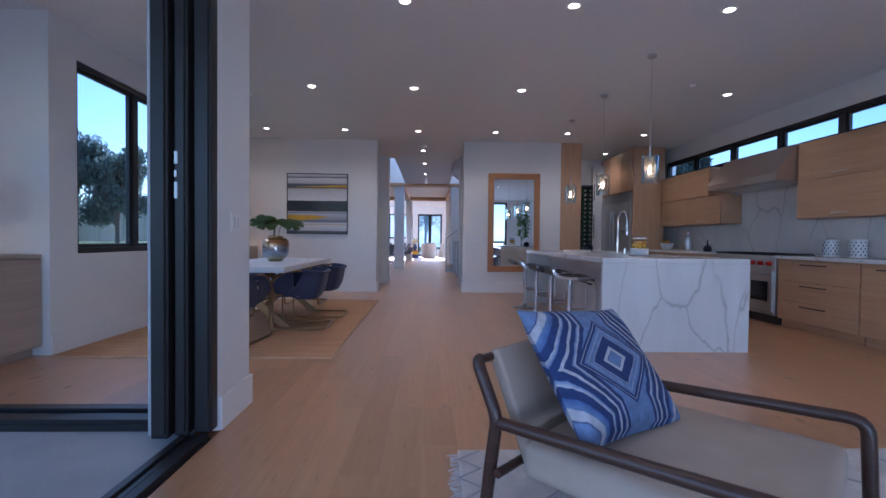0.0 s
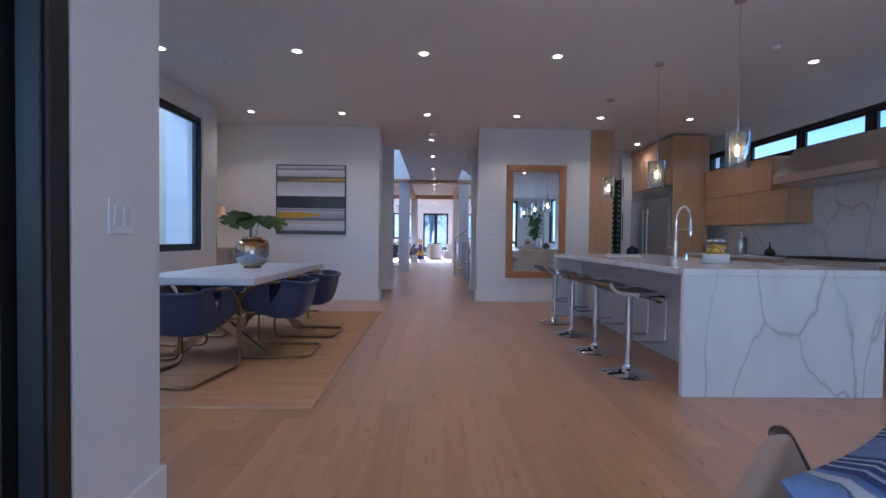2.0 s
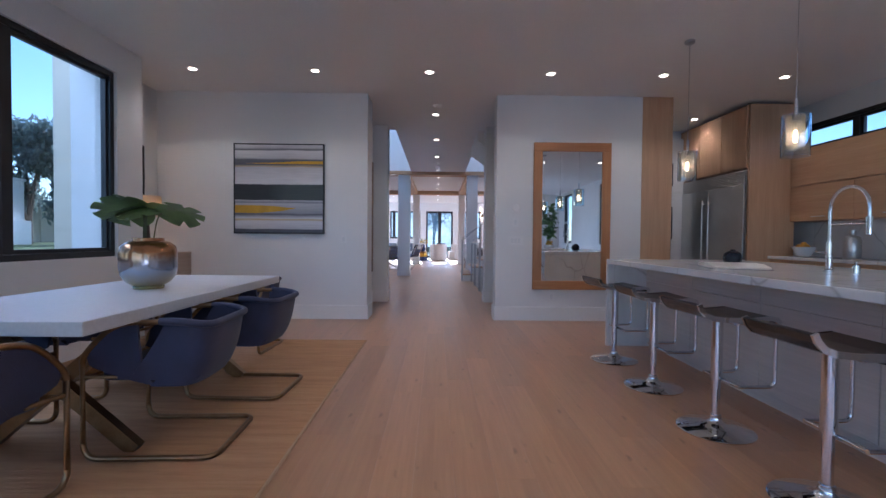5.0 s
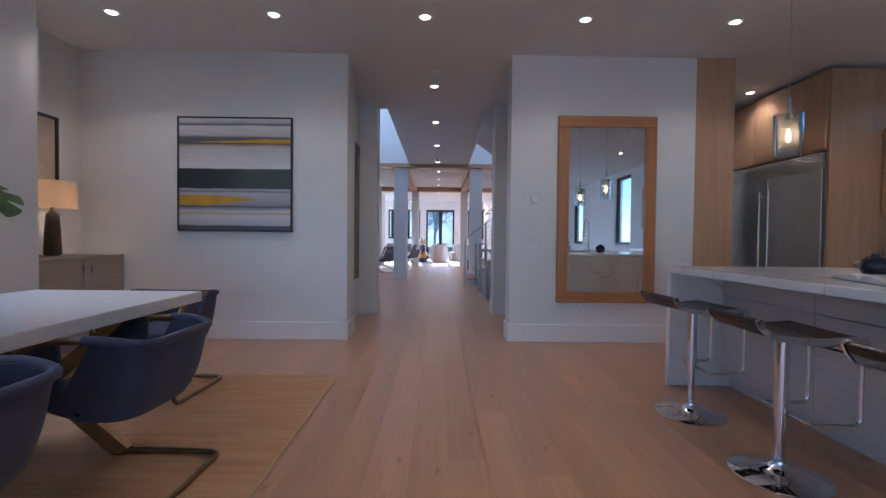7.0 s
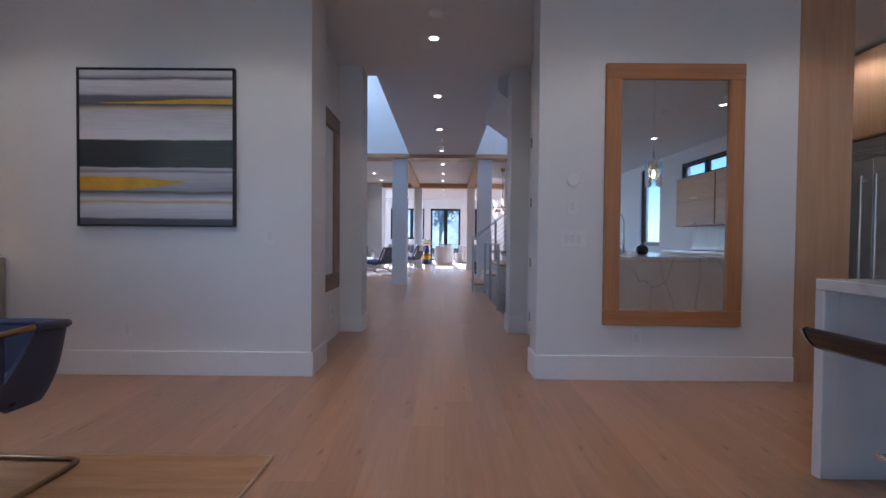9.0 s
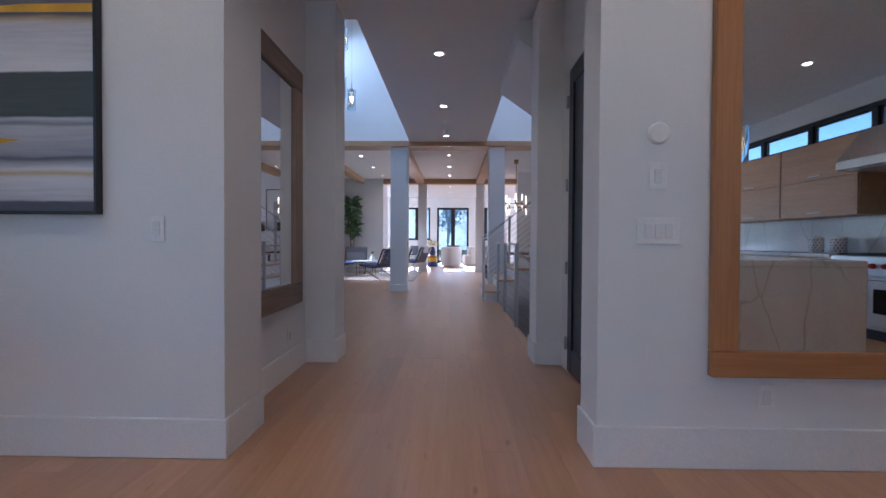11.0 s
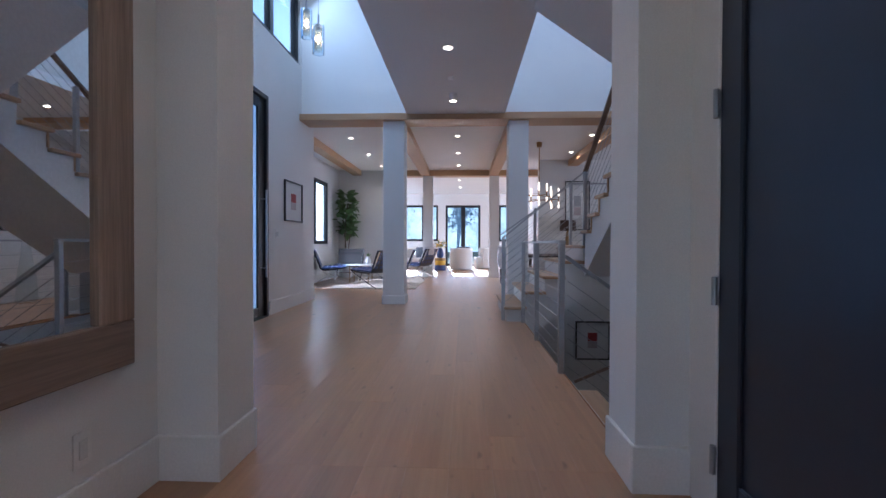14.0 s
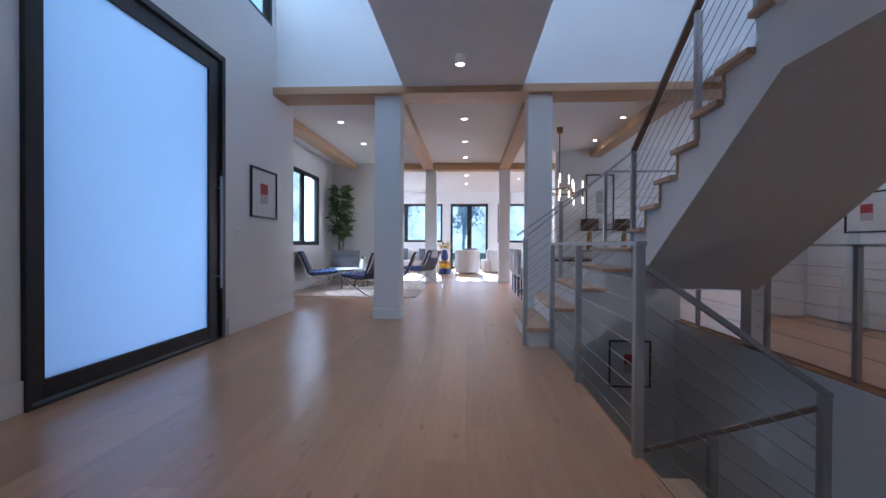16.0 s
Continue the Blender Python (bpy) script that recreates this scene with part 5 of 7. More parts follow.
for x, y, a in ((-0.92, 6.72, 92), (-0.88, 7.55, 88), (-2.02, 6.62, -88), (-2.02, 7.55, -91), (-1.40, 8.72, 178)):
    copy_thing(ch, pose(x, y, 0.012, 0, 0, a))

# rug of woven jute
JUTE, nt, b = base_mat("woven_jute", 0.9)
v = coords(nt)
wv = nt.nodes.new("ShaderNodeTexWave")
wv.wave_type, wv.bands_direction = "BANDS", "Y"
wv.inputs["Scale"].default_value, wv.inputs["Distortion"].default_value, wv.inputs["Detail"].default_value = 30, 2.5, 3
nt.links.new(v, wv.inputs["Vector"])
streak = noise_of(nt, coords(nt, (1.6, 16, 1)), 1.0, 5, 0.7)
c = ramp(nt, streak, [(0.3, (0.37, 0.19, 0.085)), (0.52, (0.52, 0.285, 0.135)), (0.72, (0.60, 0.36, 0.19))])
c = mixc(nt, 0.25, c, ramp(nt, wv.outputs[0], [(0.2, (0.34, 0.19, 0.09)), (0.8, (0.55, 0.37, 0.21))]))
nt.links.new(c, b.inputs["Base Color"])
bump(nt, b, wv.outputs[0], 0.5, 0.004)
rg = thing("dining_rug", (-1.48, 7.25, 0), "flat woven jute rug with a stitched border", "rug")
bm = B()
bx(bm, -1.24, 1.20, -1.94, 1.85, 0.0, 0.011, 0.003)
part("weave", bm, JUTE, rg)
bm = B()
for q in ((-1.255, -1.24, -1.955, 1.865), (1.20, 1.215, -1.955, 1.865), (-1.24, 1.20, -1.955, -1.94), (-1.24, 1.20, 1.85, 1.865)):
    bx(bm, *q, 0.0, 0.013, 0.003)
part("border", bm, mat_grain("rug_binding", (0.52, 0.36, 0.22), 0.9, relief=0.2), rg, "pale stitched binding")

# vase with monstera leaves on the table
VASEGLASS, nt, b = base_mat("lustre_vase", 0.17, 0.75)
v = coords(nt)
tc = nt.nodes.new("ShaderNodeSeparateXYZ")
nt.links.new(v, tc.inputs[0])
mr = nt.nodes.new("ShaderNodeMapRange")
mr.inputs[1].default_value, mr.inputs[2].default_value = 0.0, 0.28
nt.links.new(tc.outputs[2], mr.inputs[0])
nz = noise_of(nt, v, 9, 4)
ad = nt.nodes.new("ShaderNodeMath")
ad.operation = "MULTIPLY_ADD"
nt.links.new(nz, ad.inputs[0])
ad.inputs[1].default_value = 0.35
nt.links.new(mr.outputs[0], ad.inputs[2])
nt.links.new(ramp(nt, ad.outputs[0], [(0.25, (0.50, 0.42, 0.20)), (0.45, (0.44, 0.42, 0.38)), (0.62, (0.36, 0.42, 0.52)), (0.85, (0.40, 0.32, 0.28)), (1.0, (0.50, 0.24, 0.10))]), b.inputs["Base Color"])
va = thing("vase", (-1.43, 7.28, 0.762), "round metallic glazed vase on the dining table", "vase")
bm = B()
lathe(bm, [(0.0, 0.0), (0.088, 0.0), (0.092, 0.012), (0.088, 0.02), (0.128, 0.045), (0.160, 0.09), (0.168, 0.14), (0.168, 0.235), (0.158, 0.28), (0.125, 0.308), (0.092, 0.316), (0.090, 0.334), (0.082, 0.336), (0.082, 0.312), (0.148, 0.27), (0.158, 0.18), (0.12, 0.05), (0.0, 0.02)], seg=40)
part("body", bm, VASEGLASS, va, smooth=True)
LEAF = mat_grain("monstera_leaf", (0.17, 0.25, 0.09), 0.4, vary=0.25, scale=12, relief=0.1)
STEM = mat_grain("leaf_stem", (0.09, 0.11, 0.05), 0.5, vary=0.1)


def monstera(size):
    """A broad leaf with deep cuts, its stalk at the origin, pointing along +x."""
    bm = B()
    out = []
    n = 40
    for i in range(n + 1):
        a = -math.pi + 2 * math.pi * i / n
        r = 0.5 * (1 - 0.18 * math.cos(a)) * (1.0 + 0.06 * math.cos(3 * a))
        cut = 0.62 if (i % 6 in (3,) and 4 < i < n - 4) else 1.0
        out.append((0.42 + r * math.cos(a) * cut * 1.05, r * math.sin(a) * cut))
    c = bm.verts.new((0.35 * size, 0, 0.03 * size))
    vs = [bm.verts.new((x * size, y * size, (-0.25 * y * y - 0.22 * max(0, x - 0.4) ** 2) * size)) for x, y in out[:-1]]
    for i in range(len(vs)):
        bm.faces.new((c, vs[i], vs[(i + 1) % len(vs)]))
    bmesh.ops.solidify(bm, geom=bm.faces[:], thickness=0.002)
    return bm


pl = thing("monstera_stems", (-1.43, 7.28, 0.82), "cut monstera stems with broad green leaves in the vase", "plant")
for k, (az, reach, h, sz, tilt, turn) in enumerate(((190, 0.03, 0.47, 0.34, -4, 32), (158, 0.02, 0.50, 0.28, 8, 24), (268, 0.03, 0.48, 0.25, -22, 0), (352, 0.10, 0.44, 0.33, 3, -26), (232, 0.04, 0.46, 0.26, -12, 20))):
    d = Vector((math.cos(radians(az)), math.sin(radians(az)), 0))
    bm = B()
    pts = [Vector((0, 0, 0.0)), d * 0.03 + Vector((0, 0, 0.22)), d * reach * 0.6 + Vector((0, 0, h * 0.92)), d * reach + Vector((0, 0, h))]
    sweep(bm, rounded(pts, 0.15), 0.004, seg=6)
    part("stem", bm, STEM, pl, smooth=True)
    bm = monstera(sz)
    bmesh.ops.transform(bm, verts=bm.verts[:], matrix=Matrix.Translation(d * reach + Vector((0, 0, h))) @ Matrix.Rotation(radians(az), 4, "Z") @ Matrix.Rotation(radians(-tilt), 4, "Y") @ Matrix.Rotation(radians(turn), 4, "X"))
    part("leaf", bm, LEAF, pl)


# built-in sideboards in the alcoves with a lamp
def sideboard(x, y0, y1, label):
    o = Vector((x, y0, 0))
    t = thing("sideboard", o, label, "sideboard", "alcove sideboards")
    bm = B()
    bx(bm, 0.0, 0.44, 0, y1 - y0, 0.08, 0.87)
    bx(bm, 0.0, 0.38, 0.01, y1 - y0 - 0.01, 0.0, 0.08)
    part("body", bm, PALE, t)
    bm = B()
    bx(bm, 0.0, 0.46, 0, y1 - y0, 0.872, 0.905, 0.003)
    part("top", bm, PALE, t)
    m = (y1 - y0) / 2
    for a, b_, hy in ((0.004, m - 0.002, m - 0.05), (m + 0.002, y1 - y0 - 0.004, m + 0.05)):
        bm = B()
        bx(bm, 0.44, 0.458, a, b_, 0.09, 0.865, 0.002)
        d = part("door", bm, PALE, t)
        bm = B()
        rod(bm, (0.49, hy, 0.74), (0.49, hy, 0.82), 0.009)
        for z in (0.65, 0.79):
            rod(bm, (0.458, hy, z), (0.49, hy, z), 0.006)
        part("handle", bm, CHROME, d)


sideboard(-3.30, 9.32, 10.41, "pale oak alcove sideboard with two doors")
sideboard(-3.30, 4.20, 5.37, "pale oak alcove sideboard with two doors")
SHADE, nt, b = base_mat("linen_lampshade", 0.9)
b.inputs["Base Color"].default_value = (0.75, 0.66, 0.55, 1)
tlz = nt.nodes.new("ShaderNodeBsdfTranslucent")
tlz.inputs[0].default_value = (0.85, 0.68, 0.5, 1)
mx = nt.nodes.new("ShaderNodeMixShader")
mx.inputs[0].default_value = 0.5
nt.links.new(b.outputs[0], mx.inputs[1])
nt.links.new(tlz.outputs[0], mx.inputs[2])
nt.links.new(mx.outputs[0], nt.nodes["Material Output"].inputs[0])


def table_lamp(x, y, z, shade_mat, base_mat_, r, hs, hb, watts, label):
    t = thing("table_lamp", (x, y, z), label, "table lamp")
    bm = B()
    lathe(bm, [(0.0, 0.0), (0.055, 0.0), (0.07, 0.02), (0.062, hb * 0.5), (0.05, hb * 0.92), (0.02, hb), (0.012, hb + 0.05), (0.0, hb + 0.05)], seg=24)
    part("base", bm, base_mat_, t, smooth=True)
    bm = B()
    lathe(bm, [(r, hb + 0.02), (r * 0.94, hb + 0.02 + hs), (r * 0.93, hb + 0.02 + hs), (r * 0.99, hb + 0.02)], seg=32)
    part("shade", bm, shade_mat, t, smooth=True)
    bm = B()
    lathe(bm, [(0.0, hb + 0.06), (0.02, hb + 0.07), (0.03, hb + 0.11), (0.02, hb + 0.15), (0.0, hb + 0.16)], seg=14)
    part("bulb", bm, mat_emit("warm_bulb", (1.0, 0.72, 0.42), watts), t, smooth=True)


DARKWOOD = mat_wood("carved_dark_wood", (0.03, 0.018, 0.012), (0.08, 0.05, 0.035), "z", 0.5, size=0.5)
table_lamp(-3.08, 4.75, 0.905, SHADE, DARKWOOD, 0.19, 0.25, 0.42, 28.0, "table lamp with carved dark base and linen shade, lit")
table_lamp(-3.08, 9.80, 0.905, SHADE, DARKWOOD, 0.19, 0.25, 0.42, 28.0, "table lamp with carved dark base and linen shade, lit")
pf = thing("picture", (-3.30, 9.78, 1.9), "black framed picture above the sideboard", "picture")
bm = B()
for q in ((-0.33, -0.30, -0.36, 0.36), (0.30, 0.33, -0.36, 0.36), (-0.30, 0.30, 0.33, 0.36), (-0.30, 0.30, -0.36, -0.33)):
    bx(bm, 0.002, 0.03, *q, 0.002)
part("frame", bm, BLACK, pf)
bm = B()
bx(bm, 0.002, 0.012, -0.30, 0.30, -0.33, 0.33)
part("sheet", bm, mat_grain("picture_paper", (0.55, 0.45, 0.36), 0.7, vary=0.15, scale=4), pf)

# abstract painting: level brush strokes of grey, black and ochre
ART, nt, b = base_mat("striped_canvas", 0.55)
v = coords(nt)
sp = nt.nodes.new("ShaderNodeSeparateXYZ")
nt.links.new(v, sp.inputs[0])
wob = noise_of(nt, coords(nt, (2.2, 1, 14)), 1.0, 5, 0.6)
ma = nt.nodes.new("ShaderNodeMath")
ma.operation = "MULTIPLY_ADD"
nt.links.new(wob, ma.inputs[0])
ma.inputs[1].default_value = 0.035
nt.links.new(sp.outputs[2], ma.inputs[2])
mr = nt.nodes.new("ShaderNodeMapRange")
mr.inputs[1].default_value, mr.inputs[2].default_value = -0.59 + 0.0175, 0.59 + 0.0175
nt.links.new(ma.outputs[0], mr.inputs[0])
LG, DG, BK, OC, WH = (0.50, 0.49, 0.51), (0.10, 0.10, 0.12), (0.03, 0.032, 0.035), (0.62, 0.36, 0.03), (0.66, 0.65, 0.66)
c = ramp(nt, mr.outputs[0], [(0.0, DG), (0.035, DG), (0.045, LG), (0.13, WH), (0.15, (0.52, 0.40, 0.20)), (0.165, WH), (0.21, DG), (0.225, (0.3, 0.3, 0.33)), (0.33, LG), (0.345, (0.22, 0.22, 0.24)), (0.365, (0.5, 0.5, 0.52)), (0.375, BK), (0.545, BK), (0.555, WH),
                             (0.74, LG), (0.755, (0.45, 0.36, 0.22)), (0.775, DG), (0.83, (0.12, 0.12, 0.14)), (0.85, LG), (0.93, WH), (0.945, DG), (0.965, LG), (1.0, WH)])
mrx = nt.nodes.new("ShaderNodeMapRange")
mrx.inputs[1].default_value, mrx.inputs[2].default_value = -0.15, 0.1
nt.links.new(sp.outputs[0], mrx.inputs[0])
band = ramp(nt, mr.outputs[0], [(0.37, (0, 0, 0)), (0.38, (1, 1, 1)), (0.54, (1, 1, 1)), (0.55, (0, 0, 0))])
c = mixc(nt, mixc(nt, 1.0, band, mrx.outputs[0], "MULTIPLY"), c, (0.062, 0.075, 0.070))
fleck = noise_of(nt, coords(nt, (3, 1, 60)), 1.0, 4, 0.65)
c = mixc(nt, 0.25, c, ramp(nt, fleck, [(0.3, (0.25, 0.25, 0.27)), (0.7, (0.8, 0.8, 0.8))]), "OVERLAY")
nt.links.new(c, b.inputs["Base Color"])
bump(nt, b, fleck, 0.3, 0.003)
OCHRE = mat_grain("ochre_paint", (0.66, 0.37, 0.02), 0.5, vary=0.15, scale=6, fine=40, relief=0.2)
ar = thing("painting", (-1.655, 10.42, 1.76), "square abstract painting of grey, black and ochre bands", "painting")
bm = B()
bx(bm, -0.59, 0.59, -0.030, -0.004, -0.59, 0.59)
part("canvas", bm, ART, ar)
bm = B()
for q in ((-0.605, -0.590, -0.605, 0.605), (0.590, 0.605, -0.605, 0.605), (-0.59, 0.59, -0.605, -0.59), (-0.59, 0.59, 0.59, 0.605)):
    bx(bm, q[0], q[1], -0.042, -0.002, q[2], q[3], 0.002)
part("frame", bm, BLACK, ar)
for pts in ([(-0.589, -0.325), (-0.3, -0.33), (0.02, -0.30), (0.2, -0.265), (0.24, -0.255), (0.1, -0.25), (-0.02, -0.235), (-0.2, -0.225), (-0.589, -0.222)],
            [(-0.10, 0.335), (0.589, 0.335), (0.589, 0.375), (0.25, 0.372), (0.0, 0.355), (-0.3, 0.345), (-0.45, 0.338)]):
    bm = B()
    prism(bm, pts, "y", -0.0325, -0.0295)
    part("brush_stroke", bm, OCHRE, ar, "ochre brush stroke")


# mirrors
def mirror(name, m, w, h, fw, mat, label, depth=0.045):
    t = thing(name, m, label, "mirror")
    for z in (0, h - fw):
        bm = B()
        bx(bm, -w / 2, w / 2, -depth, -0.003, z, z + fw, 0.005)
        part("frame_rail", bm, mat[1], t)
    for x in (-w / 2, w / 2 - fw):
        bm = B()
        bx(bm, x, x + fw, -depth, -0.003, fw + 0.001, h - fw - 0.001, 0.005)
        part("frame_stile", bm, mat[0], t)
    bm = B()
    bx(bm, -w / 2 + fw - 0.005, w / 2 - fw + 0.005, -depth * 0.55, -0.004, fw - 0.005, h - fw + 0.005)
    part("glass", bm, MIRROR, t, "clear mirror glass")


FRAME_OAK_X = mat_wood("mirror_frame_wood_level", (0.37, 0.155, 0.057), (0.50, 0.24, 0.095), "x", 0.4, size=0.8)
RUSTIC_X = mat_wood("grey_barn_wood_level", (0.14, 0.10, 0.075), (0.32, 0.24, 0.19), "x", 0.7, size=0.7, relief=0.4)
mirror("wall_mirror", pose(2.305, 10.40, 0.43), 1.05, 1.99, 0.118, (FRAME_OAK, FRAME_OAK_X), "tall wall mirror in a flat honey wood frame")
mirror("wall_mirror", pose(-0.65, 11.44, 0.54, 0, 0, 90), 1.01, 1.84, 0.165, (RUSTIC, RUSTIC_X), "tall wall mirror in a rough barn wood frame", 0.045)


# switches, outlets, thermostat
def plate(x, y, z, face, w, h, label, toggles=1, name="light_switch", cat="light switch"):
    rot = {"-y": 0, "+x": 90, "-x": -90}[face]
    t = thing(name, pose(x, y, z, 0, 0, rot), label, cat)
    bm = B()
    bx(bm, -w / 2, w / 2, -0.007, -0.001, -h / 2, h / 2, 0.002)
    part("plate", bm, TRIM, t)
    for k in range(toggles):
        cx = (k - (toggles - 1) / 2) * 0.046
        bm = B()
        bx(bm, cx - 0.017, cx + 0.017, -0.011, -0.0065, -0.033, 0.033, 0.002)
        part("rocker" if name == "light_switch" else "socket", bm, CERAMIC, t)


plate(-0.79, 10.42, 1.09, "-y", 0.075, 0.12, "white single rocker light switch")
plate(1.55, 10.40, 1.09, "-y", 0.20, 0.12, "white triple rocker light switch", 3)
plate(1.545, 10.40, 1.34, "-y", 0.08, 0.12, "white wall control plate", 1)
plate(-1.90, 10.42, 0.36, "-y", 0.075, 0.12, "white plastic wall socket plate", 1, "wall_socket", "socket")
plate(2.05, 10.40, 0.33, "-y", 0.075, 0.12, "white plastic wall socket plate", 1, "wall_socket", "socket")
plate(-0.65, 11.75, 0.30, "+x", 0.075, 0.12, "white plastic wall socket plate", 1, "wall_socket", "socket")
plate(-0.56, 3.98, 1.16, "+x", 0.12, 0.12, "white double rocker light switch", 2)
plate(-2.03, 16.62, 1.12, "+x", 0.12, 0.12, "white double rocker light switch", 2)
th = thing("thermostat", pose(1.545, 10.40, 1.535), "round white thermostat on the wall", "thermostat")
bm = B()
lathe(bm, [(0.0, 0.022), (0.042, 0.02), (0.05, 0.012), (0.05, 0.001)], seg=24)
bmesh.ops.rotate(bm, verts=bm.verts[:], cent=(0, 0, 0), matrix=Matrix.Rotation(radians(90), 3, "X"))
part("body", bm, TRIM, th, smooth=True)


# framed prints in the hall and the stairwell
def framed(x, y, z, face, w, h, accent, label):
    rot = {"-y": 0, "+x": 90, "-x": -90}[face]
    t = thing("picture", pose(x, y, z, 0, 0, rot), label, "picture")
    bm = B()
    f = 0.022
    for q in ((-w / 2, -w / 2 + f, -h / 2, h / 2), (w / 2 - f, w / 2, -h / 2, h / 2), (-w / 2 + f, w / 2 - f, h / 2 - f, h / 2), (-w / 2 + f, w / 2 - f, -h / 2, -h / 2 + f)):
        bx(bm, q[0], q[1], -0.03, -0.002, q[2], q[3], 0.002)
    part("frame", bm, BLACK, t)
    bm = B()
    bx(bm, -w / 2 + f, w / 2 - f, -0.012, -0.004, -h / 2 + f, h / 2 - f)
    part("mount", bm, mat_grain("picture_mount", (0.74, 0.73, 0.72), 0.6, vary=0.02), t)
    bm = B()
    bx(bm, -w * 0.14, w * 0.14, -0.0145, -0.0115, -h * 0.02, h * 0.2)
    part("print", bm, accent, t, "red block of colour")
    bm = B()
    bx(bm, -w * 0.14, w * 0.14, -0.0142, -0.0115, -h * 0.2, -h * 0.03)
    part("print", bm, mat_grain("grey_print", (0.5, 0.42, 0.42), 0.6), t)


REDPRINT = mat_grain("red_print", (0.42, 0.05, 0.05), 0.6, vary=0.2, scale=20)
framed(-2.03, 17.23, 1.63, "+x", 0.72, 0.62, REDPRINT, "black framed abstract print with a red block")
framed(2.78, 17.89, -0.61, "-y", 0.56, 0.64, REDPRINT, "black framed abstract print in the stairwell")

framed(5.449, 17.42, 1.42, "-x", 0.62, 0.5, REDPRINT, "black framed print on the shiplap wall")

# ---- armchair in the family room ----
WALNUT = mat_wood("dark_walnut", (0.025, 0.012, 0.008), (0.075, 0.038, 0.026), "y", 0.32, size=0.6)
LINEN = mat_grain("grey_beige_linen", (0.41, 0.335, 0.27), 0.9, vary=0.1, scale=5, fine=260, relief=0.3)


def armchair():
    t = thing("armchair", pose(1.146, 3.162, 0.0538, 0, 0, -135.4) @ Matrix.Scale(0.95, 4), "low lounge armchair with dark walnut frame and grey linen cushions", "armchair")
    for s in (-1, 1):
        x = 0.44 * s
        bm = B()
        sweep(bm, rounded([(x, 0.02, 0.385), (x, 0.5, 0.405), (x, 1.02, 0.43), (x, 1.04, -0.0335)], 0.06), 0.024, seg=12, up=(1, 0, 0))
        part("arm", bm, WALNUT, t, smooth=True)
        bm = B()
        sweep(bm, rounded([(x * 0.9, -0.10, 0.60), (x, -0.10, 0.60), (x, 0.0, 0.40), (x, -0.06, -0.0335)], 0.04), 0.025, seg=12, up=(1, 0, 0))
        part("back_leg", bm, WALNUT, t, smooth=True)
    for x, y, z in ((0.44, -0.10, 0.60), (0.46, 0.02, 0.20), (0.46, 0.95, 0.20)):
        bm = B()
        rod(bm, (-x, y, z), (x, y, z), 0.018)
        part("cross_rail", bm, WALNUT, t, smooth=True)
    bm = B()
    bx(bm, -0.35, 0.35, -0.028, 0.028, 0.0, 0.48, 0.018, 3)
    bmesh.ops.transform(bm, verts=bm.verts[:], matrix=Matrix.Translation((0, 0.10, 0.19)) @ Matrix.Rotation(radians(24), 4, "X"))
    part("back_cushion", bm, LINEN, t, smooth=True)
    bm = B()
    bx(bm, -0.42, 0.42, 0.10, 0.97, 0.20, 0.33, 0.04, 3)
    bmesh.ops.subdivide_edges(bm, edges=[e for e in bm.edges if e.calc_length() > 0.3], cuts=6, use_grid_fill=True)
    for v_ in bm.verts:
        if v_.co.z > 0.3:
            v_.co.z += 0.018 * math.cos(v_.co.x / 0.42 * 1.4) * math.cos((v_.co.y - 0.53) / 0.45 * 1.3)
    part("seat_cushion", bm, LINEN, t, smooth=True)


armchair()
PIL, nt, b = base_mat("indigo_printed_cotton", 0.85)
v = coords(nt)
wv3 = nt.nodes.new("ShaderNodeTexNoise")
wv3.inputs["Scale"].default_value, wv3.inputs["Detail"].default_value = 14, 4
nt.links.new(v, wv3.inputs["Vector"])
sep = nt.nodes.new("ShaderNodeSeparateXYZ")
nt.links.new(v, sep.inputs[0])


def mth(op, a, c, nt=nt):
    n = nt.nodes.new("ShaderNodeMath")
    n.operation = op
    for s, q in ((n.inputs[0], a), (n.inputs[1], c)):
        if isinstance(q, (int, float)):
            s.default_value = q
        else:
            nt.links.new(q, s)
    return n.outputs[0]


ax_, ay_ = mth("ABSOLUTE", sep.outputs[0], 0), mth("ABSOLUTE", sep.outputs[1], 0)
# a stepped diamond at the centre and long hexagons in the corners
wob_ = mth("MULTIPLY", mth("SUBTRACT", wv3.outputs[0], 0.5), 0.07)
pu, pv = mth("DIVIDE", ax_, 0.318), mth("DIVIDE", ay_, 0.275)
d_mid = mth("ADD", mth("ADD", mth("DIVIDE", pu, 0.66), mth("DIVIDE", pv, 0.60)), wob_)
cu, cv = mth("SUBTRACT", 1.0, pu), mth("SUBTRACT", 1.0, pv)
d_corner = mth("ADD", mth("MAXIMUM", mth("MULTIPLY", cu, 1.25), mth("ADD", mth("MULTIPLY", cu, 0.85), mth("MULTIPLY", cv, 0.62))), wob_)
NV, MB, LB, PW = (0.018, 0.036, 0.12), (0.06, 0.11, 0.27), (0.13, 0.19, 0.33), (0.40, 0.40, 0.43)
ring_mid = ramp(nt, mth("MULTIPLY", d_mid, 0.8), [(0.0, LB), (0.15, LB), (0.16, NV), (0.18, PW), (0.25, PW), (0.26, NV), (0.48, NV), (0.49, PW), (0.51, LB), (0.60, LB), (0.61, PW), (0.63, LB), (0.70, LB), (0.71, NV), (0.77, NV), (0.78, PW), (0.80, NV), (1.0, NV)])
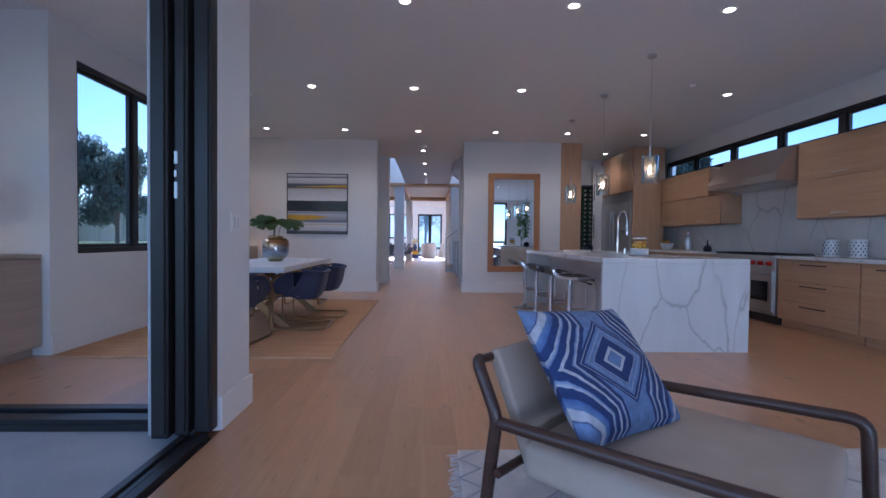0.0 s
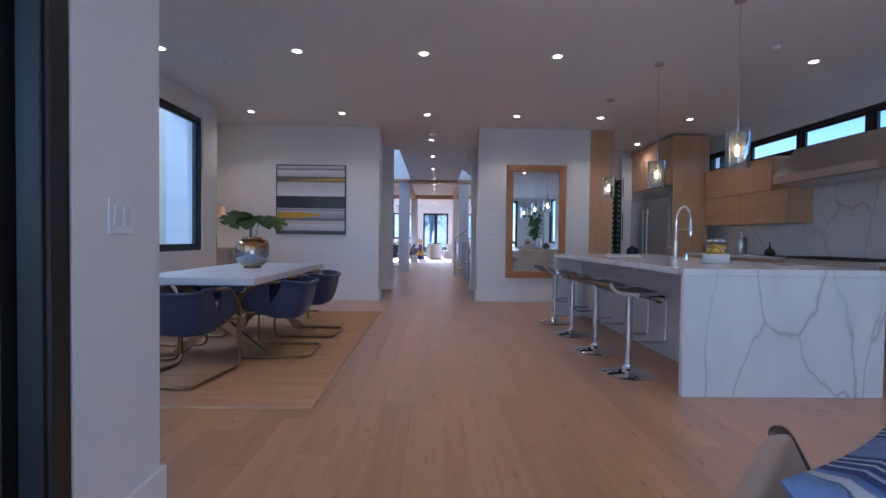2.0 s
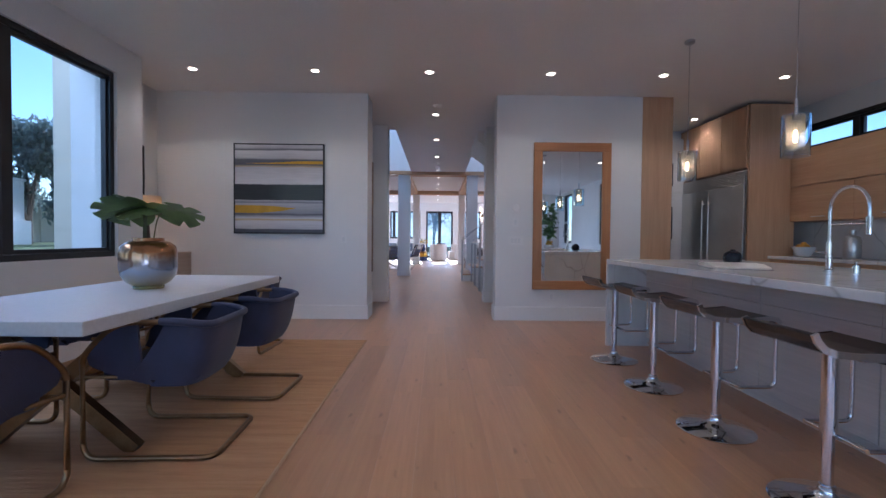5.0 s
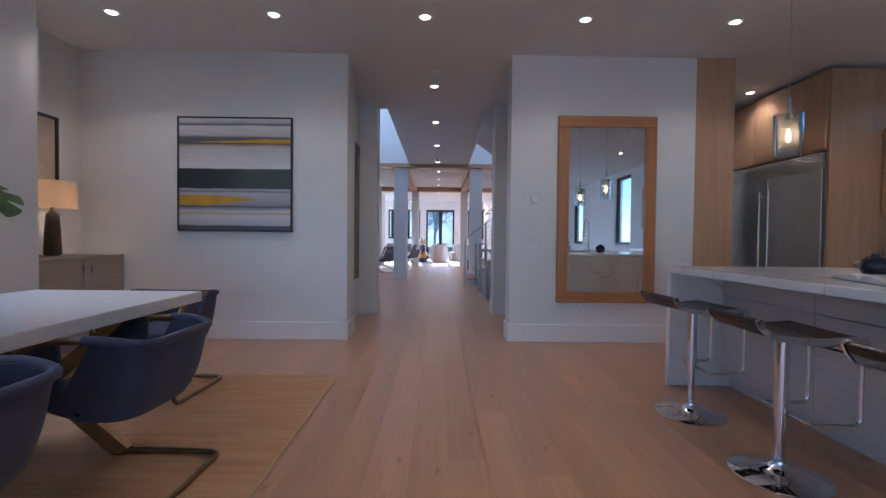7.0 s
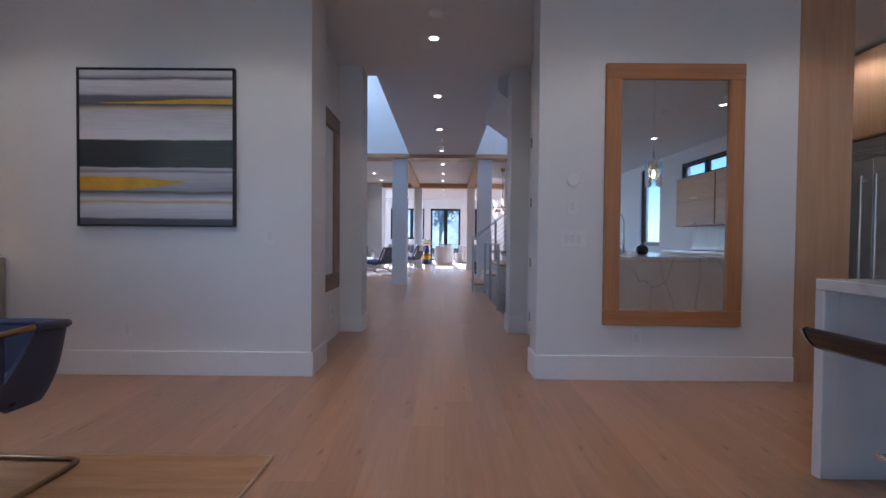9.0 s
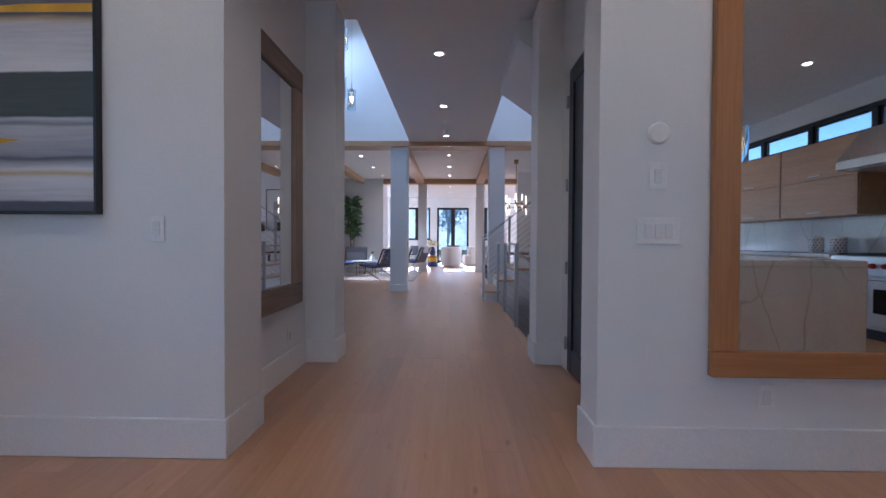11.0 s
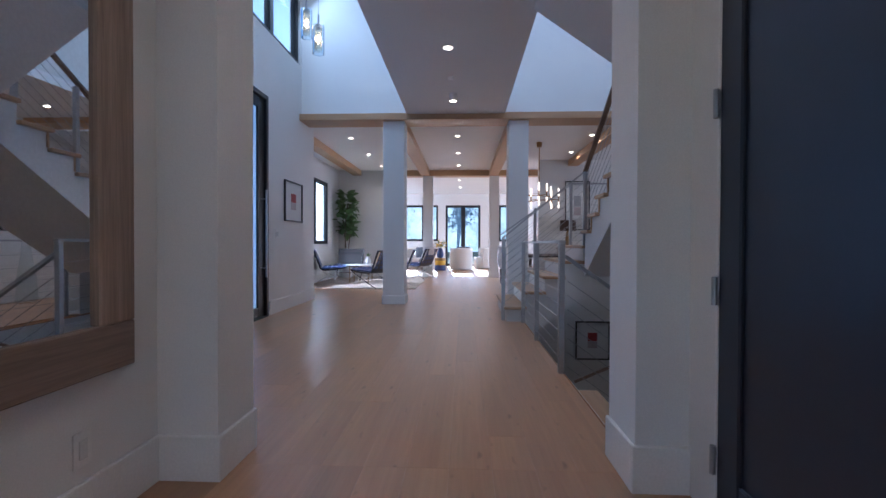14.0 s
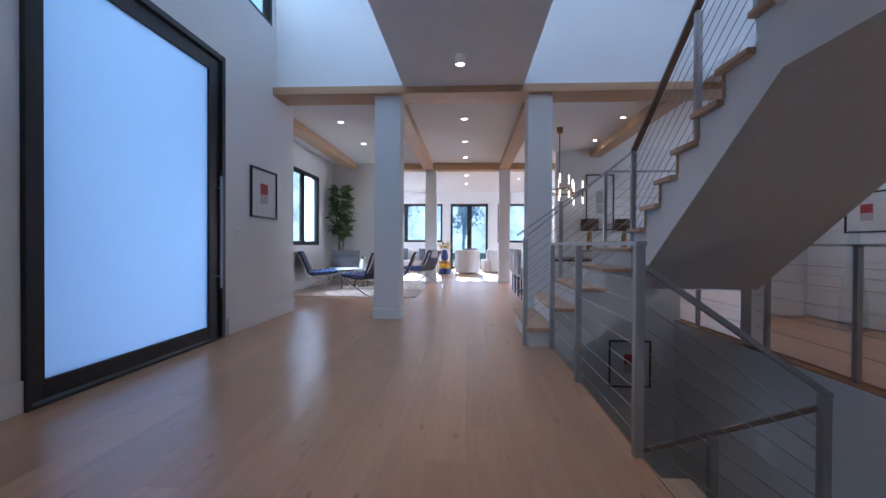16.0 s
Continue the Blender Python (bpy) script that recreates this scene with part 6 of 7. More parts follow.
ring_out = ramp(nt, d_corner, [(0.0, LB), (0.26, LB), (0.27, NV), (0.29, PW), (0.37, PW), (0.38, LB), (0.46, MB), (0.47, NV), (0.56, NV), (0.57, PW), (0.61, LB), (0.62, NV), (0.70, NV), (0.71, PW), (0.74, PW), (0.75, NV), (0.81, NV), (0.82, LB), (0.86, PW), (0.87, NV), (0.93, NV), (0.94, LB), (1.0, LB)])
pc_ = mixc(nt, mth("GREATER_THAN", d_mid, 1.06), ring_mid, ring_out)
faded = noise_of(nt, v, 30, 4)
pc_ = mixc(nt, 0.35, pc_, ramp(nt, faded, [(0.35, (0.3, 0.3, 0.3)), (0.65, (0.72, 0.72, 0.75))]), "OVERLAY")
nt.links.new(pc_, b.inputs["Base Color"])
bump(nt, b, noise_of(nt, v, 240, 2), 0.25, 0.002)
bm = B()
n = 22
vs = {}
for sgn in (1, -1):
    for i in range(n + 1):
        for j in range(n + 1):
            u_, w_ = -1 + 2 * i / n, -1 + 2 * j / n
            edge = max(abs(u_), abs(w_))
            if sgn < 0 and edge == 1:
                vs[sgn, i, j] = vs[1, i, j]
                continue
            pinch = 1 - 0.055 * (1 - min(abs(u_), abs(w_)) ** 2) * (edge ** 4)
            puff = 0.075 * ((1 - u_ ** 4) * (1 - w_ ** 4)) ** 0.55
            crease = 0.006 * math.sin(5 * u_ + 3 * w_) * (1 - edge)
            vs[sgn, i, j] = bm.verts.new((0.318 * u_ * pinch, 0.275 * w_ * pinch, sgn * (puff + crease)))
    for i in range(n):
        for j in range(n):
            q = (vs[sgn, i, j], vs[sgn, i + 1, j], vs[sgn, i + 1, j + 1], vs[sgn, i, j + 1])
            bm.faces.new(q if sgn > 0 else q[::-1])
pil = obj("pillow", bm, PIL, None, True)
ux = Vector((0.827, 0.558, -0.074)).normalized()
vy = -(Vector((0.20, -0.27, -0.395)) - ux * Vector((0.20, -0.27, -0.395)).dot(ux)).normalized()
nz_ = ux.cross(vy)
pil.matrix_world = Matrix.Translation((1.269, 2.978, 0.585)) @ Matrix((ux, vy, nz_)).transposed().to_4x4() @ Matrix.Scale(0.97, 4)
tagged(pil, "square cotton pillow printed with indigo diamonds, leaning on the armchair back", "pillow")

WOOL = mat_grain("cream_wool", (0.58, 0.55, 0.52), 0.95, vary=0.15, scale=9, fine=60, relief=0.6)
rg2 = thing("family_room_rug", (2.2, 2.0, 0), "thick cream wool rug with thin faded grey zigzags", "rug")
bm = B()
bx(bm, -1.45, 2.2, -1.6, 1.50, 0.0, 0.022, 0.008, 2)
part("weave", bm, WOOL, rg2)
bm = B()
for k in range(10):
    x = -1.40 + 0.34 * k
    pts = [(x + 0.05 * (-1) ** y_ + 0.01 * math.sin(7 * y_ + k), -1.56 + 3.04 * y_ / 36, 0.0225) for y_ in range(37)]
    sweep(bm, pts, 0.011, 0.004, flat=True)
part("stripe", bm, mat_grain("faded_grey_wool", (0.36, 0.35, 0.37), 0.95, relief=0.3), rg2, "faded grey woven zigzags")

bm = B()
frng = random.Random(21)
for k in range(180):
    y_ = -1.58 + 3.06 * k / 180
    l_ = frng.uniform(0.035, 0.06)
    sweep(bm, [(-1.445, y_, 0.012), (-1.45 - l_ * 0.6, y_ + frng.uniform(-0.008, 0.008), 0.010), (-1.45 - l_, y_ + frng.uniform(-0.015, 0.015), 0.004)], 0.0035, seg=5)
part("fringe", bm, WOOL, rg2, "short cream fringe")["kind"] = "stuff"

# ---- living room ----
LEATHER = mat_grain("blue_leather", (0.028, 0.055, 0.18), 0.42, vary=0.15, scale=8, relief=0.1)
GREYL = mat_grain("charcoal_leather", (0.040, 0.037, 0.040), 0.6, vary=0.12, scale=8, relief=0.1)
WHITEF = mat_grain("white_boucle", (0.70, 0.69, 0.67), 0.95, vary=0.05, scale=30, fine=200, relief=0.5)


def lounge_chair(mat, pads, label):
    t = thing("lounge_chair", (0, 0, 0), label, "lounge chair", "low lounge chairs")
    prof = [(0.36, 0.40), (0.30, 0.385), (0.05, 0.345), (-0.20, 0.335), (-0.26, 0.39), (-0.38, 0.74), (-0.46, 0.82)]
    bm = B()
    sweep(bm, rounded([(0, y, z) for y, z in prof], 0.06), 0.70, 0.035, flat=True)
    part("shell", bm, mat, t, bevel=0.012)
    for nm, m, l_, ny, lb in (("seat_pad", Matrix.Translation((0, 0.07, 0.378)) @ Matrix.Rotation(radians(3), 4, "X"), 0.58, 5, "tufted leather seat pad"),
                              ("back_pad", Matrix.Translation((0, -0.325, 0.625)) @ Matrix.Rotation(radians(113), 4, "X"), 0.44, 4, "tufted leather back pad")):
        bm = B()
        nu, nv = 16, 4 * ny
        g = [[bm.verts.new((-0.34 + 0.68 * i / nu, -l_ / 2 + l_ * k / nv, 0.02 + 0.034 * (abs(math.sin(math.pi * 4 * i / nu)) * abs(math.sin(math.pi * ny * k / nv))) ** 0.45)) for k in range(nv + 1)] for i in range(nu + 1)]
        low = [[bm.verts.new((v_.co.x, v_.co.y, -0.006)) for v_ in (row[0], row[-1])] for row in (g[0], g[-1])]
        for i in range(nu):
            for k in range(nv):
                bm.faces.new((g[i][k], g[i + 1][k], g[i + 1][k + 1], g[i][k + 1]))
        bm.faces.new([r[0] for r in g] + [low[1][0], low[0][0]])
        bm.faces.new([r[-1] for r in g] + [low[1][1], low[0][1]])
        bm.faces.new(g[0] + [low[0][1], low[0][0]])
        bm.faces.new(g[-1] + [low[1][1], low[1][0]])
        bm.faces.new((low[0][0], low[0][1], low[1][1], low[1][0]))
        bmesh.ops.transform(bm, verts=bm.verts[:], matrix=m)
        part(nm, bm, pads, t, lb, smooth=True)
    for s in (-1, 1):
        for pts in ([(0.36, 0.385), (0.18, 0.27), (-0.06, 0.15), (-0.36, 0.0)], [(-0.46, 0.80), (-0.33, 0.50), (-0.16, 0.26), (0.10, 0.10), (0.36, 0.0)]):
            bm = B()
            sweep(bm, rounded([(s * 0.33, y, z) for y, z in pts], 0.12), 0.014, 0.030, flat=True, up=(1, 0, 0))
            part("leg", bm, CHROME, t)
    bm = B()
    rod(bm, (-0.33, 0.02, 0.18), (0.33, 0.02, 0.18), 0.010)
    part("crossbar", bm, CHROME, t, smooth=True)
    return t


DARKL = mat_grain("black_leather", (0.018, 0.018, 0.022), 0.4, vary=0.12, scale=8, relief=0.1)
lc = lounge_chair(DARKL, LEATHER, "blue tufted leather lounge chair on crossed chrome legs")
lc.matrix_world = pose(-2.62, 21.3, 0.012, 0, 0, -75)
copy_thing(lc, pose(-1.38, 20.25, 0.012, 0, 0, 62))
copy_thing(lc, pose(-0.66, 23.1, 0.012, 0, 0, 68))
copy_thing(lc, pose(-0.98, 21.2, 0.012, 0, 0, 95))
gc = lounge_chair(DARKL, GREYL, "charcoal leather lounge chair against the wall")
gc.matrix_world = pose(-2.45, 22.35, 0.012, 0, 0, 186)
throw = thing("throw_blanket", pose(-0.66, 23.1, 0.012, 0, 0, 68), "pale knitted throw over the chair back", "blanket")
bm = B()
sweep(bm, rounded([(-0.14, 0.02, 0.458), (-0.14, -0.17, 0.47), (-0.14, -0.29, 0.66), (-0.14, -0.40, 0.885), (-0.14, -0.52, 0.85), (-0.14, -0.48, 0.66)], 0.05), 0.34, 0.014, flat=True)
part("cloth", bm, mat_grain("pale_grey_knit", (0.62, 0.62, 0.63), 0.95, vary=0.1, scale=20, fine=160, relief=0.5), throw, bevel=0.004)
ct = thing("coffee_table", (-1.95, 21.6, 0.012), "round marble coffee table on thin metal legs", "coffee table")
bm = B()
lathe(bm, [(0.0, 0.42), (0.41, 0.42), (0.42, 0.428), (0.42, 0.442), (0.41, 0.45), (0.0, 0.45)], seg=36)
part("top", bm, MARBLE, ct, smooth=True)
for a in (45, 135, 225, 315):
    bm = B()
    x, y = 0.33 * math.cos(radians(a)), 0.33 * math.sin(radians(a))
    rod(bm, (x, y, 0), (x, y, 0.42), 0.010)
    part("leg", bm, BRASS, ct, smooth=True)
for dx, dy, h, r in ((0.02, 0.05, 0.30, 0.04), (0.18, -0.02, 0.20, 0.07)):
    g_ = thing("vase", (-1.95 + dx, 21.6 + dy, 0.462), "small glass vase on the coffee table", "vase")
    bm = B()
    lathe(bm, [(0.0, 0.0), (r, 0.0), (r * 1.05, h * 0.4), (r * 0.5, h * 0.8), (r * 0.55, h), (r * 0.5, h), (r * 0.45, h * 0.8), (r, h * 0.4), (0.0, 0.01)], seg=20)
    part("body", bm, THIN if dx < 0.1 else CERAMIC, g_, smooth=True)
lr = thing("living_room_rug", (-1.75, 21.9, 0), "pale rug with soft tan markings under the lounge chairs", "rug")
bm = B()
bx(bm, -1.25, 1.35, -1.9, 1.9, 0, 0.011, 0.003)
part("weave", bm, mat_grain("hide_rug", (0.50, 0.42, 0.35), 0.9, vary=0.35, scale=3.5, fine=60, relief=0.2), lr)

FIDDLE = mat_grain("fiddle_leaf", (0.13, 0.22, 0.07), 0.4, vary=0.35, scale=6, relief=0.1)
BARK = mat_grain("grey_bark", (0.16, 0.12, 0.09), 0.85, vary=0.2, scale=10, fine=50, relief=0.5)


def leaf_shape(size, wide=0.62, cut=6):
    pts = []
    for i in range(cut + 1):
        u = i / cut
        pts.append((u, wide * 0.5 * math.sin(math.pi * u ** 0.75)))
    return [(x * size, y * size) for x, y in pts] + [(x * size, -y * size) for x, y in pts[-2:0:-1]]


def fiddle_tree(x, y, z):
    t = thing("potted_fig_tree", (x, y, z), "tall potted fiddle-leaf fig with glossy green leaves", "potted tree")
    bm = B()
    lathe(bm, [(0.0, 0.0), (0.15, 0.0), (0.19, 0.36), (0.175, 0.36), (0.14, 0.05), (0.0, 0.3)], seg=26)
    part("pot", bm, CERAMIC, t, smooth=True)
    bm = B()
    for k in range(3):
        a = 2.1 * k
        sweep(bm, [(0.02 * math.cos(a), 0.02 * math.sin(a), 0.3), (0.06 * math.cos(a), 0.06 * math.sin(a), 0.9), (0.14 * math.cos(a + 0.5), 0.14 * math.sin(a + 0.5), 1.5), (0.12 * math.cos(a + 1), 0.12 * math.sin(a + 1), 2.1)], 0.013, seg=7)
    part("trunk", bm, BARK, t, smooth=True)
    rnd = random.Random(7)
    bm = B()
    shape = leaf_shape(1.0, 0.72)
    for k in range(150):
        h = 1.22 + 1.22 * rnd.random()
        az = rnd.random() * 360
        r0 = 0.03 + 0.24 * rnd.random() * (1.0 - 0.6 * abs(h - 1.75))
        s = rnd.uniform(0.17, 0.28)
        m = Matrix.Translation((0, 0, h)) @ Matrix.Rotation(radians(az), 4, "Z") @ Matrix.Translation((r0, 0, 0)) @ Matrix.Rotation(radians(rnd.uniform(-45, 55)), 4, "Y") @ Matrix.Rotation(radians(rnd.uniform(-35, 35)), 4, "X")
        mid = [bm.verts.new(m @ Vector((x_ * s, y_ * s, (-0.35 * (x_ - 0.4) ** 2 + 0.5 * y_ * y_) * s))) for x_, y_ in shape]
        bm.faces.new(mid)
    bmesh.ops.solidify(bm, geom=bm.faces[:], thickness=0.002)
    part("crown", bm, FIDDLE, t)


fiddle_tree(-2.72, 23.12, 0)
fiddle_tree(4.95, -1.6, 0)


def tub_chair(x, y, a, w=0.82, label="round white boucle armchair"):
    t = thing("tub_chair", pose(x, y, 0, 0, 0, a), label, "armchair", "white armchairs")
    bm = B()
    bx(bm, -w * 0.36, w * 0.36, -0.28, 0.36, 0.0, 0.45, 0.05, 3)
    part("seat", bm, WHITEF, t, smooth=True)
    bm = B()
    pts = [(0.38 * w / 0.82 * math.cos(radians(q)), 0.38 * math.sin(radians(q)), 0.42) for q in range(160, 381, 11)]
    sweep(bm, pts, 0.11, 0.80, flat=True)
    part("backrest", bm, WHITEF, t, bevel=0.04)
    return t


tub_chair(0.55, 27.4, 5)
tub_chair(1.45, 28.4, 100)
sf = thing("sofa", pose(-1.5, 28.4, 0, 0, 0, 180), "white upholstered sofa with pale cushions", "sofa")
for q in ((-0.95, 0.95, -0.40, 0.42, 0.08, 0.42), (-0.95, 0.95, -0.48, -0.26, 0.20, 0.80), (-0.98, -0.80, -0.45, 0.42, 0.08, 0.60), (0.80, 0.98, -0.45, 0.42, 0.08, 0.60)):
    bm = B()
    bx(bm, *q, 0.05, 3)
    part({0.42: "seat", 0.80: "backrest"}.get(q[5], "arm"), bm, WHITEF, sf, smooth=True)
dr = thing("drum_table", (-0.22, 26.9, 0), "drum side table banded in yellow and dark blue", "side table")
for z0, z1, mt in ((0.0, 0.20, LEATHER), (0.20, 0.36, OCHRE), (0.36, 0.46, BRASS)):
    bm = B()
    lathe(bm, [(0.0, z0), (0.20, z0), (0.205, z0 + 0.01), (0.205, z1 - 0.01), (0.20, z1), (0.0, z1)], seg=26)
    part("band", bm, mt, dr, smooth=True)
fv = thing("flower_vase", (-0.22, 26.9, 0.46), "dark vase with yellow and green flowers on the drum table", "vase")
bm = B()
lathe(bm, [(0.0, 0.0), (0.09, 0.0), (0.13, 0.12), (0.10, 0.30), (0.06, 0.36), (0.05, 0.36), (0.09, 0.30), (0.0, 0.05)], seg=22)
part("body", bm, LEATHER, fv, smooth=True)
bm = B()
rnd = random.Random(3)
for k in range(60):
    d = Vector((rnd.gauss(0, 1), rnd.gauss(0, 1), rnd.uniform(0.2, 1.5))).normalized()
    p = Vector((0, 0, 0.36)) + d * rnd.uniform(0.10, 0.34)
    bmesh.ops.create_icosphere(bm, subdivisions=1, radius=rnd.uniform(0.018, 0.035), matrix=Matrix.Translation(p) @ Matrix.Rotation(rnd.random() * 6, 4, "X") @ Matrix.Diagonal((1, 0.6, 0.35, 1)))
part("blossom", bm, LEMON, fv)
bm = B()
for k in range(50):
    d = Vector((rnd.gauss(0, 1), rnd.gauss(0, 1), rnd.uniform(-0.1, 1.2))).normalized()
    p = Vector((0, 0, 0.36)) + d * rnd.uniform(0.06, 0.30)
    m = Matrix.Translation(p) @ d.to_track_quat("X", "Z").to_matrix().to_4x4()
    bm.faces.new([bm.verts.new(m @ Vector((x_, y_, 0))) for x_, y_ in leaf_shape(0.12, 0.4, 4)])
part("foliage", bm, LEAF, fv)

# loose cushions on the white seats, and a small plant
def cushion(x, y, z, lean, a, mat, label):
    bm = B()
    n = 10
    vs = {}
    for sg in (1, -1):
        for i in range(n + 1):
            for j in range(n + 1):
                u_, w_ = -1 + 2 * i / n, -1 + 2 * j / n
                if sg < 0 and max(abs(u_), abs(w_)) == 1:
                    vs[sg, i, j] = vs[1, i, j]
                    continue
                vs[sg, i, j] = bm.verts.new((0.22 * u_, sg * 0.06 * ((1 - u_ ** 4) * (1 - w_ ** 4)) ** 0.5, 0.22 * w_))
        for i in range(n):
            for j in range(n):
                bm.faces.new((vs[sg, i, j], vs[sg, i + 1, j], vs[sg, i + 1, j + 1], vs[sg, i, j + 1]))
    ob = obj("cushion", bm, mat, None, True)
    ob.matrix_world = pose(x, y, z, lean, 0, a)
    return tagged(ob, label, "cushion", "loose cushions")


GREYC = mat_grain("slate_cushion_cloth", (0.16, 0.18, 0.22), 0.9, vary=0.2, scale=25, fine=180, relief=0.3)
cushion(0.66, 27.22, 0.66, 14, 5, GREYC, "slate grey cushion in the white tub chair")
cushion(-1.05, 28.45, 0.63, -14, 4, GREYC, "slate grey cushion on the white sofa")
cushion(-1.9, 28.45, 0.63, -14, -6, GREYC, "slate grey cushion on the white sofa")
sp_ = thing("table_plant", (-1.77, 21.58, 0.62), "small green plant in the white vase on the coffee table", "plant")
rnd = random.Random(9)
for k in range(22):
    bm = B()
    m = Matrix.Rotation(rnd.random() * 6.28, 4, "Z") @ Matrix.Rotation(radians(rnd.uniform(-85, -25)), 4, "Y")
    bm.faces.new([bm.verts.new(m @ Vector((x_, y_, 0.3 * x_ * x_))) for x_, y_ in leaf_shape(rnd.uniform(0.09, 0.15), 0.45, 4)])
    part("leaf", bm, LEAF, sp_)

# formal dining table with grey chairs and a branched chandelier
ft = thing("dining_table", (2.45, 20.6, 0), "dark wooden dining table in the formal dining area", "dining table")
bm = B()
bx(bm, -0.5, 0.5, -0.9, 0.9, 0.71, 0.75, 0.006)
part("tabletop", bm, DARKWOOD, ft)
for sx in (-1, 1):
    for sy in (-1, 1):
        bm = B()
        bx(bm, sx * 0.42 - 0.03, sx * 0.42 + 0.03, sy * 0.8 - 0.03, sy * 0.8 + 0.03, 0, 0.71, 0.004)
        part("leg", bm, DARKWOOD, ft)
GREYF = mat_grain("pale_grey_upholstery", (0.55, 0.55, 0.57), 0.9, vary=0.08, relief=0.2)


def plain_chair():
    t = thing("dining_chair", (0, 0, 0), "pale grey upholstered dining chair with dark legs", "chair", "formal dining chairs")
    bm = B()
    bx(bm, -0.24, 0.24, -0.24, 0.24, 0.40, 0.50, 0.03, 2)
    part("seat", bm, GREYF, t, smooth=True)
    bm = B()
    bx(bm, -0.24, 0.24, -0.28, -0.21, 0.46, 0.92, 0.03, 2)
    part("backrest", bm, GREYF, t, smooth=True)
    for sx in (-1, 1):
        for sy in (-1, 1):
            bm = B()
            rod(bm, (sx * 0.20, sy * 0.20, 0), (sx * 0.20, sy * 0.20, 0.42), 0.012, 0.018, seg=8)
            part("leg", bm, DARKWOOD, t)
    return t


pcz = plain_chair()
pcz.matrix_world = pose(1.75, 20.1, 0.0, 0, 0, -90)
for x, y, a in ((1.75, 20.7, -90), (1.75, 21.3, -90), (3.15, 20.1, 90), (3.15, 20.8, 90)):
    copy_thing(pcz, pose(x, y, 0, 0, 0, a))
chd = thing("chandelier", (2.23, 19.96, 3.14), "brass branch chandelier with upright and hanging glass tubes, lit", "chandelier")
bm = B()
lathe(bm, [(0.0, -0.10), (0.05, -0.10), (0.06, 0.0)], seg=18)
part("canopy", bm, BRASS, chd, smooth=True)
bm = B()
rod(bm, (0, 0, -0.1), (0, 0, -1.25), 0.009)
part("stem", bm, BRASS, chd, smooth=True)
GLOWTUBE = mat_emit("frosted_tube_glow", (1.0, 0.80, 0.58), 1.9)
for k in range(10):
    a = radians(36 * k + 8)
    r, z = (0.42 if k % 2 else 0.27), (-1.12 if k % 3 else -1.22)
    x, y = r * math.cos(a), r * math.sin(a)
    bm = B()
    rod(bm, (0, 0, z), (x, y, z), 0.007)
    rod(bm, (x, y, z - 0.06), (x, y, z + 0.06), 0.014)
    arm_ = part("branch", bm, BRASS, chd, smooth=True)
    for z0, z1 in ((z + 0.06, z + 0.22), (z - 0.18, z - 0.06)):
        bm = B()
        rod(bm, (x, y, z0), (x, y, z1), 0.013, seg=10)
        part("tube", bm, GLOWTUBE, arm_, "glowing frosted glass tube", smooth=True)
co = thing("console_table", (3.75, 21.75, 0), "pale console table against the wall", "console table")
bm = B()
bx(bm, -0.75, 0.75, -0.2, 0.2, 0.86, 0.90, 0.004)
part("top", bm, PALE, co)
for sx in (-0.7, 0.7):
    bm = B()
    bx(bm, sx - 0.03, sx + 0.03, -0.18, 0.18, 0, 0.86, 0.004)
    part("leg", bm, PALE, co)
BROWNSHADE = mat_grain("brown_lampshade", (0.10, 0.06, 0.045), 0.85, vary=0.1, relief=0.2)
for x in (3.25, 4.0):
    table_lamp(x, 21.75, 0.90, BROWNSHADE, BRASS, 0.20, 0.26, 0.40, 3.0, "table lamp with dark brown drum shade")
framed(3.54, 22.0, 1.97, "-y", 0.62, 1.25, mat_grain("grey_art", (0.4, 0.4, 0.42), 0.6, vary=0.3, scale=5), "black framed grey print above the console")
gv = thing("floor_vase", (5.2, 17.3, 0), "tall clear glass floor vase", "vase")
bm = B()
lathe(bm, [(0.0, 0.0), (0.14, 0.0), (0.15, 0.05), (0.13, 0.4), (0.07, 0.8), (0.055, 1.2), (0.05, 1.2), (0.064, 0.8), (0.12, 0.4), (0.13, 0.03), (0.0, 0.02)], seg=26)
part("body", bm, THIN, gv, smooth=True)
mt_ = thing("door_mat", (1.95, 19.0, 0), "dark grey flat woven mat", "mat")
bm = B()
bx(bm, -0.3, 1.2, -0.6, 3.0, 0, 0.008, 0.002)
part("weave", bm, mat_grain("slate_weave", (0.10, 0.11, 0.13), 0.95, vary=0.2, scale=20, relief=0.4), mt_)

# ---- garden ----
walls("house_wing", [(-4.75, -3.46, 10.5, 14.0, -0.1, 6.5)], "cream stucco house wing", STUCCO, "building")
struct("raised_lawn", bx(B(), -40, -9.2, 8.0, 45.0, -0.1, 0.74, 0.05), mat_grain("lawn_grass", (0.11, 0.17, 0.045), 0.95, vary=0.3, scale=0.8, fine=25, relief=0.4), "raised lawn of short green grass", "lawn")
nb = thing("garden_building", (-18.1, 20.2, 0.74), "low white stucco garden building with a flat roof", "building")
for q, nm in (((-3.0, 2.75, 0, 1.6, 0, 2.40), "wall"), ((-3.05, 2.8, -0.05, 1.65, 2.40, 2.50), "roof"), ((2.75, 3.1, 0.1, 1.5, 0, 0.9), "step_wall")):
    bm = B()
    bx(bm, *q, 0.01)
    part(nm, bm, TRIM, nb)
fence = thing("garden_wall", (-20.0, 16, 0.74), "cream stucco garden wall of panels with posts", "garden wall")
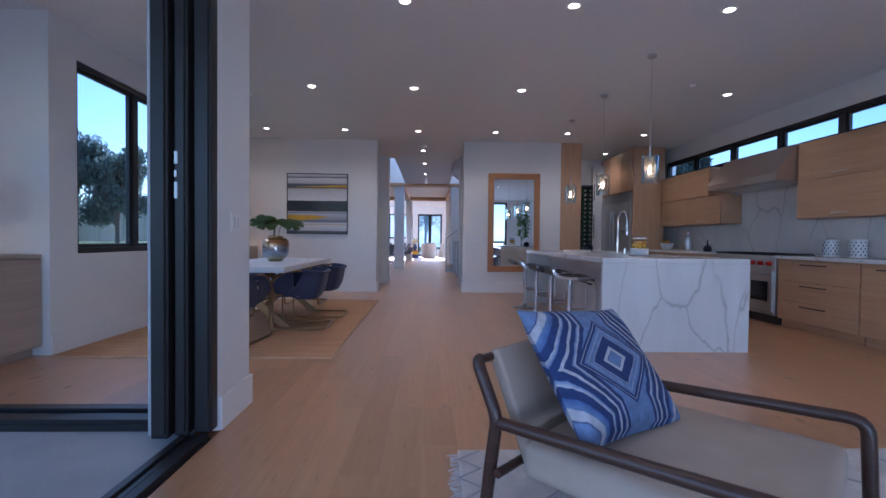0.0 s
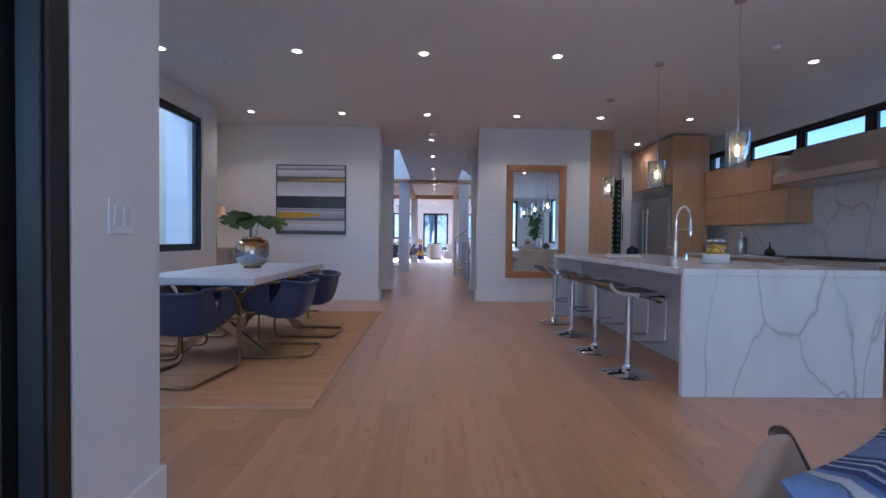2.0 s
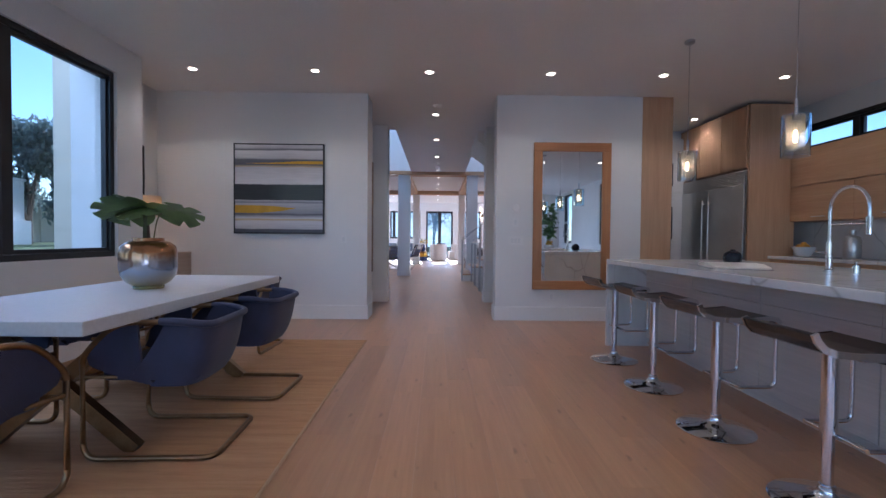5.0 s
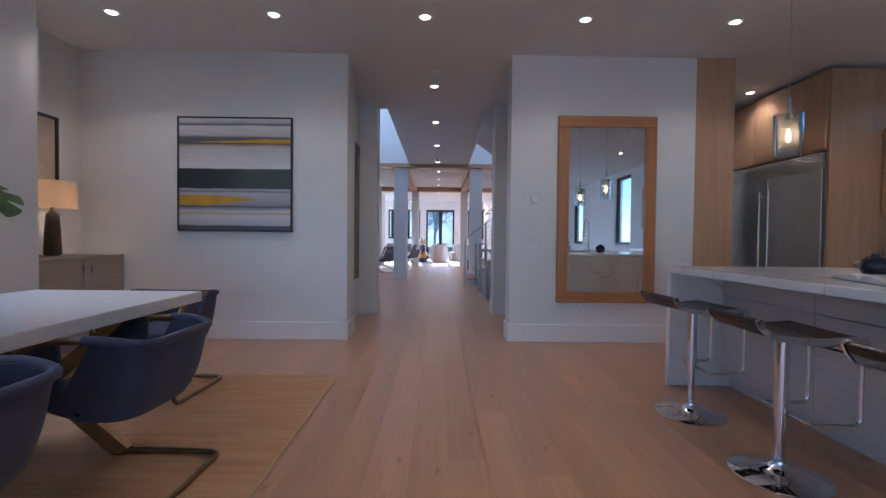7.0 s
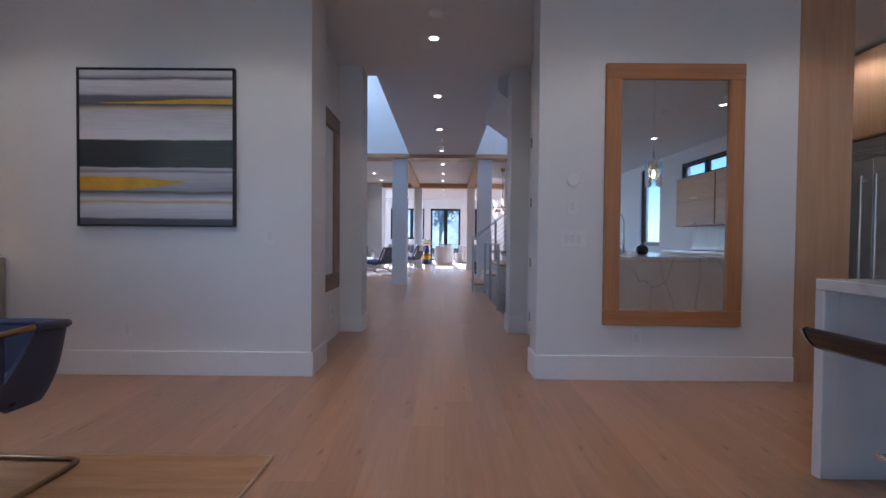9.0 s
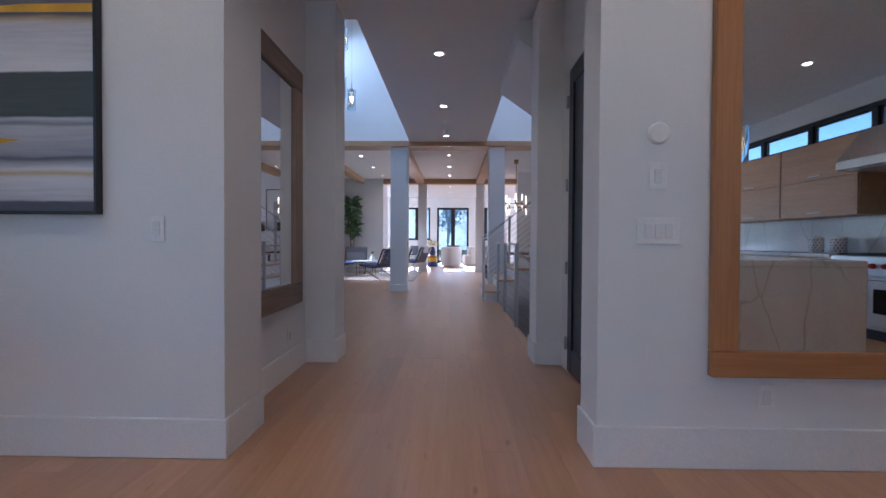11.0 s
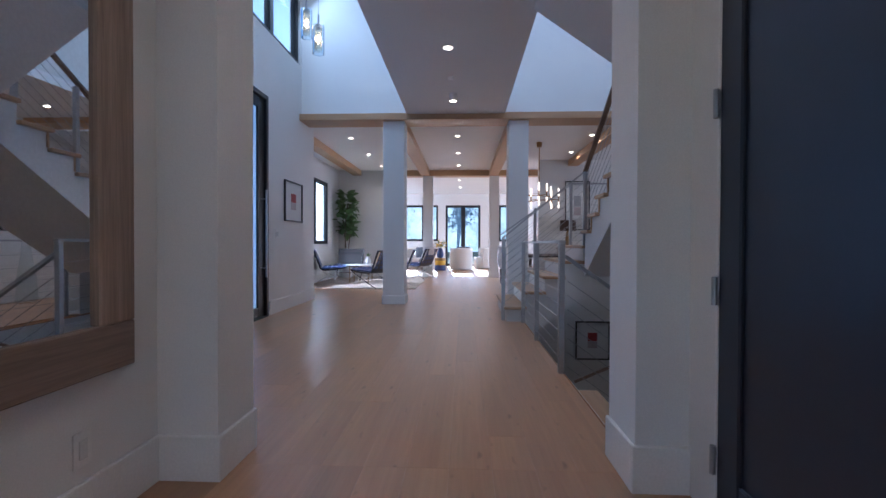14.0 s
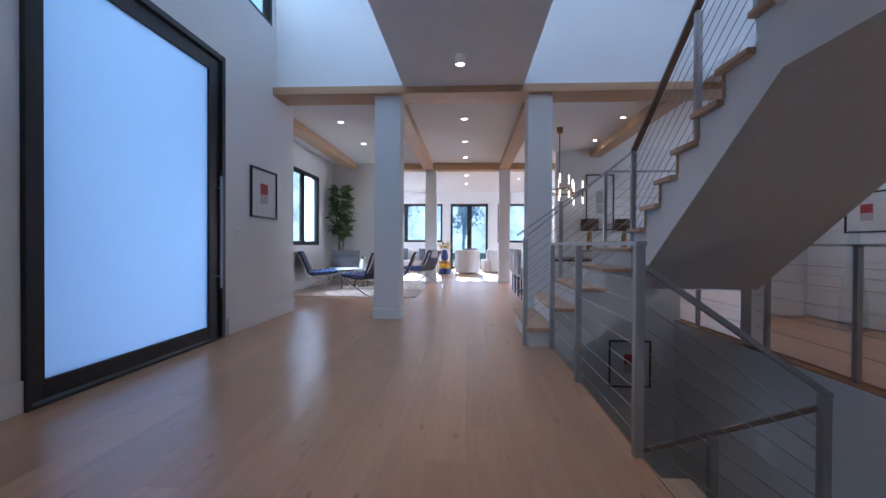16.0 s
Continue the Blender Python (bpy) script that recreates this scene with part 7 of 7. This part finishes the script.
for k in range(14):
    bm = B()
    bx(bm, -0.08, 0.08, -8 + 2.2 * k, -5.82 + 2.2 * k, 0, 2.2, 0.01)
    part("panel", bm, STUCCO, fence)
    bm = B()
    bx(bm, -0.13, 0.13, -8.08 + 2.2 * k, -7.92 + 2.2 * k, 0, 2.3, 0.01)
    part("post", bm, STUCCO, fence)
LEAVES = mat_grain("tree_leaves", (0.085, 0.12, 0.09), 0.6, vary=0.4, scale=1.2, fine=15, relief=0)
leaf_nt = LEAVES.node_tree
leaf_tl, leaf_mx = leaf_nt.nodes.new("ShaderNodeBsdfTranslucent"), leaf_nt.nodes.new("ShaderNodeMixShader")
leaf_tl.inputs[0].default_value, leaf_mx.inputs[0].default_value = (0.22, 0.29, 0.28, 1), 0.45
leaf_nt.links.new(leaf_nt.nodes["Principled BSDF"].outputs[0], leaf_mx.inputs[1])
leaf_nt.links.new(leaf_tl.outputs[0], leaf_mx.inputs[2])
leaf_nt.links.new(leaf_mx.outputs[0], leaf_nt.nodes["Material Output"].inputs[0])


# leaves and trunks of far trees: distance haze is mixed into this pale colour
FAR_HAZED = mat_grain("far_tree_painted_haze", (0.46, 0.53, 0.56), 0.8, vary=0.3, scale=1.2, fine=15, relief=0)


def tree(x, y, h, spread, seed, z=-0.1):
    n = 6500 if h < 7 else 900
    rnd = random.Random(seed)
    t = thing("garden_tree", (x, y, z), "broad evergreen garden tree with a loose crown", "tree", "garden trees")
    bm = B()
    tips = []
    for k in range(7):
        a = rnd.random() * 6.28
        b0 = h * rnd.uniform(0.12, 0.4)
        e = Vector((math.cos(a) * spread * rnd.uniform(0.35, 0.75), math.sin(a) * spread * rnd.uniform(0.35, 0.75), h * rnd.uniform(0.35, 0.92)))
        mid = Vector((e.x * 0.35, e.y * 0.35, (b0 + e.z) / 2))
        rod(bm, (0, 0, b0), mid, 0.035 * h / 3, 0.022 * h / 3, seg=7)
        rod(bm, mid, e, 0.022 * h / 3, 0.008, seg=6)
        tips += [e, (mid + e) / 2]
    rod(bm, (0, 0, 0), (0, 0, h * 0.45), 0.06 * h / 3, 0.04 * h / 3, seg=9)
    part("trunk", bm, BARK if h < 7 else FAR_HAZED, t, smooth=True)
    blobs = [(p, spread * rnd.uniform(0.26, 0.5)) for p in tips for _ in range(2)]
    verts, faces = [], []
    for k in range(n):
        p, r = blobs[k % len(blobs)]
        d = Vector((rnd.gauss(0, 1), rnd.gauss(0, 1), rnd.gauss(0, 0.8))).normalized() * r * rnd.random() ** 0.4
        s = rnd.uniform(0.08, 0.17) * (1 if h < 7 else 1.7)
        m = Matrix.Translation(p + d) @ Euler((rnd.random() * 6, rnd.random() * 6, rnd.random() * 6)).to_matrix().to_4x4()
        i = len(verts)
        verts += [m @ Vector(q) for q in ((-s, 0, 0), (0, -s * 0.4, 0), (s, 0, 0.02), (0, s * 0.4, 0))]
        faces.append((i, i + 1, i + 2, i + 3))
    me = bpy.data.meshes.new("crown")
    me.from_pydata(verts, [], faces)
    me.materials.append(LEAVES if h < 7 else FAR_HAZED)
    c = new("crown", me)
    c.parent = t


for k, (x, y, h, s, z) in enumerate(((-15.7, 22.4, 5.0, 1.6, 0.74), (-14.0, 22.8, 4.9, 1.5, 0.74), (-17.5, 28.0, 4.8, 2.2, 0.74), (-12.5, 29.0, 4.6, 2.2, 0.74),
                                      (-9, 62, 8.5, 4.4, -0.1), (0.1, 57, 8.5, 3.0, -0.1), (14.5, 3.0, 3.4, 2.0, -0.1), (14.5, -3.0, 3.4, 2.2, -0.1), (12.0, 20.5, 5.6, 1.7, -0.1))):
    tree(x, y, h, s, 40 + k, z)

# glowing sheet far beyond the garden, painted as woods paled by haze
HAZE, nt, b = base_mat("glowing_painted_haze", 1.0)
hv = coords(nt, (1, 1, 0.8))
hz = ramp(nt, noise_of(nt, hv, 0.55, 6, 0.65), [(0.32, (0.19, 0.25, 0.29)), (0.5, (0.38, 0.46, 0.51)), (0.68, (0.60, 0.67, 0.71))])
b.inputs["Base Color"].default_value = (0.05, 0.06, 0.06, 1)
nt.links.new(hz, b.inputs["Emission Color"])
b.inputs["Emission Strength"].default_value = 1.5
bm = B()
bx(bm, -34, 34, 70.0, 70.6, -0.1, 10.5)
tagged(obj("backdrop", bm, HAZE), "glowing backdrop sheet painted as pale blue hazy woods", "backdrop", "", "structure")

# ---- floor planks ----
floor_ob = bpy.data.objects["floor"]
W, L = 0.19, 2.1
rnd = random.Random(11)
AREAS = [(-0.55, 5.75, -3.0, 4.13), (-3.30, 5.75, 4.13, 12.28), (-2.03, 1.40, 12.28, 18.0), (-3.05, 8.0, 18.0, 30.0), (3.50, 5.45, 12.46, 18.0)]
BITS = {}
near, far = [], []
for ax0, ax1, ay0, ay1 in AREAS:
    k0, k1 = math.floor(ax0 / W), math.ceil(ax1 / W)
    for k in range(k0, k1):
        x0, x1 = max(ax0, k * W), min(ax1, (k + 1) * W)
        if x1 - x0 < 0.01:
            continue
        shift = random.Random(k * 7 + 3).random() * L
        y = math.floor((ay0 - shift) / L) * L + shift
        while y < ay1:
            y0, y1 = max(ay0, y), min(ay1, y + L)
            if y1 - y0 > 0.01:
                cx, cy = (x0 + x1) / 2, (y0 + y1) / 2
                (near if (-1.9 < cx < 2.7 and 3.0 < cy < 16.5 and not (cx < -0.4 and 5.5 < cy < 8.9)) else far).append((x0, x1, y0, y1))
            y += L
extra = near[300:]
near = near[:300]
far += extra


def plank_mesh(w, l):
    key = (round(w, 3), round(l, 3))
    if key not in BITS:
        bm = B()
        bx(bm, -w / 2 + 0.0002, w / 2 - 0.0002, -l / 2 + 0.0002, l / 2 - 0.0002, -0.012, 0.0)
        top = [e for e in bm.edges if all(v_.co.z > -0.001 for v_ in e.verts)]
        bmesh.ops.bevel(bm, geom=top, offset=0.0004, segments=1, affect="EDGES")
        me = bpy.data.meshes.new("plank")
        bm.to_mesh(me)
        bm.free()
        me.materials.append(OAK_FLOOR)
        BITS[key] = me
    return BITS[key]


for x0, x1, y0, y1 in near:
    p = new("plank", plank_mesh(x1 - x0, y1 - y0))
    p.parent = floor_ob
    p.location = ((x0 + x1) / 2, (y0 + y1) / 2, 0)
verts, faces = [], []
for x0, x1, y0, y1 in far:
    i = len(verts)
    g_ = 0.0002
    x0, x1, y0, y1 = x0 + g_, x1 - g_, y0 + g_, y1 - g_
    verts += [(x0, y0, 0), (x1, y0, 0), (x1, y1, 0), (x0, y1, 0), (x0, y0, -0.012), (x1, y0, -0.012), (x1, y1, -0.012), (x0, y1, -0.012)]
    faces += [(i, i + 1, i + 2, i + 3), (i, i + 4, i + 5, i + 1), (i + 1, i + 5, i + 6, i + 2), (i + 2, i + 6, i + 7, i + 3), (i + 3, i + 7, i + 4, i)]
me = bpy.data.meshes.new("planks")
me.from_pydata(verts, [], faces)
me.materials.append(OAK_ISLAND)
rest = new("planks", me)
rest.parent = floor_ob
rest["kind"] = "stuff"
